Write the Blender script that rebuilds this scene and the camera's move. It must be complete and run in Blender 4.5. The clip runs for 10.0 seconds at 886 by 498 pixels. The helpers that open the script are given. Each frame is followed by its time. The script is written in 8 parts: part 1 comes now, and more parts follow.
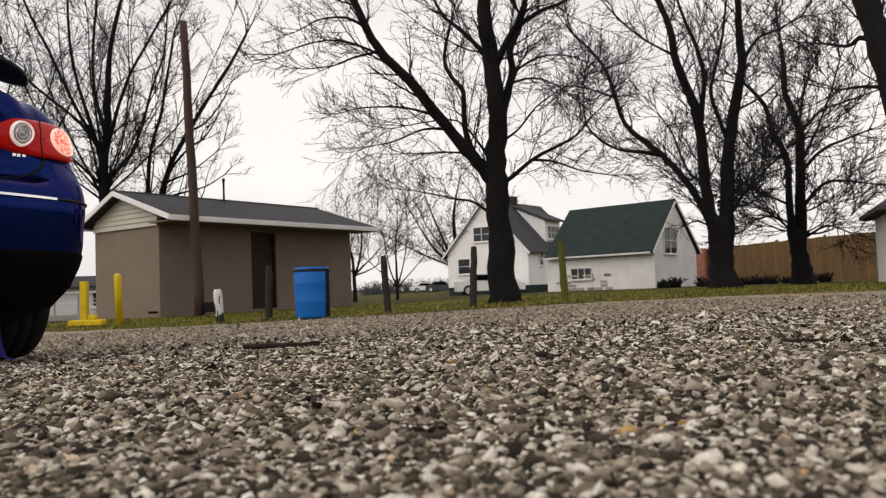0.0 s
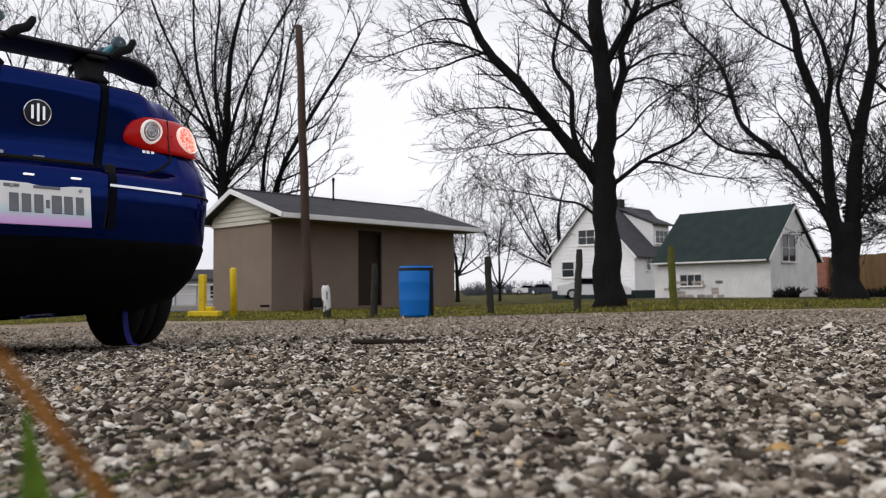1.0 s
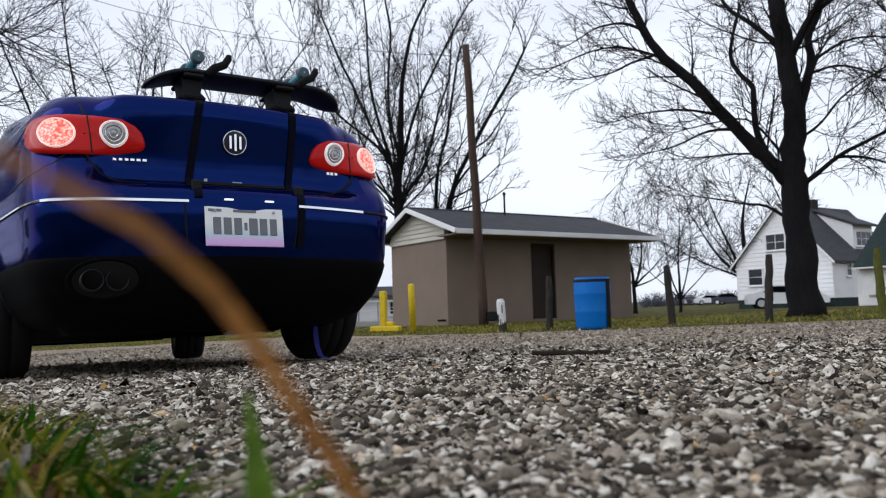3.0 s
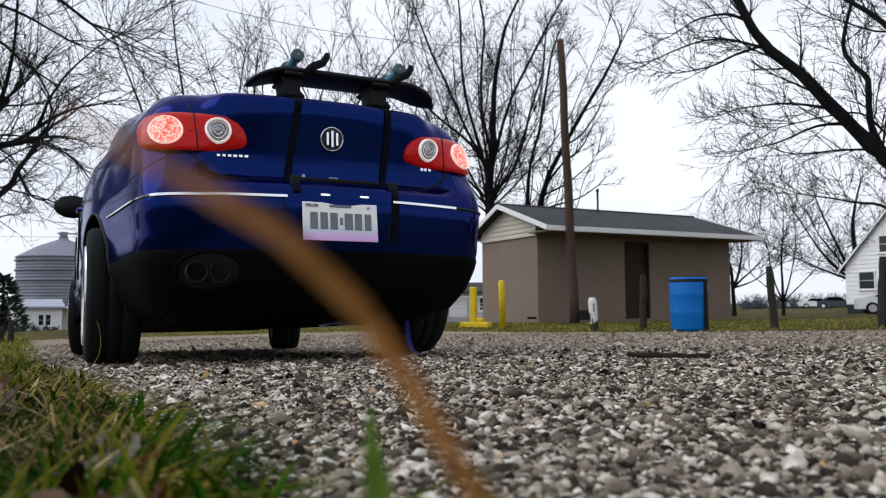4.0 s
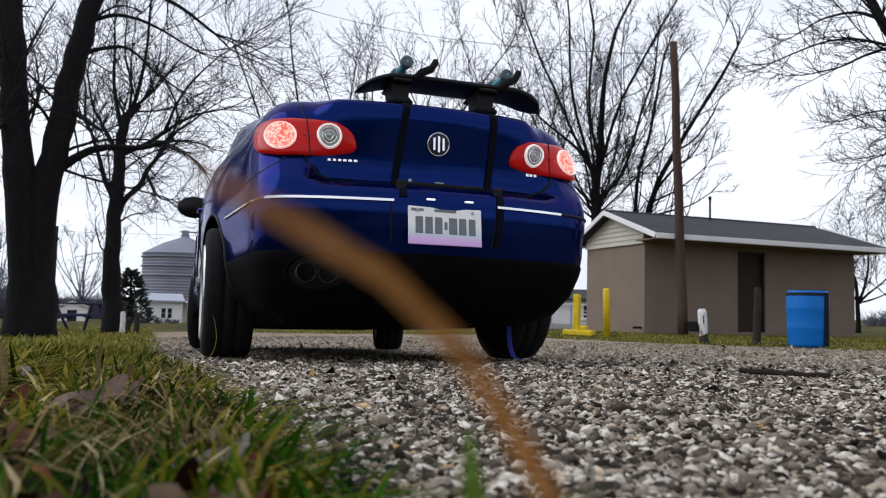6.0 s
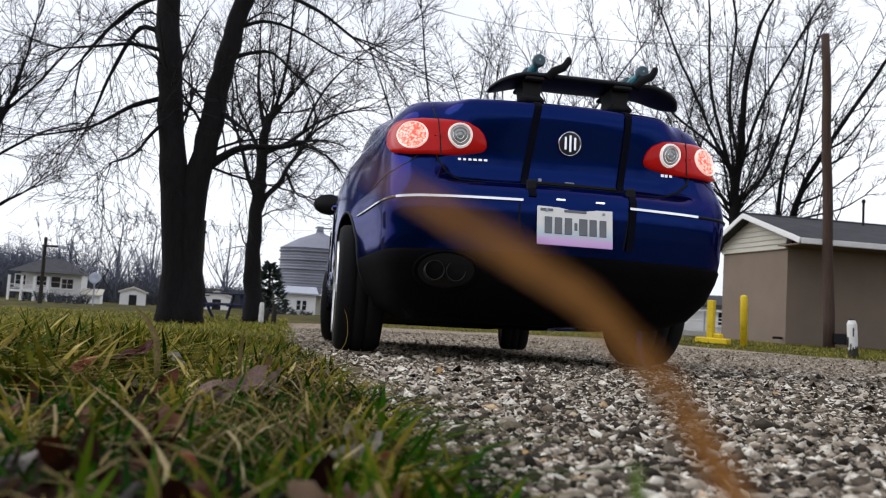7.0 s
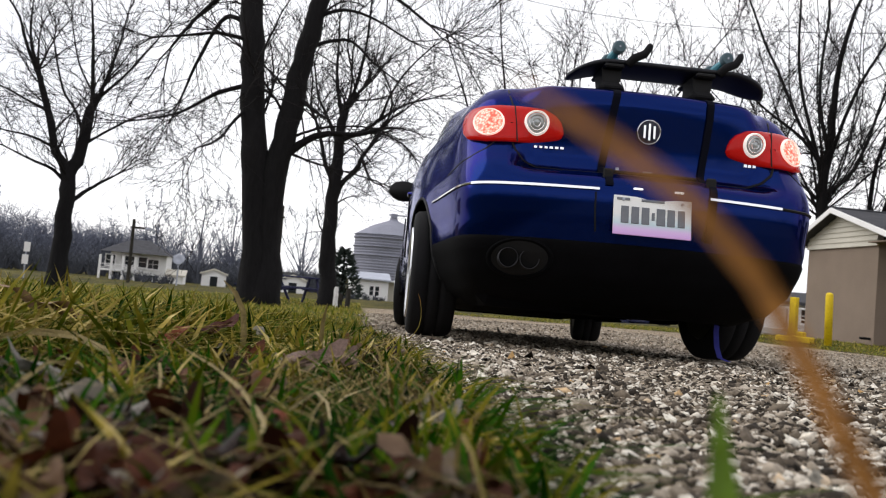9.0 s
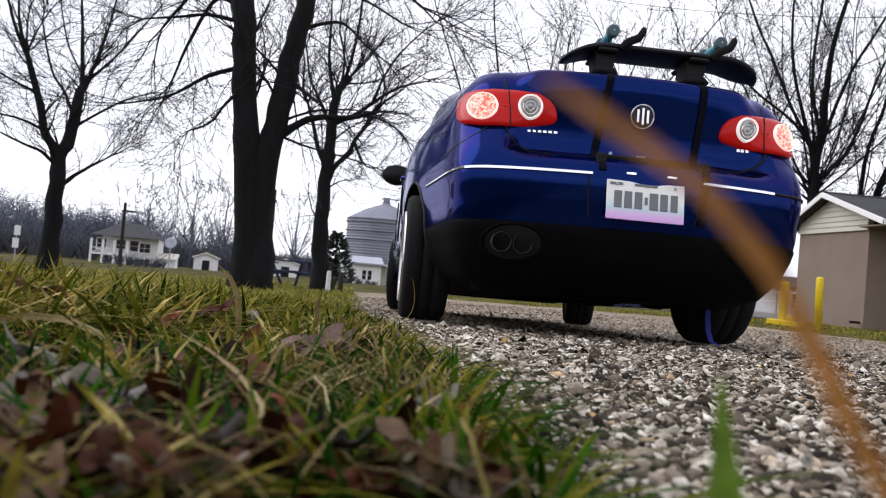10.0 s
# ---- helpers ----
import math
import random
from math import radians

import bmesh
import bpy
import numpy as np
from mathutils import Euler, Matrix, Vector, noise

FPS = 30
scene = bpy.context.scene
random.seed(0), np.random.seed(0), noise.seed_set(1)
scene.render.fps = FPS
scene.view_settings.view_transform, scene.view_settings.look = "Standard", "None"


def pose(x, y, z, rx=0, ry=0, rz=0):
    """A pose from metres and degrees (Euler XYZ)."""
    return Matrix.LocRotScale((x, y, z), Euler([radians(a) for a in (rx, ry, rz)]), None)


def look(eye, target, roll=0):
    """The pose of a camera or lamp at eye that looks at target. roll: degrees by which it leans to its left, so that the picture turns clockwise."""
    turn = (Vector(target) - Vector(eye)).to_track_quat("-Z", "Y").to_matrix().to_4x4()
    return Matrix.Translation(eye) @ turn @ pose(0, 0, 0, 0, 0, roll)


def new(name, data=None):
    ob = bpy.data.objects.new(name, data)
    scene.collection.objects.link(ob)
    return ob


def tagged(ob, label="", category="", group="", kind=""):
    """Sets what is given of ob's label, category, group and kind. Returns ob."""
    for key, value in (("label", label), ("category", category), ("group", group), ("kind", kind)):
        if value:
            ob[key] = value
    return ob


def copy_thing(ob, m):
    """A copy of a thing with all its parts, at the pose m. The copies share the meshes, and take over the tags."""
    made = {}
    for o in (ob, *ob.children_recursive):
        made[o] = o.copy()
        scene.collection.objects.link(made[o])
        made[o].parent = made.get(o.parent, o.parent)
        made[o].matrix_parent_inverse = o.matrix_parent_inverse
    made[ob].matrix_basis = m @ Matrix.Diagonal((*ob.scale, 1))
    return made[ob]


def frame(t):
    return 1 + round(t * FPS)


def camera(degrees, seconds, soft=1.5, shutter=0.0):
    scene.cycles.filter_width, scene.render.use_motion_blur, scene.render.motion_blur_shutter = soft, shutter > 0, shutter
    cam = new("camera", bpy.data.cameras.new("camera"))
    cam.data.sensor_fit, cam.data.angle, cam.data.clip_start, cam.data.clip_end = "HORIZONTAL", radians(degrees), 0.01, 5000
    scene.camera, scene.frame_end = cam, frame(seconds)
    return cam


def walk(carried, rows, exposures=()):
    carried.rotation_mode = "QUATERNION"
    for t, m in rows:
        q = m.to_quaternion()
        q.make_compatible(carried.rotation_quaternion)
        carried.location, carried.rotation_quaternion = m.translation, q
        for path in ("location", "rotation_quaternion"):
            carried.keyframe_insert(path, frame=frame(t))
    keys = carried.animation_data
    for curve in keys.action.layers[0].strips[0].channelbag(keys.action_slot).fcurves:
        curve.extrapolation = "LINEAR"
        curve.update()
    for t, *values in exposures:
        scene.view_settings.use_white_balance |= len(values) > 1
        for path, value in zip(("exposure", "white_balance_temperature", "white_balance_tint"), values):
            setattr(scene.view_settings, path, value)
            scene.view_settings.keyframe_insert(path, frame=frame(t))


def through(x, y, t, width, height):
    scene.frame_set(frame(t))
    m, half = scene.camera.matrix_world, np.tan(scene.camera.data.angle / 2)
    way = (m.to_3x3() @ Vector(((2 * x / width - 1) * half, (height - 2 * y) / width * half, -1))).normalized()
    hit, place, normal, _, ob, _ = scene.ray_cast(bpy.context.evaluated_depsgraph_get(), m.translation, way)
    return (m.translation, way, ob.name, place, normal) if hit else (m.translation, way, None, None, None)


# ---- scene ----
# The camera lies on the ground beside a gravel lot and pans from the far buildings to the parked car.
cam = camera(60.36, 10.0, soft=0.95)
PATH = [
    (0.0, pose(0.0620, -0.0709, 0.0102, 92.803, 2.202, -0.004)),
    (0.5, pose(0.0565, -0.0580, 0.0062, 92.767, 1.458, 3.744)),
    (1.0, pose(0.0413, -0.0428, 0.0062, 93.084, 0.532, 7.660)),
    (1.5, pose(0.0352, -0.0358, 0.0042, 93.591, 0.922, 11.668)),
    (2.0, pose(0.0275, -0.0269, 0.0046, 94.031, 0.824, 14.639)),
    (3.3, pose(0.0055, -0.0037, -0.0057, 94.289, 1.296, 22.305)),
    (3.5, pose(-0.0010, 0.0021, 0.0001, 94.205, 0.785, 23.438)),
    (4.0, pose(0.0008, -0.0011, -0.0014, 94.178, 0.309, 27.362)),
    (4.5, pose(-0.0021, -0.0008, 0.0012, 94.401, 0.315, 28.154)),
    (5.0, pose(0.0008, -0.0023, 0.0014, 94.697, -0.803, 30.065)),
    (5.2, pose(0.0020, -0.0008, 0.0024, 94.758, -0.833, 31.257)),
    (6.3, pose(-0.0021, -0.0004, 0.0022, 94.311, -2.019, 36.925)),
    (6.5, pose(-0.0088, 0.0057, 0.0010, 94.261, -2.359, 38.680)),
    (7.0, pose(-0.0111, 0.0041, 0.0043, 93.984, -3.514, 44.406)),
    (7.5, pose(-0.0046, -0.0068, -0.0016, 93.451, -4.496, 48.081)),
    (8.0, pose(-0.0102, -0.0012, 0.0023, 93.238, -4.794, 48.309)),
    (8.5, pose(-0.0116, 0.0023, -0.0014, 92.425, -5.633, 50.571)),
    (9.0, pose(-0.0041, -0.0095, -0.0051, 92.742, -5.074, 49.775)),
    (9.5, pose(-0.0059, -0.0047, -0.0026, 92.484, -4.730, 49.584)),
    (10.0, pose(-0.0050, -0.0121, -0.0048, 91.592, -5.108, 49.218)),
]
EXPOSURES = [(0.0, -0.27, 6950, 12), (0.6, -0.26, 6900, 11), (1.0, -0.25, 6300, 12), (1.5, -0.24, 6020, 10), (2.2, -0.23, 5950, 10), (3.5, -0.19, 5830, 9), (4.5, -0.18, 6150, 9), (5.2, -0.15, 6080, 10),
             (6.5, -0.12, 5930, 10), (7.5, 0.05, 6320, 10), (8.2, 0.11, 6380, 10), (9.0, 0.18, 6430, 10), (10.0, 0.24, 6150, 13)]
walk(cam, PATH, EXPOSURES)
cam.data.dof.use_dof = True
cam.data.dof.focus_distance = 1.6
cam.data.dof.aperture_fstop = 10.0

# ---- light: a bright overcast winter sky ----
world = bpy.data.worlds.new("overcast")
scene.world = world
world.use_nodes = True
wn, wl = world.node_tree.nodes, world.node_tree.links
wn.clear()
w_out = wn.new("ShaderNodeOutputWorld")
w_bg = wn.new("ShaderNodeBackground")
w_sky = wn.new("ShaderNodeTexSky")
w_sky.sky_type = "NISHITA"
w_sky.sun_disc = False
w_sky.sun_elevation = radians(36)
w_sky.sun_rotation = radians(-124)
w_dim = wn.new("ShaderNodeMix")
w_dim.data_type = "RGBA"
w_dim.blend_type = "MULTIPLY"
w_dim.inputs["Factor"].default_value = 1.0
w_dim.inputs["B"].default_value = (0.1, 0.1, 0.1, 1)
w_tc = wn.new("ShaderNodeTexCoord")
w_map = wn.new("ShaderNodeMapping")
w_map.inputs["Scale"].default_value = (1.0, 1.0, 3.0)
w_noise = wn.new("ShaderNodeTexNoise")
w_noise.inputs["Scale"].default_value = 1.7
w_noise.inputs["Detail"].default_value = 5
w_ramp = wn.new("ShaderNodeValToRGB")
w_ramp.color_ramp.elements[0].position = 0.3
w_ramp.color_ramp.elements[0].color = (0.88, 0.885, 0.955, 1)
w_ramp.color_ramp.elements[1].position = 0.62
w_ramp.color_ramp.elements[1].color = (1.28, 1.26, 1.265, 1)
w_mix = wn.new("ShaderNodeMix")
w_mix.data_type = "RGBA"
w_mix.inputs["Factor"].default_value = 0.92
wl.new(w_tc.outputs["Generated"], w_map.inputs["Vector"])
wl.new(w_map.outputs["Vector"], w_noise.inputs["Vector"])
wl.new(w_noise.outputs["Fac"], w_ramp.inputs["Fac"])
wl.new(w_sky.outputs["Color"], w_dim.inputs["A"])
wl.new(w_dim.outputs["Result"], w_mix.inputs["A"])
wl.new(w_ramp.outputs["Color"], w_mix.inputs["B"])
wl.new(w_mix.outputs["Result"], w_bg.inputs["Color"])
w_bg.inputs["Strength"].default_value = 1.0
wl.new(w_bg.outputs["Background"], w_out.inputs["Surface"])

sun = new("sun", bpy.data.lights.new("sun", "SUN"))
sun.data.energy = 1.5
sun.data.angle = radians(55)
sun.data.color = (1.0, 0.97, 0.93)
sun.matrix_world = look((-24, -10, 20), (0, 6, 0))


# ---- materials ----
def ramp_of(nodes, stops):
    r = nodes.new("ShaderNodeValToRGB")
    while len(r.color_ramp.elements) < len(stops):
        r.color_ramp.elements.new(0.5)
    for e, (p, c) in zip(r.color_ramp.elements, stops):
        e.position, e.color = p, (*c, 1)
    return r


def material(name, colour, rough=0.7, metal=0.0, vary=0.18, scale=6.0, fine=60.0, bump=0.3, depth=0.01,
             coat=0.0, emit=None, power=0.0, stretch=(1, 1, 1), per="", spread=0.25, space="Object", stain=None, specular=0.25):
    """A surface with a coarse and a fine variation of its colour and a fine relief.
    per: 'island' or 'object' gives every piece a brightness of its own."""
    m = bpy.data.materials.new(name)
    m.use_nodes = True
    n, l = m.node_tree.nodes, m.node_tree.links
    b = n["Principled BSDF"]
    tc = n.new("ShaderNodeTexCoord")
    mp = n.new("ShaderNodeMapping")
    mp.inputs["Scale"].default_value = stretch
    l.new(tc.outputs[space], mp.inputs["Vector"])
    coarse = n.new("ShaderNodeTexNoise")
    coarse.inputs["Scale"].default_value, coarse.inputs["Detail"].default_value = scale, 4
    grain = n.new("ShaderNodeTexNoise")
    grain.inputs["Scale"].default_value, grain.inputs["Detail"].default_value = fine, 3
    l.new(mp.outputs["Vector"], coarse.inputs["Vector"])
    l.new(mp.outputs["Vector"], grain.inputs["Vector"])
    add = n.new("ShaderNodeMath")
    add.operation = "ADD"
    half = n.new("ShaderNodeMath")
    half.operation = "MULTIPLY"
    half.inputs[1].default_value = 0.5
    l.new(coarse.outputs["Fac"], add.inputs[0])
    l.new(grain.outputs["Fac"], add.inputs[1])
    l.new(add.outputs[0], half.inputs[0])
    lo = tuple(max(0.0, c * (1 - vary)) for c in colour)
    hi = tuple(min(1.0, c * (1 + vary)) for c in colour)
    stops = [(0.32, lo), (0.68, hi)]
    if stain:
        stops = [(0.28, stain), (0.40, lo), (0.68, hi)]
    r = ramp_of(n, stops)
    l.new(half.outputs[0], r.inputs["Fac"])
    col = r.outputs["Color"]
    if per:
        src = n.new("ShaderNodeNewGeometry") if per == "island" else n.new("ShaderNodeObjectInfo")
        hs = n.new("ShaderNodeHueSaturation")
        mr = n.new("ShaderNodeMapRange")
        mr.inputs["To Min"].default_value, mr.inputs["To Max"].default_value = 1 - spread, 1 + spread
        l.new(src.outputs["Random Per Island" if per == "island" else "Random"], mr.inputs["Value"])
        l.new(mr.outputs["Result"], hs.inputs["Value"])
        l.new(col, hs.inputs["Color"])
        col = hs.outputs["Color"]
    l.new(col, b.inputs["Base Color"])
    b.inputs["Roughness"].default_value = rough
    b.inputs["Metallic"].default_value = metal
    b.inputs["Coat Weight"].default_value = coat
    b.inputs["Coat Roughness"].default_value = 0.06
    b.inputs["Specular IOR Level"].default_value = specular
    if bump:
        bp = n.new("ShaderNodeBump")
        bp.inputs["Strength"].default_value, bp.inputs["Distance"].default_value = bump, depth
        l.new(half.outputs[0], bp.inputs["Height"])
        l.new(bp.outputs["Normal"], b.inputs["Normal"])
    if emit:
        b.inputs["Emission Color"].default_value = (*emit, 1)
        b.inputs["Emission Strength"].default_value = power
    return m


def many_coloured(name, stops, rough=0.8, fine=200.0, bump=0.4, depth=0.002, mottle=0.25, source="island", specular=0.12, through=0.0, patch=0.0):
    """A material that gives each loose piece of a mesh one of several colours."""
    m = bpy.data.materials.new(name)
    m.use_nodes = True
    n, l = m.node_tree.nodes, m.node_tree.links
    b = n["Principled BSDF"]
    src = n.new("ShaderNodeNewGeometry") if source == "island" else n.new("ShaderNodeObjectInfo")
    r = ramp_of(n, stops)
    chance = src.outputs["Random Per Island" if source == "island" else "Random"]
    l.new(chance, r.inputs["Fac"])
    tc = n.new("ShaderNodeTexCoord")
    grain = n.new("ShaderNodeTexNoise")
    grain.inputs["Scale"].default_value, grain.inputs["Detail"].default_value = fine, 4
    l.new(tc.outputs["Object"], grain.inputs["Vector"])
    if patch:
        # neighbours take after one another, in patches
        drift = n.new("ShaderNodeTexNoise")
        drift.inputs["Scale"].default_value, drift.inputs["Detail"].default_value = patch, 2
        l.new(tc.outputs["Object"], drift.inputs["Vector"])
        spread = n.new("ShaderNodeMapRange")
        spread.inputs["From Min"].default_value, spread.inputs["From Max"].default_value = 0.3, 0.7
        spread.inputs["To Min"].default_value, spread.inputs["To Max"].default_value = -0.18, 0.52
        l.new(drift.outputs["Fac"], spread.inputs["Value"])
        both = n.new("ShaderNodeMath")
        both.operation = "MULTIPLY_ADD"
        both.inputs[1].default_value = 0.66
        both.use_clamp = True
        l.new(chance, both.inputs[0])
        l.new(spread.outputs["Result"], both.inputs[2])
        l.new(both.outputs[0], r.inputs["Fac"])
    mr = n.new("ShaderNodeMapRange")
    mr.inputs["From Min"].default_value, mr.inputs["From Max"].default_value = 0.3, 0.7
    mr.inputs["To Min"].default_value, mr.inputs["To Max"].default_value = 1 - mottle, 1 + mottle
    l.new(grain.outputs["Fac"], mr.inputs["Value"])
    hs = n.new("ShaderNodeHueSaturation")
    l.new(r.outputs["Color"], hs.inputs["Color"])
    l.new(mr.outputs["Result"], hs.inputs["Value"])
    l.new(hs.outputs["Color"], b.inputs["Base Color"])
    b.inputs["Roughness"].default_value = rough
    b.inputs["Specular IOR Level"].default_value = specular
    bp = n.new("ShaderNodeBump")
    bp.inputs["Strength"].default_value, bp.inputs["Distance"].default_value = bump, depth
    l.new(grain.outputs["Fac"], bp.inputs["Height"])
    l.new(bp.outputs["Normal"], b.inputs["Normal"])
    if through:
        # thin leaves let some light through
        tr = n.new("ShaderNodeBsdfTranslucent")
        mx = n.new("ShaderNodeMixShader")
        mx.inputs["Fac"].default_value = through
        l.new(hs.outputs["Color"], tr.inputs["Color"])
        l.new(b.outputs["BSDF"], mx.inputs[1])
        l.new(tr.outputs["BSDF"], mx.inputs[2])
        l.new(mx.outputs["Shader"], n["Material Output"].inputs["Surface"])
    return m


def glass_dark(name, colour=(0.02, 0.025, 0.03)):
    m = bpy.data.materials.new(name)
    m.use_nodes = True
    b = m.node_tree.nodes["Principled BSDF"]
    b.inputs["Base Color"].default_value = (*colour, 1)
    b.inputs["Roughness"].default_value = 0.08
    b.inputs["Specular IOR Level"].default_value = 0.4
    return m


def ground_material():
    """Gravel and worn winter lawn on one sheet, parted by the attribute 'lawn' and a ragged edge."""
    m = bpy.data.materials.new("gravel_and_lawn")
    m.use_nodes = True
    n, l = m.node_tree.nodes, m.node_tree.links
    b = n["Principled BSDF"]
    tc = n.new("ShaderNodeTexCoord")
    # gravel: cells of stone in two sizes
    cell = n.new("ShaderNodeTexVoronoi")
    cell.inputs["Scale"].default_value = 75
    cell2 = n.new("ShaderNodeTexVoronoi")
    cell2.inputs["Scale"].default_value = 9
    for c in (cell, cell2):
        l.new(tc.outputs["Object"], c.inputs["Vector"])
    sep = n.new("ShaderNodeSeparateColor")
    l.new(cell.outputs["Color"], sep.inputs["Color"])
    stones = ramp_of(n, [(0.0, (0.085, 0.064, 0.043)), (0.35, (0.225, 0.175, 0.122)), (0.75, (0.44, 0.355, 0.262)), (1.0, (0.60, 0.50, 0.38))])
    l.new(sep.outputs["Red"], stones.inputs["Fac"])
    drift = n.new("ShaderNodeTexNoise")
    drift.inputs["Scale"].default_value, drift.inputs["Detail"].default_value = 0.7, 5
    l.new(tc.outputs["Object"], drift.inputs["Vector"])
    tone = ramp_of(n, [(0.3, (0.72, 0.70, 0.66)), (0.7, (1.0, 1.0, 1.0))])
    l.new(drift.outputs["Fac"], tone.inputs["Fac"])
    gravel = n.new("ShaderNodeMix")
    gravel.data_type, gravel.blend_type = "RGBA", "MULTIPLY"
    gravel.inputs["Factor"].default_value = 1.0
    l.new(stones.outputs["Color"], gravel.inputs["A"])
    l.new(tone.outputs["Color"], gravel.inputs["B"])
    # lawn: soil, straw and green in patches
    patch = n.new("ShaderNodeTexNoise")
    patch.inputs["Scale"].default_value, patch.inputs["Detail"].default_value = 0.9, 8
    l.new(tc.outputs["Object"], patch.inputs["Vector"])
    lawn = ramp_of(n, [(0.30, (0.012, 0.009, 0.004)), (0.46, (0.040, 0.036, 0.007)), (0.62, (0.10, 0.086, 0.014)), (0.78, (0.17, 0.135, 0.036))])
    l.new(patch.outputs["Fac"], lawn.inputs["Fac"])
    att = n.new("ShaderNodeAttribute")
    att.attribute_name = "lawn"
    rag = n.new("ShaderNodeTexNoise")
    rag.inputs["Scale"].default_value, rag.inputs["Detail"].default_value = 3.0, 5
    l.new(tc.outputs["Object"], rag.inputs["Vector"])
    shift = n.new("ShaderNodeMath")
    shift.operation = "SUBTRACT"
    shift.inputs[1].default_value = 0.5
    l.new(rag.outputs["Fac"], shift.inputs[0])
    mul = n.new("ShaderNodeMath")
    mul.operation = "MULTIPLY_ADD"
    mul.inputs[1].default_value = 0.9
    l.new(shift.outputs[0], mul.inputs[0])
    l.new(att.outputs["Fac"], mul.inputs[2])
    edge = ramp_of(n, [(0.47, (0, 0, 0)), (0.53, (1, 1, 1))])
    l.new(mul.outputs[0], edge.inputs["Fac"])
    mix = n.new("ShaderNodeMix")
    mix.data_type = "RGBA"
    l.new(edge.outputs["Color"], mix.inputs["Factor"])
    l.new(gravel.outputs["Result"], mix.inputs["A"])
    l.new(lawn.outputs["Color"], mix.inputs["B"])
    l.new(mix.outputs["Result"], b.inputs["Base Color"])
    b.inputs["Roughness"].default_value = 0.92
    b.inputs["Specular IOR Level"].default_value = 0.1
    bp = n.new("ShaderNodeBump")
    bp.inputs["Strength"].default_value, bp.inputs["Distance"].default_value = 0.45, 0.012
    l.new(cell.outputs["Distance"], bp.inputs["Height"])
    bp.invert = True
    l.new(bp.outputs["Normal"], b.inputs["Normal"])
    return m


M_GROUND = ground_material()
M_STONE = many_coloured("crushed_limestone", [(0.0, (0.012, 0.0095, 0.007)), (0.26, (0.048, 0.038, 0.028)), (0.48, (0.145, 0.117, 0.087)), (0.76, (0.34, 0.29, 0.228)), (0.985, (0.66, 0.62, 0.54)), (1.0, (0.36, 0.20, 0.05))], fine=160, mottle=0.3)
M_FARSTONE = many_coloured("trodden_limestone", [(0.0, (0.085, 0.068, 0.050)), (0.4, (0.165, 0.134, 0.10)), (0.8, (0.30, 0.255, 0.20)), (1.0, (0.46, 0.41, 0.34))], fine=90, mottle=0.25)
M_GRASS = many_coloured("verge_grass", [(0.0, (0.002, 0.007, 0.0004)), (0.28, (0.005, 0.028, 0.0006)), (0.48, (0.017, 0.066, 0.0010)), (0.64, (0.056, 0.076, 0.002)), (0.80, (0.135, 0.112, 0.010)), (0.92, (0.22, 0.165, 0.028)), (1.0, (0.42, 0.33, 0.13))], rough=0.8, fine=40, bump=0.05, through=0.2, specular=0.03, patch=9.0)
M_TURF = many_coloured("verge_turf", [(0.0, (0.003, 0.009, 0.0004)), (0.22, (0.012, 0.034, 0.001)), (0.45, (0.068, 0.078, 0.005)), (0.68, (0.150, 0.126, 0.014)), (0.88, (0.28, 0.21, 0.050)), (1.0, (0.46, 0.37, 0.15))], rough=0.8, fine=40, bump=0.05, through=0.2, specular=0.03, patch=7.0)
M_DRYSTRAND = many_coloured("dry_strands", [(0.0, (0.04, 0.027, 0.007)), (0.5, (0.12, 0.085, 0.022)), (0.85, (0.25, 0.185, 0.07)), (1.0, (0.42, 0.34, 0.19))], rough=0.7, fine=40, bump=0.05, through=0.15)
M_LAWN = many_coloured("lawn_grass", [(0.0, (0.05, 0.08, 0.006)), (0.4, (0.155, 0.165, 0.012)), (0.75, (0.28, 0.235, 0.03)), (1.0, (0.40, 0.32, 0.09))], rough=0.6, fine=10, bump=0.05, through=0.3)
M_LEAF = many_coloured("dead_leaf", [(0.0, (0.006, 0.002, 0.0012)), (0.28, (0.024, 0.007, 0.003)), (0.52, (0.070, 0.018, 0.006)), (0.70, (0.095, 0.044, 0.019)), (0.86, (0.13, 0.085, 0.055)), (0.95, (0.15, 0.13, 0.105)), (1.0, (0.27, 0.25, 0.21))], rough=0.6, fine=55, bump=0.6, depth=0.004, mottle=0.5, source="object", through=0.12)
M_LITTER = many_coloured("leaf_litter", [(0.0, (0.006, 0.002, 0.0012)), (0.28, (0.024, 0.007, 0.003)), (0.52, (0.070, 0.018, 0.006)), (0.70, (0.095, 0.044, 0.019)), (0.86, (0.13, 0.085, 0.055)), (0.95, (0.15, 0.13, 0.105)), (1.0, (0.27, 0.25, 0.21))], rough=0.6, fine=55, bump=0.6, depth=0.004, mottle=0.5, source="island", through=0.12)
M_RUSTLEAF = material("rust_leaf", (0.15, 0.030, 0.009), rough=0.6, scale=18, fine=120, bump=0.5, depth=0.003, vary=0.4)
M_REDLEAF = material("dark_red_leaf", (0.055, 0.010, 0.006), rough=0.6, scale=18, fine=120, bump=0.5, depth=0.003, vary=0.4)
M_GREYLEAF = material("grey_weathered_leaf", (0.185, 0.168, 0.145), rough=0.7, scale=14, fine=110, bump=0.5, depth=0.003, vary=0.35, stain=(0.12, 0.09, 0.07))
M_PINKLEAF = material("faded_brown_leaf", (0.15, 0.095, 0.075), rough=0.7, scale=16, fine=110, bump=0.5, depth=0.003, vary=0.4, stain=(0.08, 0.045, 0.03))
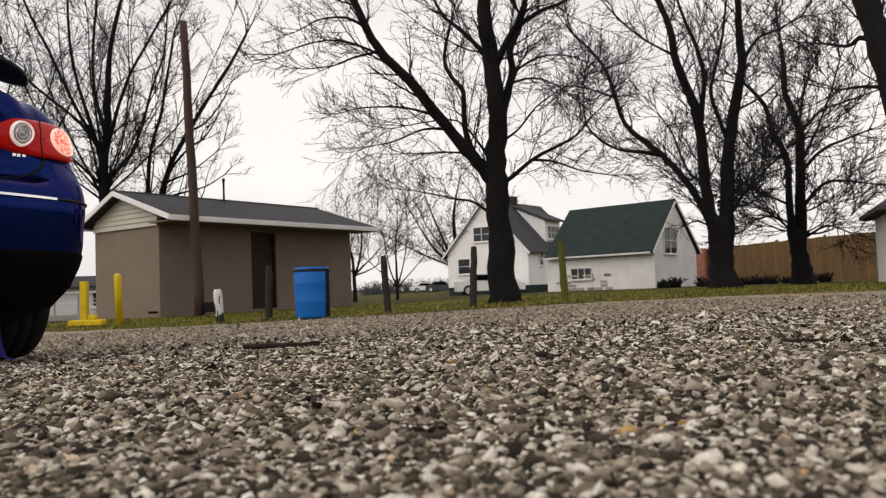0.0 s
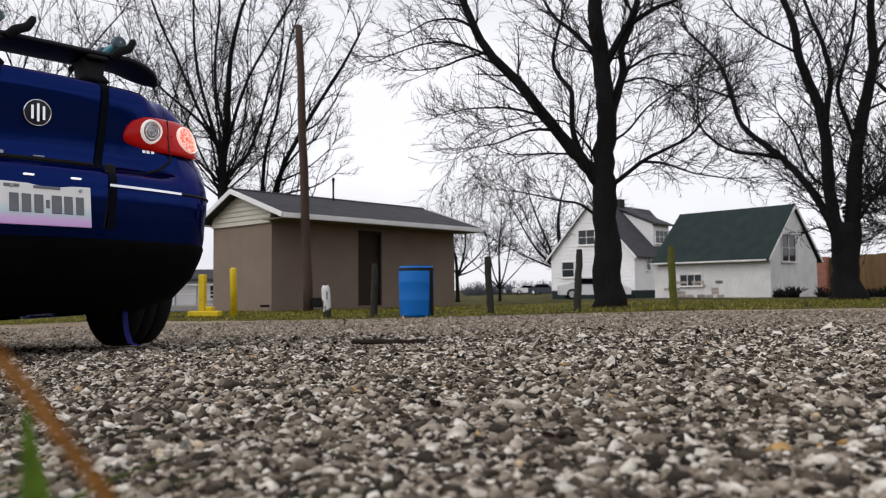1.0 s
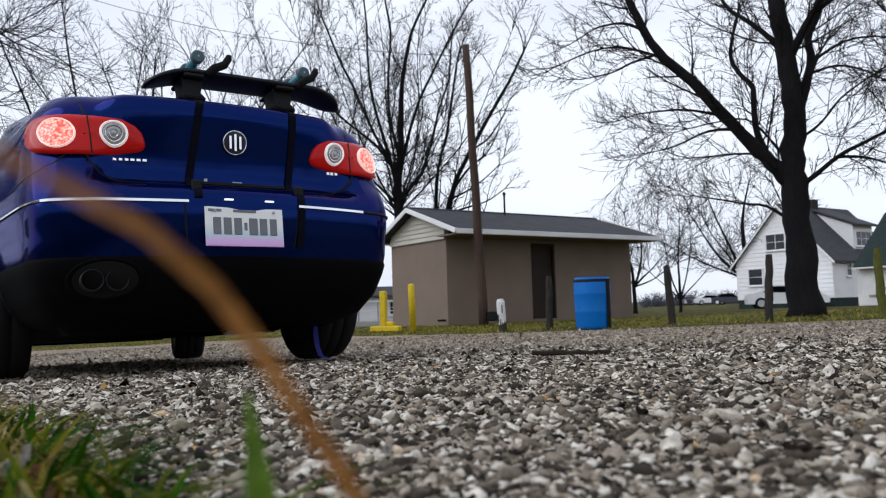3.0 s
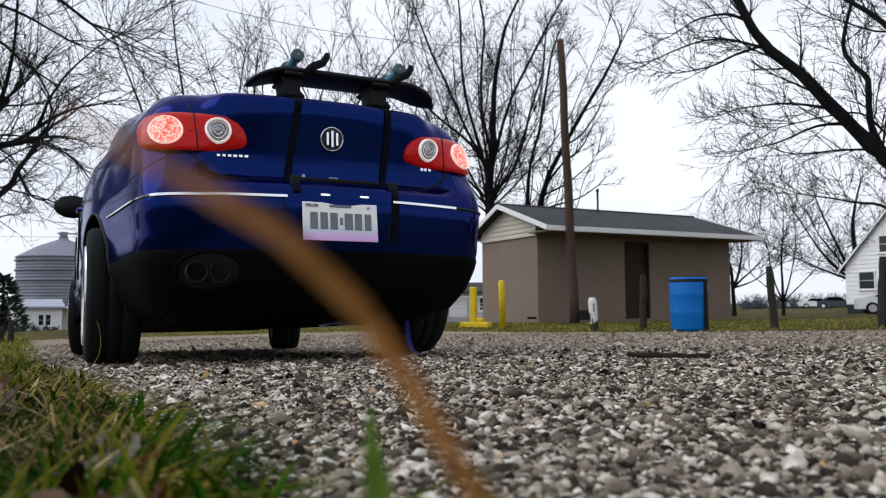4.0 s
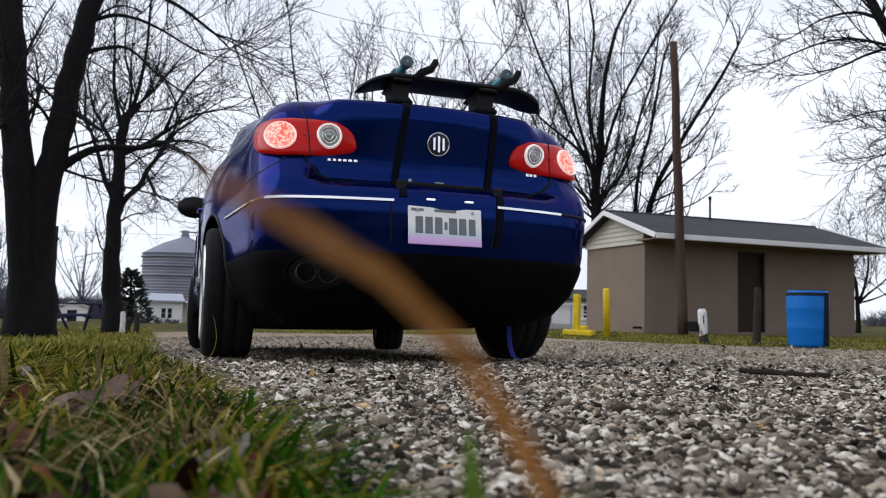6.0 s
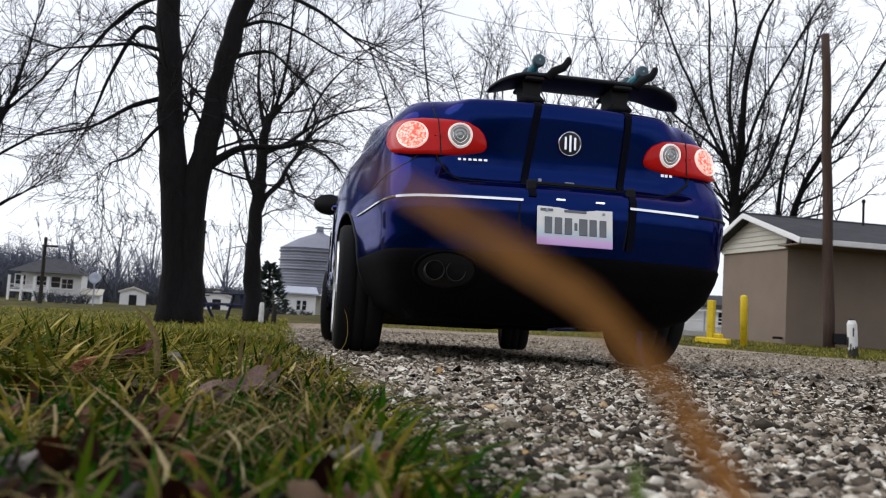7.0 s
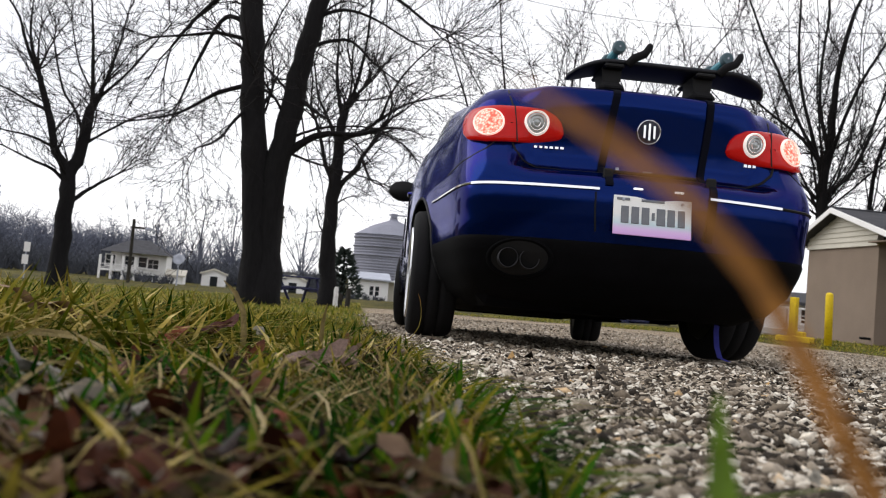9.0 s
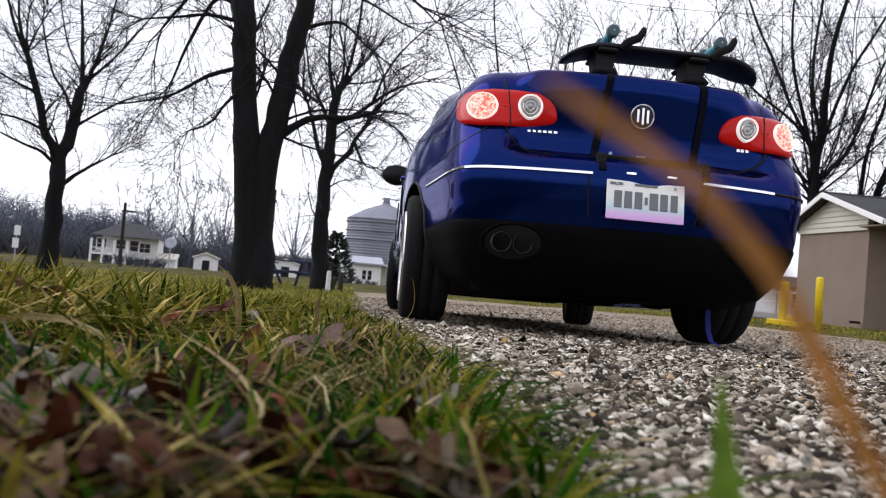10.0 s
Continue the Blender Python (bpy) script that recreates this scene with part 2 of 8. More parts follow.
M_TANLEAF = material("tan_leaf", (0.22, 0.135, 0.072), rough=0.65, scale=16, fine=110, bump=0.5, depth=0.003, vary=0.3)
M_STRAW = material("dry_straw", (0.37, 0.165, 0.042), rough=0.6, fine=300, scale=45, vary=0.4, stain=(0.20, 0.13, 0.03))


def green_foot(m):
    """The blade is still green towards its foot."""
    n, l = m.node_tree.nodes, m.node_tree.links
    b = n["Principled BSDF"]
    tc, sp, up, mx = n.new("ShaderNodeTexCoord"), n.new("ShaderNodeSeparateXYZ"), n.new("ShaderNodeMapRange"), n.new("ShaderNodeMix")
    mx.data_type = "RGBA"
    up.inputs["From Min"].default_value, up.inputs["From Max"].default_value = -0.085, -0.030
    l.new(tc.outputs["Object"], sp.inputs["Vector"])
    l.new(sp.outputs["Z"], up.inputs["Value"])
    l.new(up.outputs["Result"], mx.inputs["Factor"])
    mx.inputs["A"].default_value = (0.15, 0.115, 0.016, 1)
    l.new(b.inputs["Base Color"].links[0].from_socket, mx.inputs["B"])
    l.new(mx.outputs["Result"], b.inputs["Base Color"])


green_foot(M_STRAW)
M_PALESTRAW = material("pale_straw", (0.26, 0.20, 0.088), rough=0.7, fine=300, scale=45, vary=0.35)
M_BLADE = material("green_blade", (0.085, 0.15, 0.010), rough=0.5, fine=300, scale=40, vary=0.3)
M_BARK = material("dark_bark", (0.0075, 0.0070, 0.0075), rough=0.95, scale=3, fine=24, bump=0.9, depth=0.03, stretch=(1, 1, 0.25), vary=0.45, specular=0.2)
M_TWIG = material("twig_bark", (0.012, 0.010, 0.0105), rough=0.95, scale=3, fine=20, bump=0.2, vary=0.3, specular=0.2)
# Both carry a distance haze in their colour: paler and bluer than near bark.
M_HAZETWIG = material("hazed_twigs", (0.135, 0.145, 0.185), rough=1.0, scale=0.2, fine=2, bump=0, vary=0.25, specular=0.1)
M_SCRUB = material("hazed_scrub_twigs", (0.075, 0.08, 0.095), rough=1.0, scale=0.3, fine=3, bump=0, vary=0.3, specular=0.1)
M_TAN = material("tan_masonry", (0.205, 0.158, 0.122), rough=0.9, scale=1.3, fine=35, bump=0.35, vary=0.12, specular=0.25)
M_TANBOARD = material("tan_boards", (0.46, 0.33, 0.26), rough=0.8, scale=1.5, fine=20, bump=0.3, vary=0.15)
M_SIDING = material("cream_siding", (0.50, 0.47, 0.40), rough=0.7, scale=1.5, fine=25, bump=0.1, vary=0.08)
M_WHITE = material("white_paint", (0.78, 0.77, 0.76), rough=0.6, scale=1.2, fine=30, bump=0.15, vary=0.07)
M_OLDWHITE = material("weathered_white_paint", (0.70, 0.69, 0.67), rough=0.75, scale=1.6, fine=14, bump=0.5, vary=0.12, stain=(0.42, 0.38, 0.34))
M_SHINGLE = material("grey_shingles", (0.055, 0.055, 0.061), specular=0.2, rough=0.95, scale=2, fine=30, bump=0.6, depth=0.02, stretch=(1, 1, 3), vary=0.3)
M_GREENROOF = material("green_shingles", (0.022, 0.034, 0.032), specular=0.2, rough=0.95, scale=2, fine=24, bump=0.6, depth=0.02, vary=0.3)
M_DOOR = material("dark_brown_door", (0.026, 0.015, 0.010), rough=0.6, scale=3, fine=40, vary=0.25)
M_STICK = material("brown_stick", (0.022, 0.014, 0.010), rough=0.9, scale=6, fine=60, bump=0.5, vary=0.4)
M_POLE = material("weathered_pole_wood", (0.066, 0.042, 0.032), rough=0.9, scale=2, fine=30, bump=0.6, stretch=(1, 1, 0.08), vary=0.35)
M_STAKE = material("old_post_wood", (0.03, 0.027, 0.022), rough=0.95, scale=3, fine=40, bump=0.7, stretch=(1, 1, 0.15), vary=0.4)
M_MOSS = material("mossy_post_wood", (0.085, 0.088, 0.018), rough=0.95, scale=4, fine=40, bump=0.7, stretch=(1, 1, 0.3), vary=0.4)
M_YELLOW = material("yellow_safety_paint", (0.66, 0.47, 0.012), rough=0.55, scale=4, fine=40, bump=0.15, vary=0.15, stain=(0.45, 0.25, 0.03))
M_BLUEPLASTIC = material("blue_plastic", (0.003, 0.125, 0.45), rough=0.5, scale=3, fine=60, bump=0.05, vary=0.12)
M_BLACK = material("black_plastic", (0.004, 0.004, 0.0045), rough=0.6, specular=0.2, scale=8, fine=120, bump=0.1, vary=0.2)
M_RUBBER = material("tyre_rubber", (0.007, 0.007, 0.008), rough=0.9, specular=0.2, scale=10, fine=120, bump=0.3, vary=0.25)
M_PAINT = material("dark_blue_car_paint", (0.0008, 0.0105, 0.086), rough=0.14, metal=0.8, scale=2, fine=900, bump=0.0, vary=0.10, coat=1.0, specular=0.05)
M_PAINT.node_tree.nodes["Principled BSDF"].inputs["Coat IOR"].default_value = 1.25
M_PAINT.node_tree.nodes["Principled BSDF"].inputs["Specular Tint"].default_value = (0.08, 0.12, 0.55, 1)
M_PAINT.node_tree.nodes["Principled BSDF"].inputs["Coat Weight"].default_value = 0.4
M_VALANCE = material("black_textured_plastic", (0.0025, 0.0025, 0.003), rough=0.8, specular=0.04, scale=8, fine=160, bump=0.2, vary=0.3)
M_CHROME = material("chrome", (0.85, 0.85, 0.86), rough=0.08, metal=1.0, scale=5, fine=60, bump=0, vary=0.04)
M_ALLOY = material("alloy_wheel", (0.62, 0.63, 0.65), rough=0.3, metal=0.9, scale=5, fine=60, bump=0.05, vary=0.06)
M_GLASS = glass_dark("tinted_car_glass", (0.03, 0.035, 0.045))
M_NAVY = material("dark_blue_paint", (0.014, 0.016, 0.06), rough=0.6, scale=4, fine=40, bump=0.2, vary=0.3)
M_PANE = glass_dark("window_glass", (0.02, 0.023, 0.028))
M_REDLENS = material("red_lens", (0.33, 0.003, 0.003), rough=0.12, scale=20, fine=300, bump=0.1, depth=0.002, vary=0.12, coat=0.15, specular=0.12, emit=(1.0, 0.02, 0.01), power=0.10)
# Ring is given a weak emission to reach its pale tone.
M_PALERING = material("pale_ring", (0.85, 0.84, 0.80), rough=0.25, scale=20, fine=200, bump=0, vary=0.08, emit=(1.0, 0.86, 0.78), power=0.42)
M_LITRING = material("lit_lamp_ring", (0.8, 0.6, 0.55), rough=0.2, scale=20, fine=200, bump=0, vary=0.1, emit=(1.0, 0.66, 0.55), power=0.65)
M_CLEARLENS = material("clear_lens", (0.34, 0.36, 0.36), rough=0.15, metal=0.4, scale=60, fine=220, bump=0.6, depth=0.003, vary=0.35, coat=1.0)
M_EXHAUST = material("dark_exhaust_steel", (0.022, 0.022, 0.024), rough=0.5, metal=0.6, scale=10, fine=80, bump=0.1, vary=0.3)
M_STEEL = material("galvanised_steel", (0.36, 0.38, 0.44), rough=0.55, metal=0.3, scale=0.3, fine=4, bump=0.1, vary=0.15)
M_BINSTEEL = material("dull_bin_steel", (0.21, 0.215, 0.26), rough=0.8, scale=0.3, fine=4, bump=0.1, vary=0.15)
M_FENCE = material("brown_fence_boards", (0.135, 0.082, 0.038), rough=0.9, scale=0.6, fine=6, bump=0.4, vary=0.25, stretch=(1, 1, 0.25), per="object", spread=0.12)
M_BRICK = material("red_brick", (0.30, 0.13, 0.09), rough=0.9, scale=3, fine=18, bump=0.5, vary=0.3)
M_CONCRETE = material("concrete", (0.42, 0.40, 0.37), rough=0.9, scale=3, fine=40, bump=0.3, vary=0.15)
M_CARWHITE = material("white_car_paint", (0.75, 0.75, 0.76), rough=0.3, scale=3, fine=60, bump=0, vary=0.04, coat=0.6)
M_DARKCAR = material("dark_car_paint", (0.03, 0.035, 0.05), rough=0.3, scale=3, fine=60, bump=0, vary=0.1, coat=0.6)
M_TEAL = material("teal_truck_metal", (0.07, 0.22, 0.27), rough=0.4, metal=0.4, scale=20, fine=200, bump=0.1, vary=0.2)
M_STRAP = material("black_webbing", (0.0022, 0.0028, 0.008), rough=0.9, specular=0.1, scale=30, fine=500, bump=0.4, depth=0.002, vary=0.3)
M_BLUESTRAP = material("blue_webbing", (0.02, 0.022, 0.20), rough=0.7, scale=30, fine=500, bump=0.4, depth=0.002, vary=0.3)
M_GRIP = material("skateboard_underside", (0.012, 0.013, 0.018), rough=0.55, scale=12, fine=150, bump=0.15, vary=0.3)
M_WHEELGREY = material("pale_urethane", (0.06, 0.10, 0.12), rough=0.5, scale=20, fine=100, bump=0.05, vary=0.15)
M_MARK = material("dark_blue_grey_ink", (0.16, 0.17, 0.19), rough=0.6, scale=40, fine=300, bump=0, vary=0.1)
M_INNER = material("emblem_field", (0.01, 0.012, 0.03), rough=0.25, scale=20, fine=200, bump=0, vary=0.1, coat=0.5)
M_FARLEAF = material("evergreen", (0.025, 0.035, 0.028), rough=0.95, scale=0.8, fine=8, bump=0.4, vary=0.4)


def brake_material():
    """Lit lamp: bright points in a warm red field."""
    m = bpy.data.materials.new("lit_brake_lamp")
    m.use_nodes = True
    n, l = m.node_tree.nodes, m.node_tree.links
    b = n["Principled BSDF"]
    tc = n.new("ShaderNodeTexCoord")
    v = n.new("ShaderNodeTexVoronoi")
    v.inputs["Scale"].default_value = 92
    l.new(tc.outputs["Object"], v.inputs["Vector"])
    r = ramp_of(n, [(0.0, (1.0, 0.90, 0.80)), (0.30, (1.0, 0.55, 0.42)), (0.7, (0.85, 0.10, 0.06))])
    l.new(v.outputs["Distance"], r.inputs["Fac"])
    l.new(r.outputs["Color"], b.inputs["Emission Color"])
    b.inputs["Emission Strength"].default_value = 1.15
    b.inputs["Base Color"].default_value = (0.5, 0.03, 0.02, 1)
    b.inputs["Roughness"].default_value = 0.1
    return m


def plate_material():
    """White plate sheet that turns cyan at its ends and violet along its foot."""
    m = bpy.data.materials.new("plate_sheet")
    m.use_nodes = True
    n, l = m.node_tree.nodes, m.node_tree.links
    b = n["Principled BSDF"]
    tc = n.new("ShaderNodeTexCoord")
    sp = n.new("ShaderNodeSeparateXYZ")
    l.new(tc.outputs["Object"], sp.inputs["Vector"])
    up = n.new("ShaderNodeMapRange")
    up.inputs["From Min"].default_value, up.inputs["From Max"].default_value = -0.076, 0.076
    l.new(sp.outputs["Z"], up.inputs["Value"])
    r = ramp_of(n, [(0.0, (0.62, 0.35, 0.72)), (0.16, (0.66, 0.45, 0.75)), (0.30, (0.55, 0.68, 0.74)), (0.55, (0.80, 0.80, 0.78))])
    l.new(up.outputs["Result"], r.inputs["Fac"])
    l.new(r.outputs["Color"], b.inputs["Base Color"])
    b.inputs["Roughness"].default_value = 0.4
    return m


M_BRAKE = brake_material()
M_PLATE = plate_material()


# ---- mesh tools ----
class Geo:
    """Gathers vertices and faces of one part."""

    def __init__(self):
        self.v, self.f, self.smooth = [], [], False

    def add(self, verts, faces):
        k = len(self.v)
        self.v.extend(tuple(p) for p in verts)
        self.f.extend(tuple(i + k for i in q) for q in faces)
        return self

    def box(self, c, s, bev=0.0, m=None):
        """A box with chamfered edges, centre c and size s, turned by m."""
        hx, hy, hz = s[0] / 2, s[1] / 2, s[2] / 2
        bev = min(bev, hx * 0.9, hy * 0.9, hz * 0.9)
        c = Vector(c)
        m = m or Matrix.Identity(4)
        if bev <= 0:
            vs = [Vector((sx * hx, sy * hy, sz * hz)) for sz in (-1, 1) for sy in (-1, 1) for sx in (-1, 1)]
            fs = [(0, 2, 3, 1), (4, 5, 7, 6), (0, 1, 5, 4), (2, 6, 7, 3), (0, 4, 6, 2), (1, 3, 7, 5)]
            return self.add([c + m @ p for p in vs], fs)
        vs, idx = [], {}
        for sx in (-1, 1):
            for sy in (-1, 1):
                for sz in (-1, 1):
                    for a in range(3):
                        p = [sx * (hx - bev), sy * (hy - bev), sz * (hz - bev)]
                        p[a] = (sx * hx, sy * hy, sz * hz)[a]
                        idx[(sx, sy, sz, a)] = len(vs)
                        vs.append(Vector(p))
        fs = []
        order = [(-1, -1), (1, -1), (1, 1), (-1, 1)]
        for a in range(3):
            b, d = (a + 1) % 3, (a + 2) % 3
            for s0 in (-1, 1):
                q = []
                for u, w in order:
                    k = [0, 0, 0]
                    k[a], k[b], k[d] = s0, u, w
                    q.append(idx[(*k, a)])
                fs.append(tuple(q if s0 > 0 else q[::-1]))
        for a in range(3):
            b, d = (a + 1) % 3, (a + 2) % 3
            for u in (-1, 1):
                for w in (-1, 1):
                    k0, k1 = [0, 0, 0], [0, 0, 0]
                    k0[a], k0[b], k0[d] = -1, u, w
                    k1[a], k1[b], k1[d] = 1, u, w
                    q = (idx[(*k0, b)], idx[(*k1, b)], idx[(*k1, d)], idx[(*k0, d)])
                    fs.append(q if u * w < 0 else q[::-1])
        for sx in (-1, 1):
            for sy in (-1, 1):
                for sz in (-1, 1):
                    q = tuple(idx[(sx, sy, sz, a)] for a in range(3))
                    fs.append(q if sx * sy * sz > 0 else q[::-1])
        return self.add([c + m @ p for p in vs], fs)

    def tube(self, pts, radii, sides=6, caps=True):
        """A tube along pts; radii is a number or one for each point."""
        pts = [Vector(p) for p in pts]
        if isinstance(radii, (int, float)):
            radii = [radii] * len(pts)
        vs, fs = [], []
        side = None
        for i, p in enumerate(pts):
            d = (pts[min(i + 1, len(pts) - 1)] - pts[max(i - 1, 0)])
            d = d.normalized() if d.length > 1e-9 else Vector((0, 0, 1))
            if side is None:
                side = d.orthogonal().normalized()
            side = side - d * side.dot(d)
            side = side.normalized() if side.length > 1e-6 else d.orthogonal().normalized()
            up = d.cross(side)
            for k in range(sides):
                a = 2 * math.pi * k / sides
                vs.append(p + (side * math.cos(a) + up * math.sin(a)) * radii[i])
        for i in range(len(pts) - 1):
            for k in range(sides):
                k2 = (k + 1) % sides
                fs.append((i * sides + k, i * sides + k2, (i + 1) * sides + k2, (i + 1) * sides + k))
        if caps:
            fs.append(tuple(range(sides))[::-1])
            fs.append(tuple((len(pts) - 1) * sides + k for k in range(sides)))
        return self.add(vs, fs)

    def lathe(self, profile, n=24, c=(0, 0, 0), m=None, close=True):
        """Turns (radius, height) pairs about the z axis of m."""
        m = m or Matrix.Identity(4)
        c = Vector(c)
        vs = [c + m @ Vector((r * math.cos(2 * math.pi * k / n), r * math.sin(2 * math.pi * k / n), z)) for r, z in profile for k in range(n)]
        fs = []
        for i in range(len(profile) - 1):
            for k in range(n):
                k2 = (k + 1) % n
                fs.append((i * n + k, i * n + k2, (i + 1) * n + k2, (i + 1) * n + k))
        if close:
            fs.append(tuple(range(n))[::-1])
            fs.append(tuple((len(profile) - 1) * n + k for k in range(n)))
        return self.add(vs, fs)

    def prism(self, poly, thick, m=None):
        """A polygon in the xy plane of m, given depth along its z."""
        m = m or Matrix.Identity(4)
        k = len(poly)
        vs = [m @ Vector((x, y, 0)) for x, y in poly] + [m @ Vector((x, y, thick)) for x, y in poly]
        fs = [tuple(range(k))[::-1], tuple(range(k, 2 * k))]
        fs += [(i, (i + 1) % k, k + (i + 1) % k, k + i) for i in range(k)]
        if thick < 0:
            fs = [q[::-1] for q in fs]
        return self.add(vs, fs)


def make(name, geo, mat, smooth=False):
    me = bpy.data.meshes.new(name)
    me.from_pydata(geo.v, [], geo.f)
    if smooth or geo.smooth:
        me.polygons.foreach_set("use_smooth", [True] * len(me.polygons))
    me.materials.append(mat)
    me.update()
    return new(name, me)


def part(name, geo, mat, parent, label="", smooth=False):
    ob = make(name, geo, mat, smooth)
    ob.parent = parent
    return tagged(ob, label) if label else ob


def thing(name, m, label, category, group="", kind=""):
    ob = new(name)
    ob.empty_display_size = 0.2
    ob.matrix_world = m
    return tagged(ob, label, category, group, kind)


# ---- lie of the land ----
EDGE_P, EDGE_A = (-0.33, 0.33), radians(56)
EDGE_D = (-math.sin(EDGE_A), math.cos(EDGE_A))
EDGE_N = (-EDGE_D[1], EDGE_D[0])


def ground_z(x, y):
    r = math.hypot(x, y)
    z = -0.10 - 0.32 * (1 - math.exp(-((r / 6.0) ** 1.6))) + 0.08 * math.tanh(x / 4.0)
    away = max(0.0, -x - 8.0)
    z -= 1.9 * (1 - math.exp(-away / 52.0))
    return z - 0.12 * min(1.0, max(0.0, (y - 18.0) / 20.0)) - 0.18 * min(1.0, max(0.0, (y - 38.0) / 10.0))


def verge(x, y):
    """How far a place lies inside the lawn beside the lot, in metres; negative on the gravel."""
    return EDGE_N[0] * (x - EDGE_P[0]) + EDGE_N[1] * (y - EDGE_P[1])


def far_edge(x):
    """The y at which the lot ends and the far lawn begins."""
    return 12.55 + 0.035 * max(0.0, x + 2) - 0.012 * max(0.0, x - 1) ** 2 + 0.25 * math.sin(x * 0.35)


def lawn_share(x, y):
    near, far = verge(x, y), y - far_edge(x)
    r = math.hypot(x, y)
    soft = 0.10 + 0.03 * r
    a = min(1.0, max(0.0, 0.5 + near / soft / 2))
    b = min(1.0, max(0.0, 0.5 + far / 0.9))
    return max(a, b)


def polar(az, r):
    """A place by its bearing (degrees to the left of ahead) and its distance."""
    a = radians(az)
    return -math.sin(a) * r, math.cos(a) * r


def build_ground():
    radii = [0.0] + [0.12 * (1.062 ** i) for i in range(175)]
    n = 240
    verts, faces, lawn = [(0, 0, ground_z(0, 0))], [], [lawn_share(0, 0)]
    for r in radii[1:]:
        for k in range(n):
            a = 2 * math.pi * k / n
            x, y = r * math.sin(a), r * math.cos(a)
            z = ground_z(x, y)
            if 13 < r < 60:
                z += 0.012 * noise.noise((x * 0.8, y * 0.8, 0)) + 0.006 * noise.noise((x * 4, y * 4, 3))
            verts.append((x, y, z))
            lawn.append(lawn_share(x, y))
    for k in range(n):
        faces.append((0, 1 + (k + 1) % n, 1 + k))
    for i in range(len(radii) - 2):
        for k in range(n):
            a, b = 1 + i * n + k, 1 + i * n + (k + 1) % n
            faces.append((a, b, b + n, a + n))
    g = Geo()
    g.v, g.f = verts, faces
    ob = make("ground", g, M_GROUND, smooth=True)
    att = ob.data.attributes.new("lawn", "FLOAT", "POINT")
    att.data.foreach_set("value", lawn)
    return tagged(ob, "gravel lot with worn winter lawn round it", "ground", kind="structure")


build_ground()


# ---- the tan utility building ----
B_O = Vector((-6.97, 18.88, 0))
B_U = Vector((0.576, 0.818, 0)).normalized()
B_N = Vector((-B_U.y, B_U.x, 0))
B_LEN, B_WID = 7.07, 2.85
B_BASE = -0.62
B_M = Matrix((( B_U.x, B_N.x, 0, B_O.x), (B_U.y, B_N.y, 0, B_O.y), (0, 0, 1, 0), (0, 0, 0, 1)))


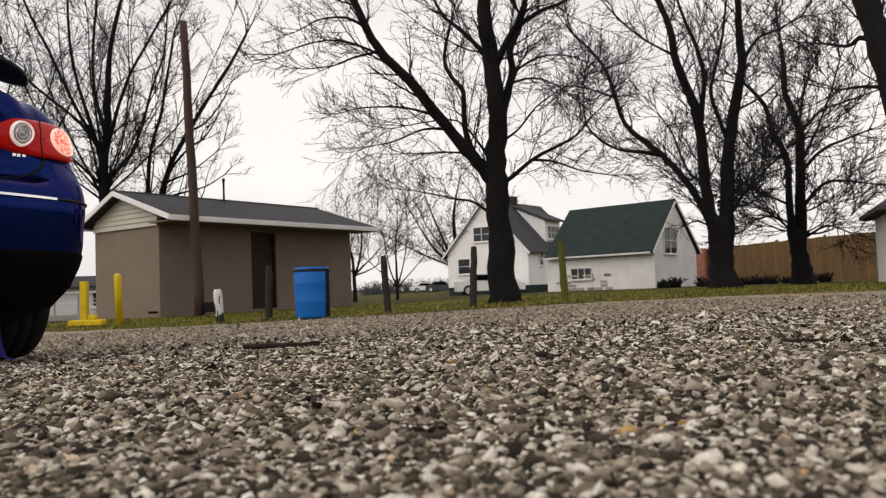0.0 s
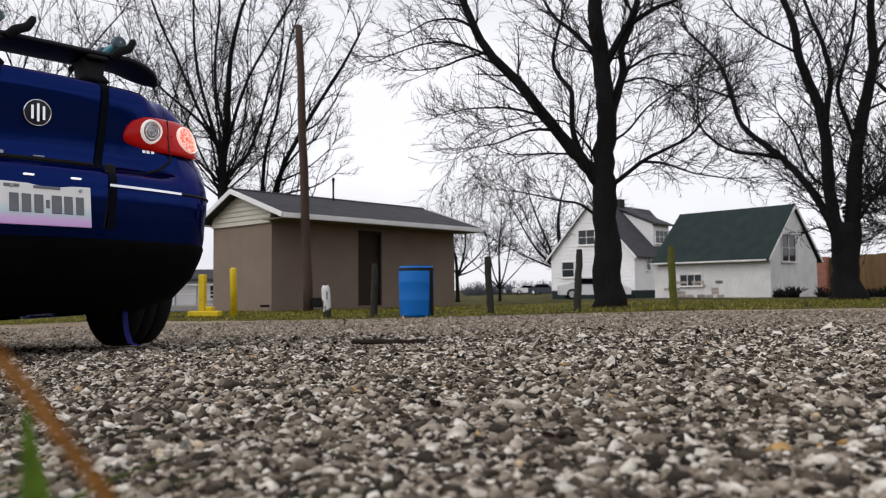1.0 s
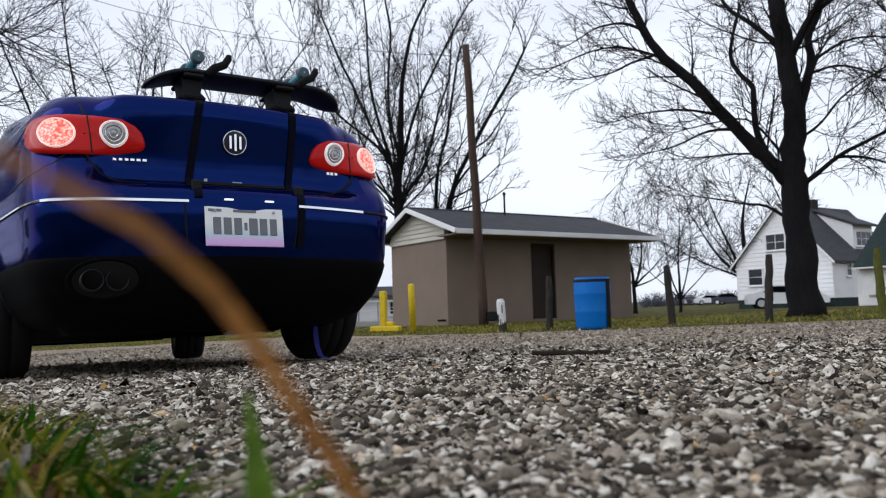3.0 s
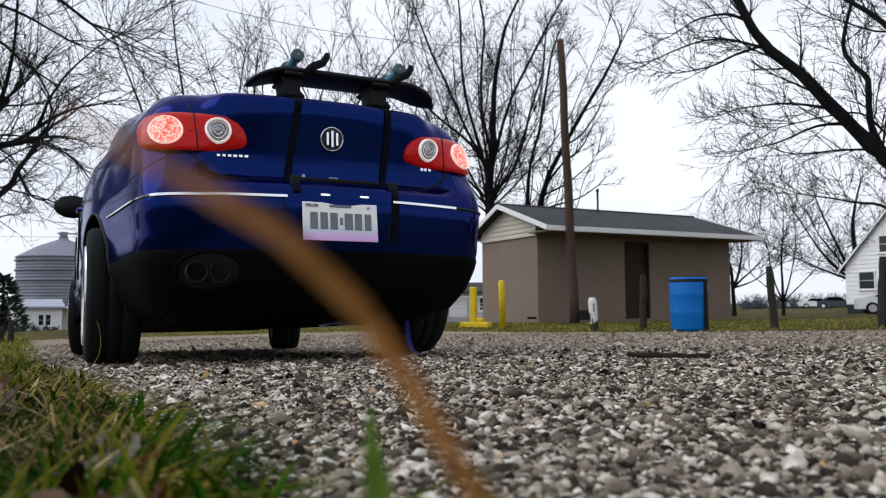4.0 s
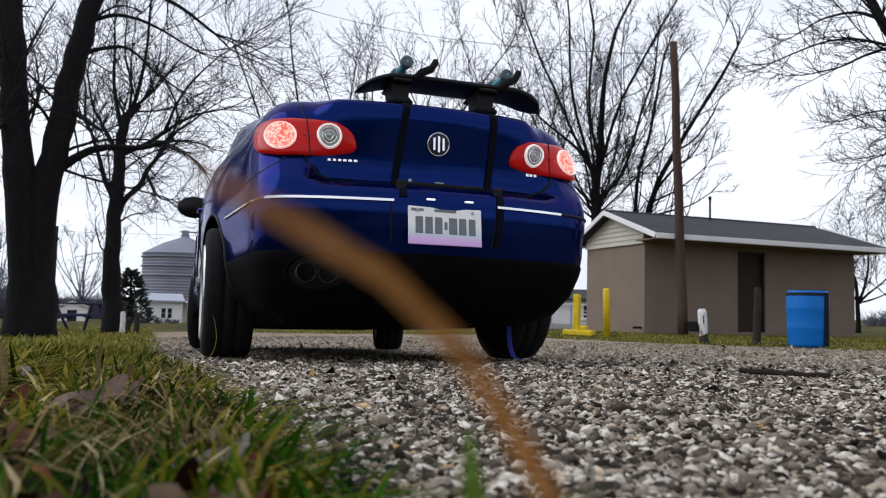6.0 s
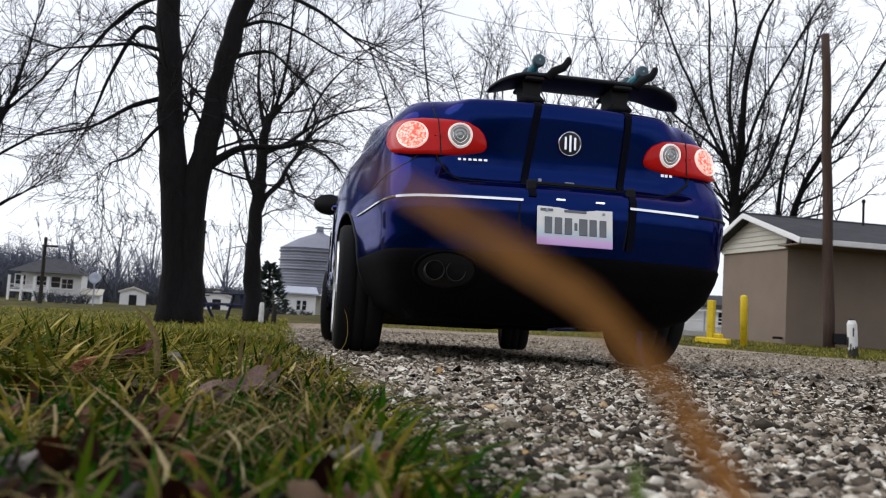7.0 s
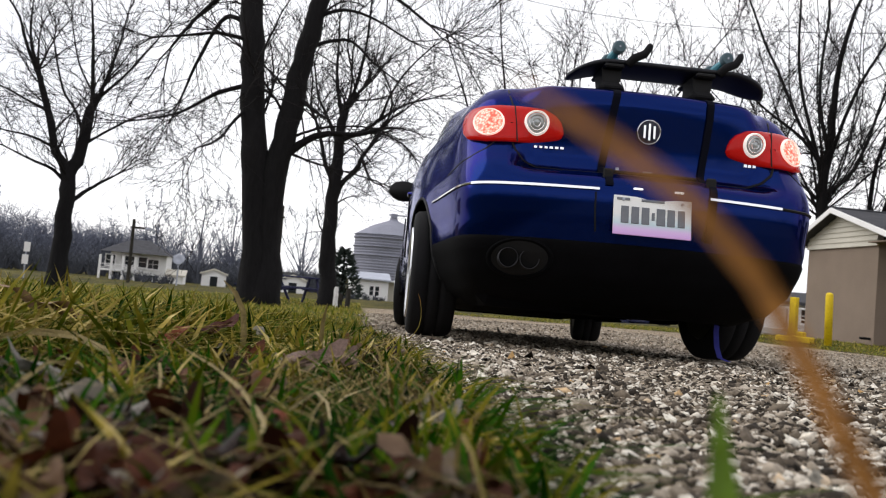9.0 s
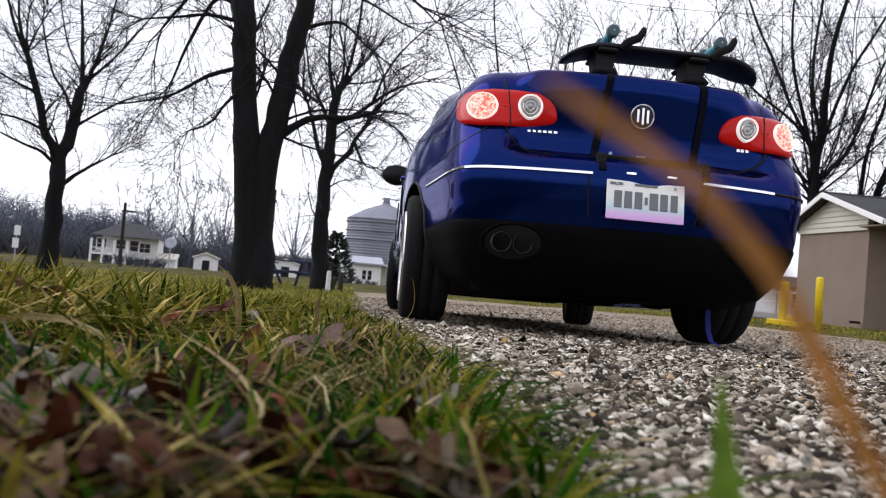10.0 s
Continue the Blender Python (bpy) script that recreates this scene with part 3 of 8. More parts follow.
def utility_building():
    """Local x runs along the front, y to the back, z up; z is world height."""
    root = thing("utility_building", B_M, "small tan masonry utility building with grey shingle roof", "building")
    top, t = 1.88, 0.2
    # walls with an opening for the door in the front
    d0, d1, dz = 2.95, 3.84, 1.74
    g = Geo()
    g.box((d0 / 2, t / 2, (top + B_BASE) / 2), (d0, t, top - B_BASE))
    g.box(((d1 + B_LEN) / 2, t / 2, (top + B_BASE) / 2), (B_LEN - d1, t, top - B_BASE))
    g.box(((d0 + d1) / 2, t / 2, (top + dz) / 2), (d1 - d0, t, top - dz))
    g.box(((d0 + d1) / 2, t / 2, (B_BASE - 0.42) / 2), (d1 - d0, t, -0.42 - B_BASE))
    part("front_wall", g, M_TAN, root)
    part("end_wall", Geo().box((t / 2, (t + B_WID) / 2 , (top + B_BASE) / 2), (t, B_WID - t, top - B_BASE)), M_TAN, root)
    part("end_wall", Geo().box((B_LEN - t / 2, (t + B_WID) / 2, (top + B_BASE) / 2), (t, B_WID - t, top - B_BASE)), M_TAN, root)
    part("back_wall", Geo().box((B_LEN / 2, B_WID - t / 2, (top + B_BASE) / 2), (B_LEN - 2 * t, t, top - B_BASE)), M_TAN, root)
    door = part("door", Geo().box(((d0 + d1) / 2, t * 0.55, (dz - 0.42) / 2), (d1 - d0 - 0.08, 0.06, dz + 0.40), 0.01), M_DOOR, root, "dark brown flush door")
    part("door_frame", Geo().box((d0 + 0.03, 0.06, (dz - 0.42) / 2), (0.06, 0.16, dz + 0.42)).box((d1 - 0.03, 0.06, (dz - 0.42) / 2), (0.06, 0.16, dz + 0.42)).box(((d0 + d1) / 2, 0.06, dz - 0.03), (d1 - d0 - 0.12, 0.16, 0.06)), M_DOOR, root)
    part("door_knob", Geo().lathe([(0.012, 0), (0.012, 0.04), (0.03, 0.05), (0.03, 0.075), (0.015, 0.085)], 12, (d1 - 0.14, t * 0.55 - 0.03, 0.55), Matrix.Rotation(radians(90), 4, "X")), M_STEEL, door)
    # roof: ridge along x, a deep overhang in front
    ry, rz, fo, bo, lo, ro = 1.45, 2.78, -0.92, B_WID + 0.30, -0.32, B_LEN + 0.36
    ez, bz = 1.98, 2.02
    th = 0.09

    def slope(y0, z0, y1, z1, x0, x1, x0r, x1r):
        vs = [(x0, y0, z0), (x1, y0, z0), (x1r, y1, z1), (x0r, y1, z1)]
        vs += [(x, y, z - th) for x, y, z in vs]
        return vs, [(0, 1, 2, 3), (7, 6, 5, 4), (0, 4, 5, 1), (1, 5, 6, 2), (2, 6, 7, 3), (3, 7, 4, 0)]

    part("roof", Geo().add(*slope(fo, ez, ry, rz, lo, ro, lo, ro - 0.3)), M_SHINGLE, root, "grey shingle roof slope")
    part("roof", Geo().add(*slope(ry, rz, bo, bz, lo, ro - 0.3, lo, ro)), M_SHINGLE, root, "grey shingle roof slope")
    part("ridge_cap", Geo().tube([(lo, ry, rz + 0.005), (ro - 0.3, ry, rz + 0.005)], 0.035, 8), M_SHINGLE, root)
    # soffit, fascia, rake boards
    part("soffit", Geo().box(((lo + ro) / 2, fo / 2 + 0.02, 1.855), (ro - lo - 0.1, -fo - 0.02, 0.03)), M_TAN, root)
    part("fascia", Geo().box(((lo + ro) / 2, fo - 0.014, 1.915), (ro - lo, 0.028, 0.13), 0.006), M_WHITE, root, "white painted fascia board")
    part("fascia", Geo().box(((lo + ro) / 2, bo + 0.014, 1.95), (ro - lo, 0.028, 0.15), 0.006), M_WHITE, root)

    def rake(x, y0, z0, y1, z1):
        a = math.atan2(z1 - z0, y1 - y0)
        n = math.hypot(y1 - y0, z1 - z0)
        return Geo().box((x, (y0 + y1) / 2, (z0 + z1) / 2 - 0.06), (0.03, n, 0.13), 0.006, Matrix.Rotation(a, 4, "X"))

    for x in (lo - 0.015,):
        part("rake_board", rake(x, fo, ez, ry, rz), M_WHITE, root, "white rake board")
        part("rake_board", rake(x, ry, rz, bo, bz), M_WHITE, root)
    part("rake_board", rake(ro + 0.015, fo, ez, ry, rz), M_WHITE, root)
    # gable siding in separate lapped boards
    for k in range(7):
        z0 = 1.80 + 0.128 * k
        zt = min(z0 + 0.145, rz - 0.16)

        def span(z):
            """The gable's width at a height, clear of the underside of the roof."""
            z += th + 0.03
            return max(0.0, (z - ez) / (rz - ez) * (ry - fo) + fo), min(B_WID, bo - (z - bz) / (rz - bz) * (bo - ry))

        (ya, yb), (yc, yd) = span(z0), span(zt)
        if yd - yc < 0.06 or zt - z0 < 0.05:
            break
        x = -0.03
        g = Geo()
        g.add([(x - 0.03, ya, z0), (x - 0.03, yb, z0), (x, yd, zt), (x, yc, zt), (x + 0.03, ya, z0), (x + 0.03, yb, z0), (x + 0.03, yd, zt), (x + 0.03, yc, zt)],
              [(0, 3, 2, 1), (4, 5, 6, 7), (0, 1, 5, 4), (1, 2, 6, 5), (2, 3, 7, 6), (3, 0, 4, 7)])
        part("siding_board", g, M_SIDING, root)
    part("gable_back", Geo().add([(0.01, 0, 1.86), (0.01, B_WID, 1.86), (0.01, B_WID, 2.0), (0.01, ry, rz - 0.13), (0.01, 0, 2.15), (0.1, 0, 1.86), (0.1, B_WID, 1.86), (0.1, B_WID, 2.0), (0.1, ry, rz - 0.13), (0.1, 0, 2.15)],
         [(0, 4, 3, 2, 1), (5, 6, 7, 8, 9), (0, 1, 6, 5), (1, 2, 7, 6), (2, 3, 8, 7), (3, 4, 9, 8), (4, 0, 5, 9)]), M_SIDING, root)
    part("vent_pipe", Geo().tube([(3.05, ry - 0.2, rz - 0.25), (3.05, ry - 0.2, rz + 0.54)], 0.03, 10).lathe([(0.045, 0), (0.05, 0.05), (0.03, 0.10)], 10, (3.05, ry - 0.2, rz + 0.53)), M_BLACK, root, "black roof vent pipe")
    part("drain_stub", Geo().tube([(-0.25, 0.12, -0.36), (0.0, 0.12, -0.36)], 0.03, 8), M_BLACK, root)
    return root


utility_building()


# ---- posts, pole and barrel along the far edge of the lot ----
def post(name, mat, x, y, h, r, lean, label, category="post", group="", sides=10, squash=1.0, twist=0.0):
    """An uneven upright with a worn top, leaning by lean degrees to the right as seen from the lot."""
    z = ground_z(x, y) - 0.06
    root_m = Matrix.Translation((x, y, z)) @ Matrix.Rotation(radians(lean), 4, "Y") @ Matrix.Rotation(twist, 4, "Z")
    g = Geo()
    rng = random.Random(round(x * 97 + y * 13))
    n = 9
    pts = [(rng.uniform(-0.12, 0.12) * r, rng.uniform(-0.12, 0.12) * r, (h + 0.06) * i / (n - 1)) for i in range(n)]
    rr = [r * (1.06 - 0.12 * i / (n - 1)) * rng.uniform(0.95, 1.05) for i in range(n)]
    rr[-1] *= 0.8
    pts[-1] = (pts[-1][0], pts[-1][1], pts[-1][2])
    g.tube(pts, rr, sides)
    ob = make(name, g, mat, smooth=False)
    ob.matrix_world = root_m
    return tagged(ob, label, category, group)


def utility_pole():
    x, y = -5.90, 18.60
    ob = thing("utility_pole", Matrix.Translation((x, y, ground_z(x, y))), "leaning weathered brown wooden utility pole", "pole")
    lean = Vector((-0.22, -0.08, 7.34))
    pts = [lean * (i / 10) + Vector((0.012 * math.sin(i * 1.7), 0, -0.03)) for i in range(11)]
    part("shaft", Geo().tube(pts, [0.125 - 0.0035 * i for i in range(11)], 14), M_POLE, ob, smooth=True)
    top = lean * 0.955
    part("insulator", Geo().lathe([(0.02, 0), (0.045, 0.02), (0.03, 0.05), (0.045, 0.07), (0.02, 0.10)], 12, top + Vector((-0.10, -0.11, 0)), Matrix.Rotation(radians(90), 4, "X")), M_STEEL, ob)
    part("meter_box", Geo().box((0.26, -0.05, 0.22), (0.26, 0.16, 0.24), 0.02), M_BLACK, ob, "black box at the foot of the pole")
    return Vector((x, y, ground_z(x, y))) + top


POLE_TOP = utility_pole()


def service_wire(a, b, sag, label):
    pts = []
    for i in range(41):
        s = i / 40
        p = Vector(a).lerp(Vector(b), s)
        p.z -= sag * 4 * s * (1 - s)
        pts.append(p)
    ob = make("overhead_wire", Geo().tube(pts, 0.009, 5), M_BLACK)
    return tagged(ob, label, "wire")


service_wire(POLE_TOP, (-27.0, 19.5, 14.2), 0.9, "thin black overhead wire running from the pole")

straight = make("yellow_bollard", Geo().lathe([(0.0, -0.05), (0.068, -0.05), (0.068, 0.93), (0.060, 0.965), (0.035, 0.985), (0.0, 0.99)], 20, close=False), M_YELLOW, smooth=True)
straight.matrix_world = pose(-6.19, 14.66, ground_z(-6.19, 14.66), 0, -1.5, 0)
tagged(straight, "yellow painted steel bollard on the lawn edge", "bollard", "yellow bollards")
bollard = thing("yellow_bollard", pose(-6.87, 14.68, ground_z(-6.87, 14.68)), "yellow painted bollard on a wide yellow base", "bollard", "yellow bollards")
part("column", Geo().box((0, 0, 0.43), (0.13, 0.13, 0.86), 0.012), M_YELLOW, bollard)
part("base", Geo().box((0.05, 0, 0.06), (0.66, 0.22, 0.12), 0.02).box((0.16, 0, 0.16), (0.16, 0.14, 0.10), 0.02), M_YELLOW, bollard)

for (x, y, h, r, ln, mat, lab) in (
        (-3.00, 13.25, 0.95, 0.062, 2.0, M_STAKE, "dark weathered wooden post at the lawn edge"),
        (-0.95, 13.84, 1.04, 0.062, -2.8, M_STAKE, "dark weathered wooden post leaning slightly"),
        (0.59, 13.86, 1.12, 0.065, 3.4, M_STAKE, "dark weathered wooden post leaning slightly"),
        (2.29, 13.94, 1.12, 0.066, -1.5, M_MOSS, "wooden post with yellow-green moss on its top")):
    post("wooden_post", mat, x, y, h, r, ln, lab, "post", "posts along the lot")

wp = thing("marker_post", pose(-3.80, 13.05, ground_z(-3.80, 13.05)), "short white marker post on a dark foot", "post")
part("foot", Geo().tube([(0.02, 0, -0.03), (0.01, 0, 0.22)], [0.085, 0.06], 9), M_STAKE, wp, "dark wooden foot")
part("sleeve", Geo().tube([(0.01, 0, 0.12), (0.0, 0, 0.30), (-0.015, 0.0, 0.52), (-0.02, 0, 0.58)], [0.066, 0.075, 0.074, 0.05], 11), M_OLDWHITE, wp, "flaking white sleeve")
part("cap", Geo().tube([(-0.02, 0, 0.55), (-0.02, 0, 0.60)], [0.05, 0.035], 9), M_BLACK, wp)
for gx, gz, gh in ((-0.045, 0.24, 0.16), (0.03, 0.40, 0.14), (0.0, 0.17, 0.10)):
    part("split", Geo().box((gx, -0.066, gz), (0.016, 0.02, gh), 0.004), M_STAKE, wp, "dark split in the sleeve")


def barrel():
    x, y = -2.17, 12.95
    ob = thing("blue_barrel", pose(x, y, ground_z(x, y), 0, 0, 10), "blue plastic drum used as a rubbish bin", "barrel")
    prof = [(0.0, 0.0), (0.26, 0.0), (0.282, 0.02), (0.288, 0.06), (0.294, 0.26), (0.300, 0.285), (0.300, 0.315), (0.296, 0.34), (0.302, 0.56), (0.308, 0.585), (0.308, 0.615), (0.304, 0.64), (0.304, 0.80), (0.295, 0.84), (0.285, 0.87), (0.255, 0.86), (0.25, 0.80), (0.25, 0.10), (0.0, 0.10)]
    part("drum", Geo().lathe(prof, 40, close=False), M_BLUEPLASTIC, ob, smooth=True)
    rim = [(0.262 * math.cos(a), 0.262 * math.sin(a), 0.862) for a in [2 * math.pi * i / 32 for i in range(33)]]
    part("bin_liner", Geo().tube(rim, 0.018, 6, False).lathe([(0.300, 0.84), (0.310, 0.80), (0.305, 0.79)], 32, close=False), M_BLACK, ob, "black liner folded over the rim")
    # Black strip put in for the liner's shading down one side.
    strip = [(0.313 * math.cos(a), 0.313 * math.sin(a)) for a in [radians(-42 + 2.4 * i) for i in range(10)]]
    g = Geo()
    g.add([(px, py, z) for z in (0.02, 0.84) for px, py in strip] + [(px * 0.98, py * 0.98, z) for z in (0.02, 0.84) for px, py in strip],
          [(i, i + 1, i + 11, i + 10) for i in range(9)] + [(20 + i, 30 + i, 31 + i, 21 + i) for i in range(9)] + [(0, 10, 30, 20), (9, 29, 39, 19)] + [(i, 20 + i, 21 + i, i + 1) for i in range(9)] + [(10 + i, 11 + i, 31 + i, 30 + i) for i in range(9)])
    part("shade_strip", g, M_BLACK, ob, "black strip for the shading down one side")
    return ob


barrel()


# ---- houses ----
def facing(az, d, turn=0.0, z=None):
    """A pose at a bearing and distance: local x to the right, y away from the lot, turned left by turn degrees."""
    x, y = polar(az, d)
    return Matrix.Translation((x, y, ground_z(x, y) if z is None else z)) @ Matrix.Rotation(radians(az + turn), 4, "Z")


def window(parent, c, w, h, axis="x", mat=None, bars=1, trim=0.07, cross=True):
    """A window let into a wall face: frame, sill, bars and one or more panes. axis: the direction in which it is wide."""
    x, y, z = c
    turn = Matrix.Rotation(radians(0 if axis == "x" else 90), 4, "Z")
    base = Matrix.Translation(c) @ turn
    win = new("window")
    win.parent = parent
    win.matrix_local = base
    g = Geo()
    for sx in (-1, 1):
        g.box((sx * (w / 2 + trim / 2), -0.02, 0), (trim, 0.09, h + 2 * trim), 0.008)
    for sz in (-1, 1):
        g.box((0, -0.02, sz * (h / 2 + trim / 2)), (w, 0.09, trim), 0.008)
    for k in range(1, bars + 1):
        g.box((-w / 2 + w * k / (bars + 1), -0.02, 0), (0.034, 0.06, h), 0.005)
    if cross:
        g.box((0, -0.02, 0), (w, 0.055, 0.03), 0.005)
    part("frame", g, mat or M_WHITE, win)
    part("sill", Geo().box((0, -0.05, -h / 2 - trim - 0.02), (w + 2 * trim + 0.06, 0.14, 0.045), 0.008), mat or M_WHITE, win)
    for k in range(bars + 1):
        pw = w / (bars + 1)
        part("pane", Geo().box((-w / 2 + pw * (k + 0.5), -0.012, 0), (pw - 0.02, 0.02, h - 0.01)), M_PANE, win)
    return win


def gable_block(g, x0, x1, y0, y1, z0, ze, zr, along="x"):
    """A closed house body with its ridge along x or y."""
    if along == "x":
        ym = (y0 + y1) / 2
        vs = [(x0, y0, z0), (x1, y0, z0), (x1, y1, z0), (x0, y1, z0), (x0, y0, ze), (x1, y0, ze), (x1, y1, ze), (x0, y1, ze), (x0, ym, zr), (x1, ym, zr)]
        fs = [(0, 1, 5, 4), (2, 3, 7, 6), (1, 2, 6, 9, 5), (3, 0, 4, 8, 7), (4, 5, 9, 8), (6, 7, 8, 9), (3, 2, 1, 0)]
    else:
        xm = (x0 + x1) / 2
        vs = [(x0, y0, z0), (x1, y0, z0), (x1, y1, z0), (x0, y1, z0), (x0, y0, ze), (x1, y0, ze), (x1, y1, ze), (x0, y1, ze), (xm, y0, zr), (xm, y1, zr)]
        fs = [(0, 1, 5, 8, 4), (2, 3, 7, 9, 6), (1, 2, 6, 5), (3, 0, 4, 7), (5, 6, 9, 8), (7, 4, 8, 9), (3, 2, 1, 0)]
    return g.add(vs, fs)


def roof_slab(x0, x1, ya, za, yb, zb, th=0.12):
    """One roof slope from the eave (ya, za) to the ridge (yb, zb), between x0 and x1."""
    vs = [(x0, ya, za), (x1, ya, za), (x1, yb, zb), (x0, yb, zb)]
    vs += [(x, y, z + th) for x, y, z in vs]
    return Geo().add(vs, [(3, 2, 1, 0), (4, 5, 6, 7), (0, 1, 5, 4), (1, 2, 6, 5), (2, 3, 7, 6), (3, 0, 4, 7)])


def roof_slab_y(y0, y1, xa, za, xb, zb, th=0.12):
    vs = [(xa, y0, za), (xa, y1, za), (xb, y1, zb), (xb, y0, zb)]
    vs += [(x, y, z + th) for x, y, z in vs]
    return Geo().add(vs, [(3, 2, 1, 0), (4, 5, 6, 7), (0, 1, 5, 4), (1, 2, 6, 5), (2, 3, 7, 6), (3, 0, 4, 7)])


def white_garage():
    """Local origin at the near corner: the long low side runs to the left, the gable to the back; steep green roof."""
    root = thing("white_garage", facing(-15.7, 36.0, turn=-26), "weathered white garage with a steep dark green roof", "garage")
    L, W, ze, zr = 5.85, 4.6, 1.72, 4.10
    x0, x1 = -L, 0.0
    part("wall", gable_block(Geo(), x0, x1, 0, W, -0.5, ze, zr - 0.05), M_OLDWHITE, root, "weathered whitewashed block wall")
    for ya in (-0.35, W + 0.35):
        part("roof", roof_slab(x0 + 0.05, x1 + 0.10, ya, ze - 0.14, W / 2, zr), M_GREENROOF, root, "dark green shingle roof slope")
        yb = W / 2
        n = math.hypot(yb - ya, zr - ze + 0.14)
        a = math.atan2(zr - ze + 0.14, yb - ya)
        part("rake_board", Geo().box((x1 + 0.14, (ya + yb) / 2, (ze - 0.14 + zr) / 2 + 0.03), (0.03, n, 0.12), 0.01, Matrix.Rotation(a, 4, "X")), M_OLDWHITE, root)
    part("eave_board", Geo().box(((x0 + x1) / 2, -0.36, ze - 0.10), (L, 0.03, 0.08), 0.01), M_OLDWHITE, root)
    window(root, (x0 + 2.0, 0.0, 0.80), 1.1, 0.5, "x", M_OLDWHITE, 2, 0.04, False)
    window(root, (x1, 1.7, 2.2), 1.3, 1.2, "y", M_OLDWHITE, 1, 0.04)
    bare = material("bare_block", (0.36, 0.31, 0.27), scale=3, fine=20, vary=0.2)
    rng = random.Random(5)
    for k in range(26):
        part("bare_block", Geo().box((x0 + 0.6 + rng.random() * 3.0, -0.012, -0.1 + 0.16 * rng.randrange(0, 6)), (0.36, 0.03, 0.13), 0.01), bare, root)
    return root


white_garage()


def white_house():
    """A steep gabled house turned to show its side: local x along the gable front, y along the ridge."""
    root = thing("white_house", facing(-0.5, 54.0, turn=-35, z=-0.62), "white clapboard house with steep dark roof and dormer", "house")
    W, L, ze, zr = 6.5, 8.0, 2.85, 6.35
    part("wall", gable_block(Geo(), 0, W, 0, L, 0.5, ze, zr, "y"), M_WHITE, root, "white clapboard walls")
    for k in range(22):
        z = 0.62 + 0.26 * k
        half = W / 2 if z < ze else W / 2 * (zr - z) / (zr - ze)
        if half > 0.2:
            part("clapboard", Geo().add([(W / 2 - half, -0.03, z), (W / 2 + half, -0.03, z), (W / 2 + half * 0.97, -0.004, z + 0.24), (W / 2 - half * 0.97, -0.004, z + 0.24), (W / 2 - half, 0.0, z), (W / 2 + half, 0.0, z)],
                                        [(0, 1, 2, 3), (4, 5, 1, 0)]), M_WHITE, root)
    part("foundation", Geo().box((W / 2, L / 2, 0.15), (W - 0.06, L - 0.06, 0.9)), M_GREENROOF, root, "dark painted foundation")
    for s in (0, 1):
        part("roof", roof_slab_y(-0.25, L + 0.25, -0.3 if s == 0 else W + 0.3, ze - 0.28, W / 2, zr + 0.04), M_SHINGLE, root, "dark grey roof slope")
        part("rake_board", roof_slab_y(-0.29, -0.26, -0.28 if s == 0 else W + 0.28, ze - 0.36, W / 2, zr - 0.06, 0.16), M_WHITE, root, "white rake board")
    # dormer on the side slope
    y0, y1, dx, dz = 3.4, 5.7, 6.05, 5.0
    part("dormer", Geo().add([(3.4, y0, 3.2), (dx, y0, 3.1), (dx, y0, dz), (3.4, y0, 6.1), (3.4, y1, 3.2), (dx, y1, 3.1), (dx, y1, dz), (3.4, y1, 6.1)],
                             [(0, 1, 2, 3), (5, 4, 7, 6), (1, 5, 6, 2), (3, 2, 6, 7), (4, 0, 3, 7), (0, 4, 5, 1)]), M_WHITE, root, "white shed dormer")
    part("dormer_roof", roof_slab_y(y0 - 0.2, y1 + 0.2, dx + 0.35, dz - 0.08, W / 2, zr - 0.05), M_SHINGLE, root, "dark dormer roof")
    window(root, (dx, (y0 + y1) / 2, 4.15), 1.75, 0.85, "y", M_WHITE, 2)
    window(root, (2.95, -0.03, 4.1), 1.25, 0.95, "x", M_WHITE, 1)
    window(root, (1.43, -0.03, 1.95), 0.95, 1.0, "x", M_WHITE, 0)
    window(root, (W, 1.75, 2.25), 0.5, 0.85, "y", M_WHITE, 0)
    part("chimney", Geo().box((W / 2, 3.8, 6.3), (0.6, 0.6, 1.3), 0.03), M_STAKE, root, "dark chimney")
    return root


white_house()


def board_fence():
    """A long brown boarded wall beyond the trees."""
    a, b = Vector((*polar(-18.3, 46.0), 0)), Vector((*polar(-33.0, 41.0), 0))
    d = (b - a)
    n = d.length
    ang = math.atan2(d.y, d.x)
    root = thing("board_fence", Matrix.Translation((a.x, a.y, ground_z(a.x, a.y))) @ Matrix.Rotation(ang, 4, "Z"), "long high fence of brown vertical boards", "fence")
    rng = random.Random(8)
    count = int(n / 0.19)
    for k in range(count):
        x = 0.19 * k
        part("board", Geo().box((x + 0.095, 0.014 * (k % 2) + rng.uniform(-0.003, 0.003), 1.0 + 0.02 * x + rng.uniform(-0.02, 0.02)), (0.212, 0.024, 2.2 + 0.02 * x), 0.003), M_FENCE, root)
        if k % 13 == 0:
            part("fence_post", Geo().box((x, 0.10, 1.05 + 0.02 * x), (0.12, 0.10, 2.3 + 0.02 * x), 0.01), M_FENCE, root)
    part("brick_pier", Geo().box((0.2, -0.25, 1.0), (1.6, 0.3, 2.3), 0.02), M_BRICK, root, "red brick pier at the end of the fence")
    return root


board_fence()


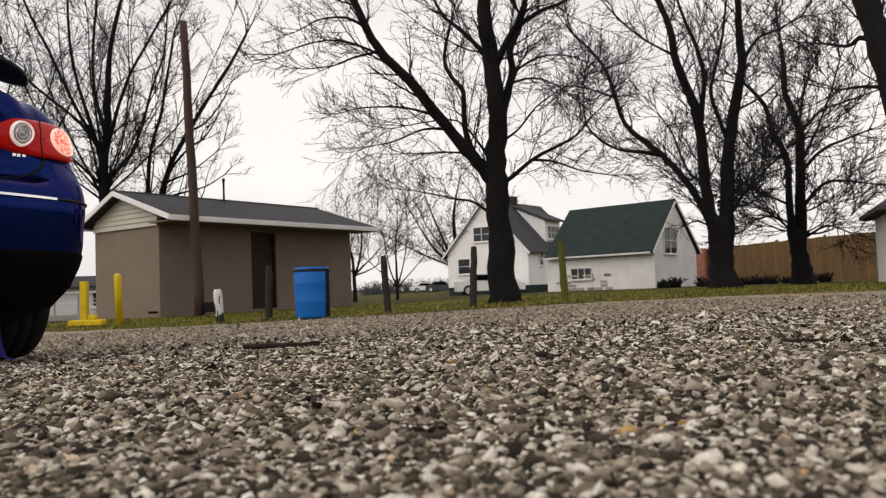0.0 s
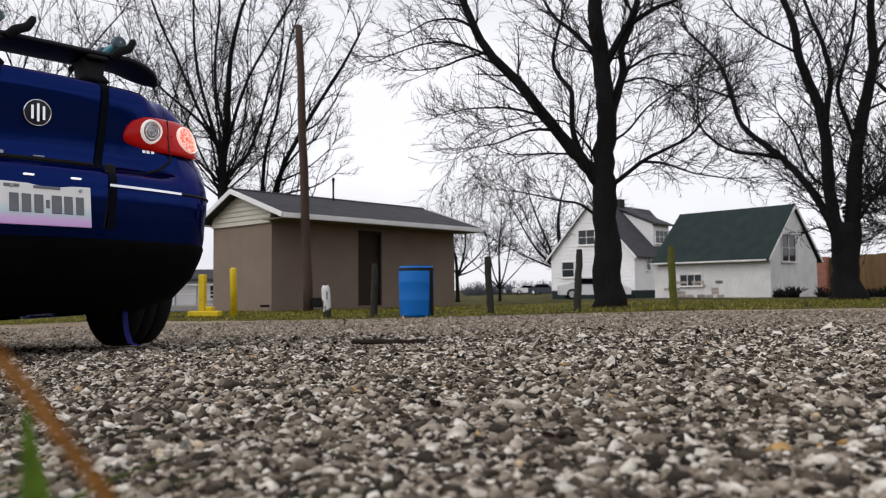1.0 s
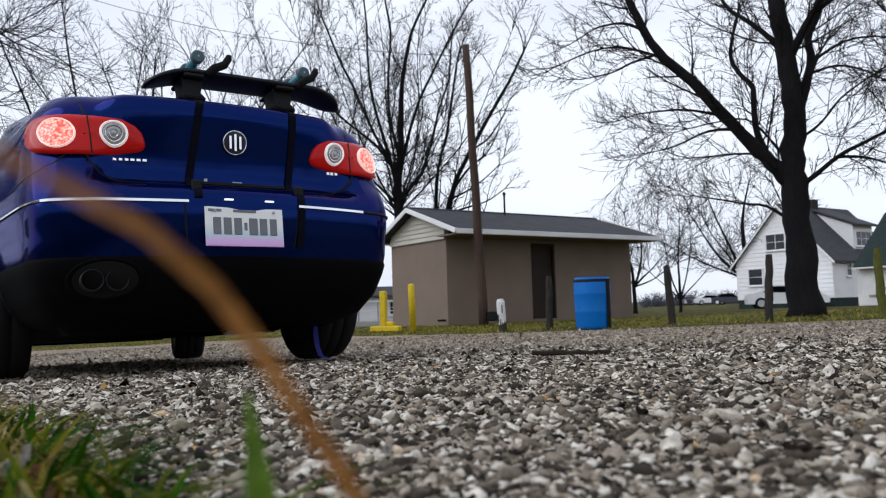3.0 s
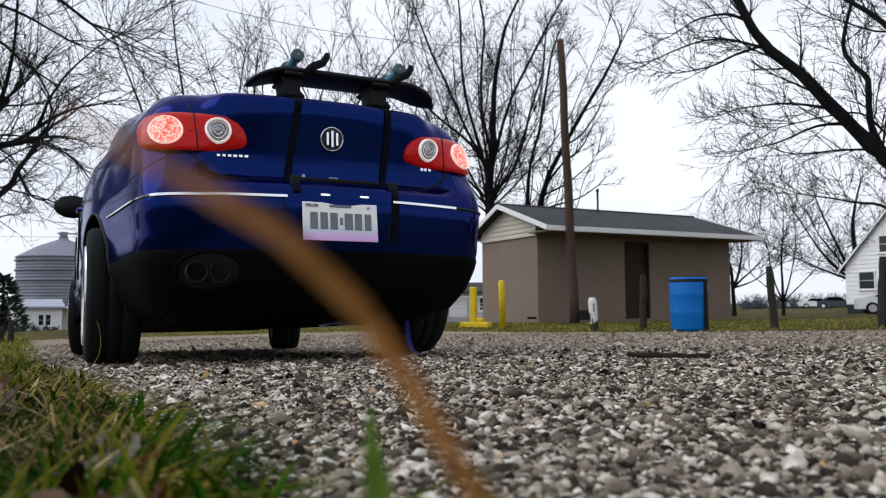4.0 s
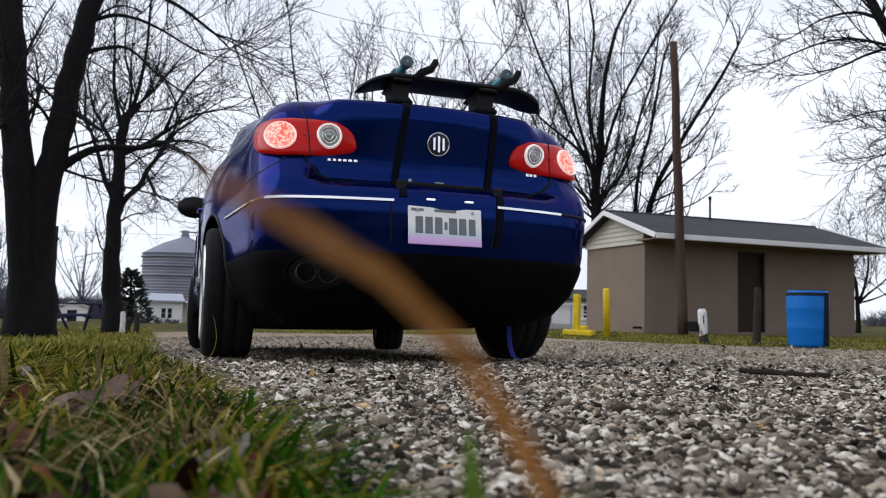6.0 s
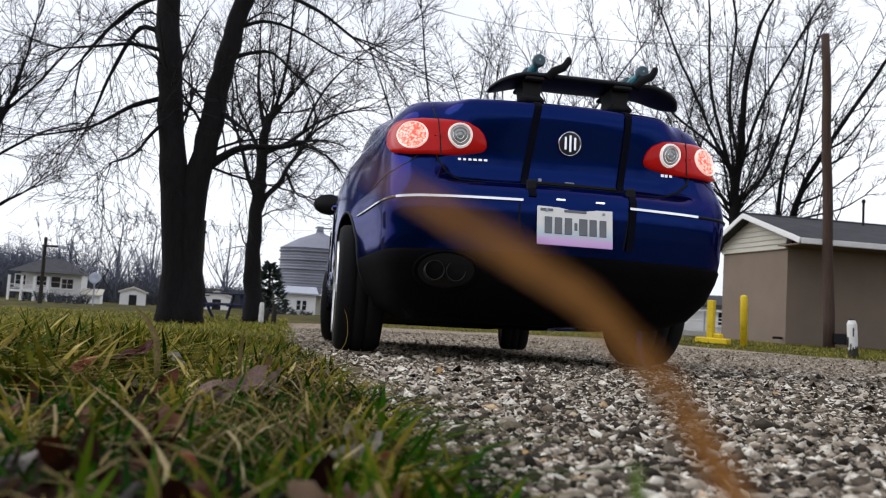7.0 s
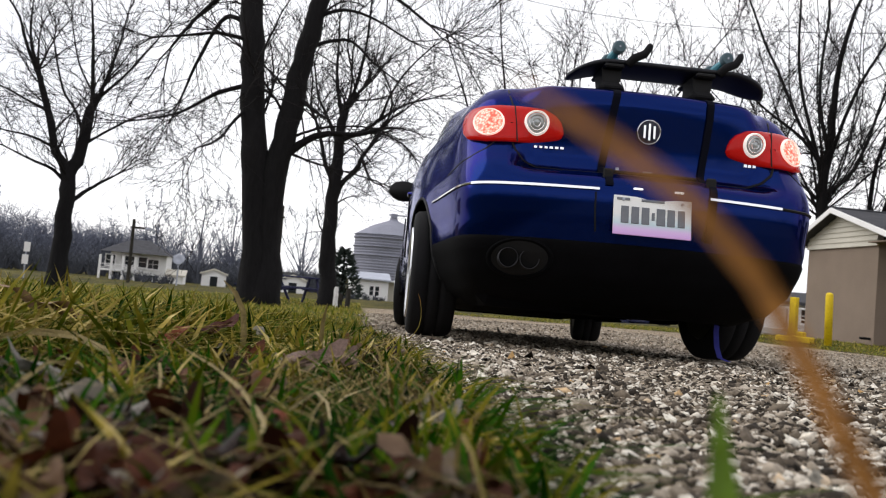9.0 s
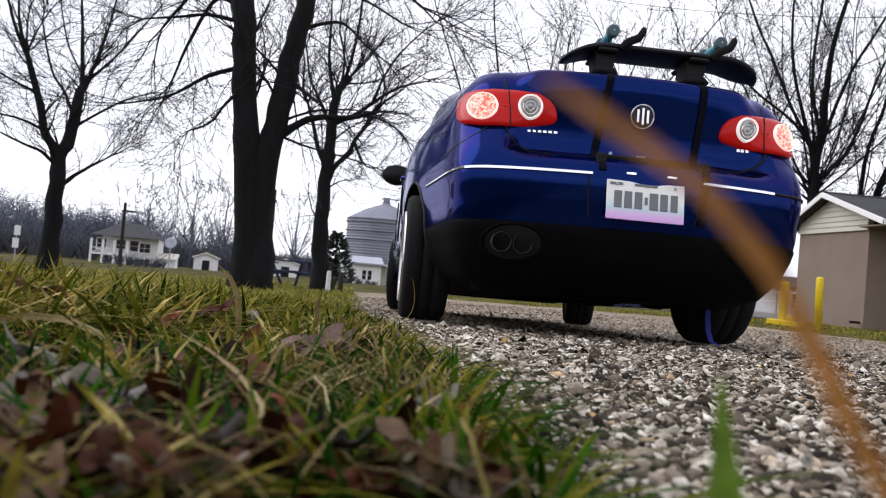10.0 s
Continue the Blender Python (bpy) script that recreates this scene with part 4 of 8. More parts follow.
def corner_house():
    """The edge of a white house with a dark roof beyond the lawn."""
    root = thing("white_bungalow", facing(-33.6, 24.0, turn=10), "white bungalow with a dark grey hipped roof", "house")
    part("wall", Geo().box((0.4, 2.0, 0.8), (3.0, 4.0, 2.5)), M_WHITE, root)
    part("roof", Geo().add([(-1.5, -0.5, 1.95), (2.5, -0.5, 1.95), (2.5, 4.5, 1.95), (-1.5, 4.5, 1.95), (0.3, 2, 3.3), (0.8, 2, 3.3), (-1.5, -0.5, 2.08), (2.5, -0.5, 2.08), (2.5, 4.5, 2.08), (-1.5, 4.5, 2.08)],
         [(3, 2, 1, 0), (0, 1, 7, 6), (1, 2, 8, 7), (2, 3, 9, 8), (3, 0, 6, 9), (6, 7, 5, 4), (8, 9, 4, 5), (7, 8, 5), (9, 6, 4)]), M_SHINGLE, root, "dark grey roof")
    window(root, (0.3, 0.0, 0.95), 0.9, 1.1, "x", M_WHITE, 1)
    return root


corner_house()


def ranch_house():
    root = thing("ranch_house", facing(55.0, 62.0, turn=4, z=-1.95), "small white ranch house with a flat-looking roof", "house")
    part("wall", Geo().box((-0.3, 2.2, 0.75), (3.1, 4.4, 2.3)), M_WHITE, root)
    part("porch_wall", Geo().box((2.1, 2.6, 0.7), (1.7, 3.6, 2.2)), M_SIDING, root, "grey enclosed porch")
    part("roof", roof_slab(-2.1, 1.4, -0.4, 1.85, 2.2, 2.4), M_STEEL, root, "pale roof")
    part("roof", roof_slab(-2.1, 1.4, 4.8, 1.85, 2.2, 2.4), M_STEEL, root, "pale roof")
    part("porch_roof", Geo().box((2.1, 2.2, 1.88), (2.0, 4.6, 0.12), 0.02), M_WHITE, root)
    for x in (-1.1, -0.1, 0.35):
        window(root, (x, 0.0, 1.0), 0.32, 0.75, "x", M_WHITE, 0)
    part("front_step", Geo().box((0.4, -0.5, -0.2), (1.0, 0.8, 0.4), 0.02), M_CONCRETE, root)
    return root


ranch_house()


def far_house():
    """Two-storey white house with a porch beyond the trees."""
    root = thing("porch_house", facing(71.9, 62.0, turn=-8, z=-2.0) @ Matrix.Diagonal((0.80, 0.80, 0.86, 1)), "white two-storey house with a double porch", "house")
    part("wall", Geo().box((0.3, 3.0, 1.3), (5.0, 5.0, 3.2)), M_OLDWHITE, root)
    part("roof", Geo().add([(-3.0, -0.9, 2.75), (3.1, -0.9, 2.75), (3.1, 6, 2.75), (-3.0, 6, 2.75), (-0.8, 2.5, 4.0), (0.9, 2.5, 4.0)],
         [(0, 1, 5, 4), (2, 3, 4, 5), (1, 2, 5), (3, 0, 4), (3, 2, 1, 0)]), M_SHINGLE, root, "grey hipped roof")
    part("porch_deck", Geo().box((-1.2, -0.1, 1.15), (3.6, 1.2, 0.16), 0.01), M_WHITE, root)
    for x in (-2.9, -1.9, -0.9, 0.2):
        part("porch_column", Geo().box((x, -0.6, 1.1), (0.2, 0.2, 2.6), 0.02), M_WHITE, root)
    part("porch_rail", Geo().box((-1.2, -0.62, 1.65), (3.4, 0.05, 0.07)).box((-1.2, -0.62, 1.35), (3.4, 0.05, 0.05)), M_WHITE, root)
    window(root, (1.6, 0.5, 1.9), 1.0, 0.8, "x", M_WHITE, 1)
    window(root, (1.7, 0.5, 0.4), 0.9, 1.0, "x", M_WHITE, 1)
    window(root, (-1.4, 0.5, 0.4), 0.9, 1.2, "x", M_WHITE, 1)
    part("annex", Geo().box((3.7, 1.5, 0.35), (1.6, 3.0, 1.5)), M_WHITE, root, "low white annex")
    part("annex_roof", roof_slab(2.8, 4.7, -0.3, 1.02, 1.6, 1.5), M_SIDING, root)
    for x in (-2.2, -0.5, 0.7):
        window(root, (x, 0.5, 2.0), 0.8, 0.9, "x", M_WHITE, 0)
    return root


far_house()


def white_shed(az, d, w, h, label):
    root = thing("shed", facing(az, d), label, "shed", "far white sheds")
    part("wall", gable_block(Geo(), -w / 2, w / 2, 0, 3, -0.3, h * 0.75, h, "y"), M_WHITE, root)
    part("roof", roof_slab_y(-0.2, 3.2, -w / 2 - 0.15, h * 0.75 - 0.08, 0, h), M_SIDING, root)
    part("roof", roof_slab_y(-0.2, 3.2, w / 2 + 0.15, h * 0.75 - 0.08, 0, h), M_SIDING, root)
    part("door", Geo().box((0, -0.02, h * 0.3), (w * 0.3, 0.05, h * 0.6), 0.01), M_PANE, root)
    return root


white_shed(66.5, 66, 1.95, 1.35, "small white shed with pale roof")
white_shed(60.9, 64, 2.2, 1.4, "low white shed with pale roof")


def grain_bin():
    """Corrugated steel bins with conical roofs and a catwalk."""
    for az, d, r, h in ((53.9, 150, 7.2, 10.6), (48.6, 165, 7.2, 10.6)):
        root = thing("grain_bin", facing(az, d, z=-2.0), "large grey corrugated steel grain bin with cone roof", "grain bin", "grain bins")
        prof = []
        for i in range(41):
            prof.append((r + (0.12 if i % 2 else 0.0), h * i / 40))
        part("shell", Geo().lathe(prof, 64), M_BINSTEEL, root)
        part("cone_roof", Geo().lathe([(r + 0.3, h - 0.05), (r * 0.55, h + 2.0), (0.9, h + 3.2), (0.7, h + 3.6), (0.2, h + 3.7)], 48), M_BINSTEEL, root)
        for k in range(3):
            ring = [(r * 1.03 * math.cos(a), r * 1.03 * math.sin(a), h * (0.62 + 0.16 * k)) for a in [2 * math.pi * i / 48 for i in range(49)]]
            part("stiffener", Geo().tube(ring, 0.16, 5, False), M_BINSTEEL, root)
        part("head_house", Geo().box((0, 0, h + 4.1), (1.3, 1.3, 0.9), 0.05), M_BINSTEEL, root)
        part("catwalk", Geo().box((3.5, 0, h + 4.3), (9, 0.9, 0.2)).box((3.5, -0.45, h + 5.1), (9, 0.08, 0.08)), M_BINSTEEL, root)
    return root


grain_bin()


def stair_landing():
    """Grey railed steps and a low white building seen past the bollards."""
    root = thing("railed_house", facing(25.5, 34.0, turn=0), "low white house with a railed grey landing", "house")
    part("wall", Geo().box((0.3, 3.0, 0.5), (4.2, 4.0, 1.6)), M_WHITE, root)
    part("roof", roof_slab(-2.1, 2.7, 0.6, 1.28, 3.0, 1.75), M_SHINGLE, root, "grey roof")
    part("landing", Geo().box((0.0, 0.2, 0.15), (3.6, 1.2, 0.25), 0.02), M_CONCRETE, root)
    for x in (-1.7, -0.85, 0.0, 0.85, 1.7):
        part("rail_post", Geo().box((x, -0.36, 0.65), (0.07, 0.07, 0.9), 0.01), M_STEEL, root)
    part("handrail", Geo().box((0, -0.36, 1.12), (3.6, 0.08, 0.07), 0.01).box((0, -0.36, 0.7), (3.5, 0.05, 0.05), 0.01), M_WHITE, root)
    window(root, (0.9, 1.0, 0.85), 0.7, 0.6, "x", M_WHITE, 1)
    return root


stair_landing()


def tan_store():
    """The corner of a tall tan store with a white corner board, a louvred vent and a downpipe."""
    root = thing("tan_store", facing(80.7, 30.0, turn=12), "tan boarded store with white corner board", "building")
    part("wall", Geo().box((-2.0, 1.6, 0.95), (4.0, 3.2, 4.3)), M_TANBOARD, root, "pinkish tan boarded wall")
    part("roof", Geo().box((-2.0, 1.6, 3.16), (4.2, 3.5, 0.12), 0.02), M_SHINGLE, root)
    part("corner_board", Geo().box((-0.03, -0.02, 0.9), (0.07, 0.05, 4.2), 0.01), M_TANBOARD, root)
    vent = part("vent", Geo().box((-0.75, -0.02, 0.6), (1.0, 0.03, 1.2), 0.01), M_STAKE, root, "dark vent")
    for k in range(6):
        part("louvre", Geo().box((-0.75, -0.05, 0.1 + 0.2 * k), (1.0, 0.05, 0.10), 0.01), M_WHITE, vent)
    part("downpipe", Geo().tube([(0.10, -0.08, -0.6), (0.10, -0.08, 3.0)], 0.035, 8), M_STEEL, root)
    return root


tan_store()


# ---- parked vehicles far off ----
def far_vehicle(az, d, turn, mat, label, pickup=False, z=None):
    root = thing("parked_pickup" if pickup else "parked_car", facing(az, d, turn, z), label, "pickup" if pickup else "car", "" if pickup else "cars far off")
    L = 2.45
    if pickup:
        prof = [(-L, 0.35), (L, 0.35), (L, 0.75), (2.3, 0.85), (1.25, 0.95), (0.75, 1.55), (-0.5, 1.6), (-0.65, 0.98), (-L, 0.98)]
    else:
        prof = [(-2.2, 0.3), (2.2, 0.3), (2.2, 0.65), (1.9, 0.8), (1.1, 0.9), (0.5, 1.38), (-0.9, 1.40), (-1.6, 0.98), (-2.2, 0.9)]
    part("body", Geo().prism(prof, -1.75, Matrix.Translation((0, 0, 0)) @ Matrix.Rotation(radians(90), 4, "X")), mat, root)
    wx = ([(0.72, 1.0), (1.12, 0.98), (0.68, 1.48), (-0.40, 1.5), (-0.45, 1.0)] if pickup else [(-1.35, 0.98), (0.95, 0.92), (0.45, 1.3), (-0.85, 1.32)])
    part("window", Geo().prism(wx, -0.03, Matrix.Translation((0, -0.02, 0)) @ Matrix.Rotation(radians(90), 4, "X")), M_VALANCE, root)
    for x in (-1.45, 1.45):
        for y in (0.05, 1.7):
            wheel = part("wheel", Geo().lathe([(0.2, -0.1), (0.31, -0.1), (0.34, -0.05), (0.34, 0.05), (0.31, 0.1), (0.2, 0.1)], 20, (x, y, 0.34), Matrix.Rotation(radians(90), 4, "X")), M_RUBBER, root)
            part("rim", Geo().lathe([(0.21, -0.06), (0.21, 0.06)], 16, (x, y - 0.05, 0.34), Matrix.Rotation(radians(90), 4, "X")), M_ALLOY, wheel)
    return root


far_vehicle(-3.7, 48.5, 8, M_CARWHITE, "white car parked in front of the white house")
far_vehicle(1.2, 112, 10, M_CARWHITE, "pale car parked far off")
far_vehicle(3.3, 120, -6, M_CARWHITE, "pale car parked far off")
far_vehicle(0.1, 100, -20, M_DARKCAR, "dark car parked far off")


# ---- trees ----
class Tree:
    """A bare tree: limbs along smooth lines, side branches that curve away from them, and ever finer twigs."""

    def __init__(self, seed, twig, density, droop):
        self.rng = random.Random(seed)
        self.wood, self.fine = Geo(), Geo()
        self.twig, self.density, self.droop = twig, density, droop
        self.axes = []

    def limb(self, pts, r0, r1, tip=1.6):
        """A limb through pts; it starts inside its parent with a slight swelling."""
        rng = self.rng
        line = []
        ext = [pts[0] * 2 - pts[1]] + pts + [pts[-1] * 2 - pts[-2]]
        for i in range(1, len(ext) - 2):
            a, b, c, d = ext[i - 1:i + 3]
            for k in range(3):
                u = k / 3
                line.append(0.5 * (2 * b + (c - a) * u + (2 * a - 5 * b + 4 * c - d) * u * u + (3 * b - a - 3 * c + d) * u ** 3))
        line.append(pts[-1].copy())
        n = len(line) - 1
        radii = []
        for i, p in enumerate(line):
            s = i / n
            r = r0 + (r1 - r0) * s ** 0.8
            r *= 1 + 0.3 * max(0.0, 1 - s * 9) * (pts[0].z > 0) + rng.uniform(-0.07, 0.07)
            if pts[0].z < 0:
                # roots swell at the ground
                r *= 1 + 0.20 * max(0.0, 1 - p.z / 0.7) ** 2
            radii.append(r)
            if i:
                p += Vector((rng.uniform(-1, 1), rng.uniform(-1, 1), rng.uniform(-0.6, 0.6))) * 0.16 * r
        self.wood.tube(line, radii, 12 if r0 > 0.12 else 8)
        self.axes.append((line, radii))
        length = sum((line[i + 1] - line[i]).length for i in range(n))
        thin = min(1.0, 0.45 + 0.09 / r0)
        count = int(length * 2.3 * self.density * thin + 1)
        for k in range(count):
            s = (k + rng.random()) / count
            i = min(n - 1, int(s * n))
            if line[i].z < 1.5 or radii[i] > 0.21:
                continue
            d = (line[i + 1] - line[i]).normalized()
            self.branch(line[i].lerp(line[i + 1], s * n - i), self.off(d, 28, 62), rng.uniform(0.7, 2.3) * (1.15 - 0.4 * s) * tip / 1.6, min(0.030, radii[i] * rng.uniform(0.22, 0.42)), 1)
        d = (line[-1] - line[-2]).normalized()
        for k in range(3 if tip else 0):
            self.branch(line[-1], self.off(d, 4, 30), tip * rng.uniform(0.8, 1.3), min(0.034, radii[-1] * 0.75), 1)

    def off(self, d, a0, a1):
        rng = self.rng
        ax = Matrix.Rotation(rng.uniform(0, 2 * math.pi), 3, d) @ d.orthogonal().normalized()
        return Matrix.Rotation(radians(rng.uniform(a0, a1)), 3, ax) @ d

    def branch(self, p, d, length, r0, level):
        rng = self.rng
        n = (6, 3, 2)[level - 1]
        step = length / n
        r0 = max(r0, self.twig * (1.9, 1.35, 1.0)[level - 1])
        r1 = max(self.twig * 0.6, r0 * 0.28)
        curl = Vector((rng.uniform(-1, 1), rng.uniform(-1, 1), rng.uniform(-0.5, 1))) * (0.20, 0.22, 0.15)[level - 1]
        pts, dirs = [p.copy()], [d]
        for i in range(n):
            curl += Vector((rng.uniform(-1, 1), rng.uniform(-1, 1), rng.uniform(-1, 1))) * 0.10
            curl *= 0.85
            d = (d + curl + Vector((rng.uniform(-0.14, 0.14), rng.uniform(-0.14, 0.14), rng.uniform(-0.14, 0.14) + 0.05 - self.droop * (1 + i)))).normalized()
            p = p + d * step * rng.uniform(0.85, 1.15)
            pts.append(p)
            dirs.append(d)
        self.fine.tube(pts, [r0 + (r1 - r0) * (i / n) ** 0.7 for i in range(n + 1)], (5, 3, 3)[level - 1], False)
        if level == 3:
            return
        count = int(length * (4.6, 3.6)[level - 1] * self.density + rng.random() + 1)
        for k in range(count):
            s = 0.12 + 0.88 * (k + rng.random()) / count
            i = min(n - 1, int(s * n))
            q = pts[i].lerp(pts[i + 1], s * n - i)
            self.branch(q, self.off(dirs[i], 22, 52), max(0.18, length * rng.uniform((0.34, 0.24)[level - 1], (0.74, 0.55)[level - 1]) * (1.15 - 0.6 * s)), r0 * (1 - 0.65 * s) * 0.55, level + 1)


NOW = {}


def set_tree(az, d, label, seed, twig, density, droop):
    """Begins a tree at a bearing and distance; its local x runs to the right as seen from the lot, y away from it."""
    x, y = polar(az, d)
    NOW["root"] = thing("tree", Matrix.Translation((x, y, ground_z(x, y))) @ Matrix.Rotation(radians(az), 4, "Z"), label, "tree", "bare trees")
    NOW["tree"] = Tree(seed, twig, density, droop)


def limb(r0, r1, away, *places, tip=1.6):
    """A limb through places (to the right, height) that reaches away metres to the back at its end."""
    t = NOW["tree"]
    y0 = 0.0
    if t.axes and places[0][1] > 0:
        y0 = min((abs(p.x - places[0][0]) + abs(p.z - places[0][1]), p.y) for line, radii in t.axes for p in line)[1]
    n = len(places) - 1
    pts = [Vector((x, y0 + away * (i / n) ** 1.2, z)) for i, (x, z) in enumerate(places)]
    t.limb(pts, r0, r1, tip)


def fan(count, height, side0, side1, length, r, tip=1.5):
    """Slim stems that spread from one height between two leans."""
    t = NOW["tree"]
    for k in range(count):
        a = radians(side0 + (side1 - side0) * (k + t.rng.random()) / count)
        out = t.rng.uniform(-0.3, 0.3)
        n = length * t.rng.uniform(0.75, 1.1)
        z = height + t.rng.uniform(-0.5, 0.4)
        pts = [Vector((0.0, 0.0, z))]
        for i in range(1, 5):
            u = i / 4
            lean = a * (1.15 - 0.35 * u)
            sway = 0.035 * n
            pts.append(Vector((math.sin(lean) * n * u + t.rng.uniform(-sway, sway), out * n * u ** 1.3 + t.rng.uniform(-sway, sway), z + math.cos(lean) * n * u)))
        t.limb(pts, r * t.rng.uniform(0.7, 1.2), r * 0.25, tip)


def end_tree(bark=M_BARK, twigs=M_TWIG):
    t = NOW["tree"]
    part("trunk", t.wood, bark, NOW["root"], "dark furrowed trunk and limbs", smooth=True)
    part("crown", t.fine, twigs, NOW["root"], "bare winter twigs")
    return NOW["root"]


def plain_tree(az, d, trunk_h, r, stems, label, seed, twig, density):
    """A tree further off; stems: (lean to the right, lean away, length, radius) in degrees and metres."""
    set_tree(az, d, label, seed, twig, density, 0.0)
    t = NOW["tree"]
    for k, (side, away, length, lr) in enumerate(stems):
        low = Vector((0.02 * math.sin(k * 2.1), 0.02 * math.cos(k), trunk_h * (0.86 if k else 0.5)))
        pts = [Vector((0, 0, -0.15)), low] if k == 0 else [low]
        dv = Vector((math.sin(radians(side)), math.sin(radians(away)), math.cos(radians(side))))
        p = Vector((0, 0, trunk_h)) if k == 0 else low
        for i in range(4):
            p = p + dv * length / 4
            dv = (dv + Vector((t.rng.uniform(-0.2, 0.2), t.rng.uniform(-0.2, 0.2), 0.10))).normalized()
            pts.append(p.copy())
        t.limb(pts, r if k == 0 else lr, lr * 0.3, 1.9)
    return end_tree()


set_tree(-4.57, 16.95, "large bare tree with a forked dark trunk", 11, twig=0.0058, density=1.25, droop=0.0)
limb(0.33, 0.15, 0, (0.05, -0.15), (0.045, 0.8), (0.03, 1.65), (0.0, 2.51), (0.0, 3.11), (0.06, 3.96), (0.06, 4.74), (-0.01, 5.53), (-0.1, 6.32), (-0.13, 7.2))
limb(0.17, 0.07, -0.9, (-0.04, 2.76), (-0.41, 3.17), (-0.74, 3.56), (-1.31, 4.3), (-1.81, 4.99), (-2.36, 5.55), (-2.69, 6.1), (-2.93, 6.69), (-3.07, 7.23))
limb(0.11, 0.06, 0.7, (0.05, 3.71), (0.31, 4.64), (0.48, 5.24), (0.43, 5.72), (0.64, 6.27), (0.84, 6.96))
limb(0.1, 0.05, -0.5, (0.02, 5.27), (0.36, 5.79), (0.68, 6.32), (0.91, 7.04))
limb(0.06, 0.03, 0.5, (0.61, 6.1), (1.09, 6.44), (1.53, 6.65), (2.05, 6.92))
limb(0.065, 0.03, 0.8, (-0.08, 5.53), (-0.63, 6.23), (-1.05, 6.69), (-1.29, 7.2))
limb(0.075, 0.03, 0.8, (-0.49, 3.26), (-0.67, 4.01), (-0.67, 4.79), (-0.93, 5.2), (-1.09, 5.6), (-1.03, 6.12), (-0.89, 6.73))
limb(0.06, 0.02, -1.0, (0.06, 2.59), (0.38, 2.79), (0.86, 3.13), (1.29, 3.3), (1.72, 3.49), (2.03, 3.81))
limb(0.035, 0.014, -1.0, (0.13, 3.57), (0.55, 3.81), (0.91, 4.18), (1.43, 4.45))
limb(0.035, 0.013, 0.6, (-0.04, 1.87), (-0.53, 2.27), (-0.96, 2.38), (-1.47, 2.53), (-1.98, 2.67))
limb(0.03, 0.012, 0.5, (-1.22, 4.19), (-2.01, 4.45), (-2.6, 4.52), (-3.1, 4.55), (-3.5, 4.5), tip=0.9)
limb(0.03, 0.012, -0.6, (-2.36, 5.55), (-3.1, 5.86), (-3.6, 5.9), (-4.1, 5.76), (-4.6, 5.55), tip=0.9)
limb(0.04, 0.012, 0.4, (-2.75, 6.2), (-3.2, 6.45), (-3.8, 6.5), (-4.3, 6.35), tip=1.0)
limb(0.035, 0.012, -0.5, (-2.45, 5.65), (-3.0, 5.5), (-3.4, 5.3), (-3.9, 5.2), tip=1.0)
limb(0.04, 0.012, 0.5, (-1.0, 3.9), (-1.6, 3.95), (-2.3, 3.75), (-2.9, 3.7), tip=1.2)
limb(0.035, 0.012, 0.6, (0.8, 3.1), (1.3, 3.05), (1.9, 2.85), (2.6, 2.75), tip=1.0)
limb(0.035, 0.012, 0.9, (0.45, 5.2), (1.1, 5.6), (1.7, 5.7), (2.3, 5.6), tip=1.2)
limb(0.03, 0.012, 1.2, (0.39, 4.94), (0.95, 5.11), (1.54, 5.0), (2.03, 4.71))
limb(0.03, 0.012, -1.2, (-0.11, 3.2), (-0.48, 3.73), (-0.81, 4.01), (-1.33, 3.95), (-1.85, 3.81))
end_tree()

set_tree(-20.28, 24.0, "broad bare tree with several leaning stems", 23, twig=0.0088, density=1.08, droop=0.0)
limb(0.42, 0.31, 0, (0.06, -0.15), (0.03, 0.6), (0.02, 1.3), (0.0, 2.1), tip=0)
limb(0.3, 0.09, 0.3, (0.1, -0.15), (0.1, 0.43), (0.21, 1.78), (0.29, 3.13), (0.44, 4.25), (0.62, 5.38), (0.9, 6.6), (0.89, 7.63), (0.9, 8.78))
limb(0.24, 0.08, -0.8, (-0.03, -0.15), (-0.03, 0.66), (-0.14, 1.8), (-0.31, 3.18), (-0.35, 4.45), (-0.47, 5.39), (-0.7, 6.12), (-0.97, 6.97), (-1.06, 7.81), (-1.45, 8.94))
limb(0.135, 0.035, 0.6, (0.0, 1.34), (-0.26, 2.09), (-0.75, 3.1), (-1.36, 3.97), (-2.01, 4.62), (-2.61, 5.28), (-2.86, 6.15), (-3.11, 7.03), (-3.55, 7.76), (-4.13, 8.43))
limb(0.09, 0.04, 0.8, (-0.37, 4.91), (-0.17, 6.22), (-0.36, 7.35), (-0.6, 8.09), (-0.86, 9.08))
limb(0.06, 0.025, -1.2, (-1.52, 4.16), (-2.14, 4.28), (-2.83, 4.41), (-3.4, 4.82), (-3.67, 5.28), (-3.63, 6.06))
limb(0.07, 0.03, -1.0, (0.44, 4.25), (0.17, 5.09), (-0.01, 5.8), (0.15, 6.47), (0.4, 7.36), (0.56, 8.37))
limb(0.06, 0.025, 0.9, (0.9, 6.71), (1.4, 7.44), (1.93, 7.7), (2.71, 8.11))
limb(0.05, 0.02, -0.9, (0.25, 2.0), (0.84, 2.86), (1.49, 3.48), (1.97, 3.88))
limb(0.035, 0.015, 0.7, (-0.14, 1.8), (-0.6, 2.05), (-1.0, 1.95), tip=0.5)
limb(0.05, 0.02, 1.5, (-0.31, 3.07), (-0.83, 3.69), (-1.21, 4.89), (-1.62, 5.64))
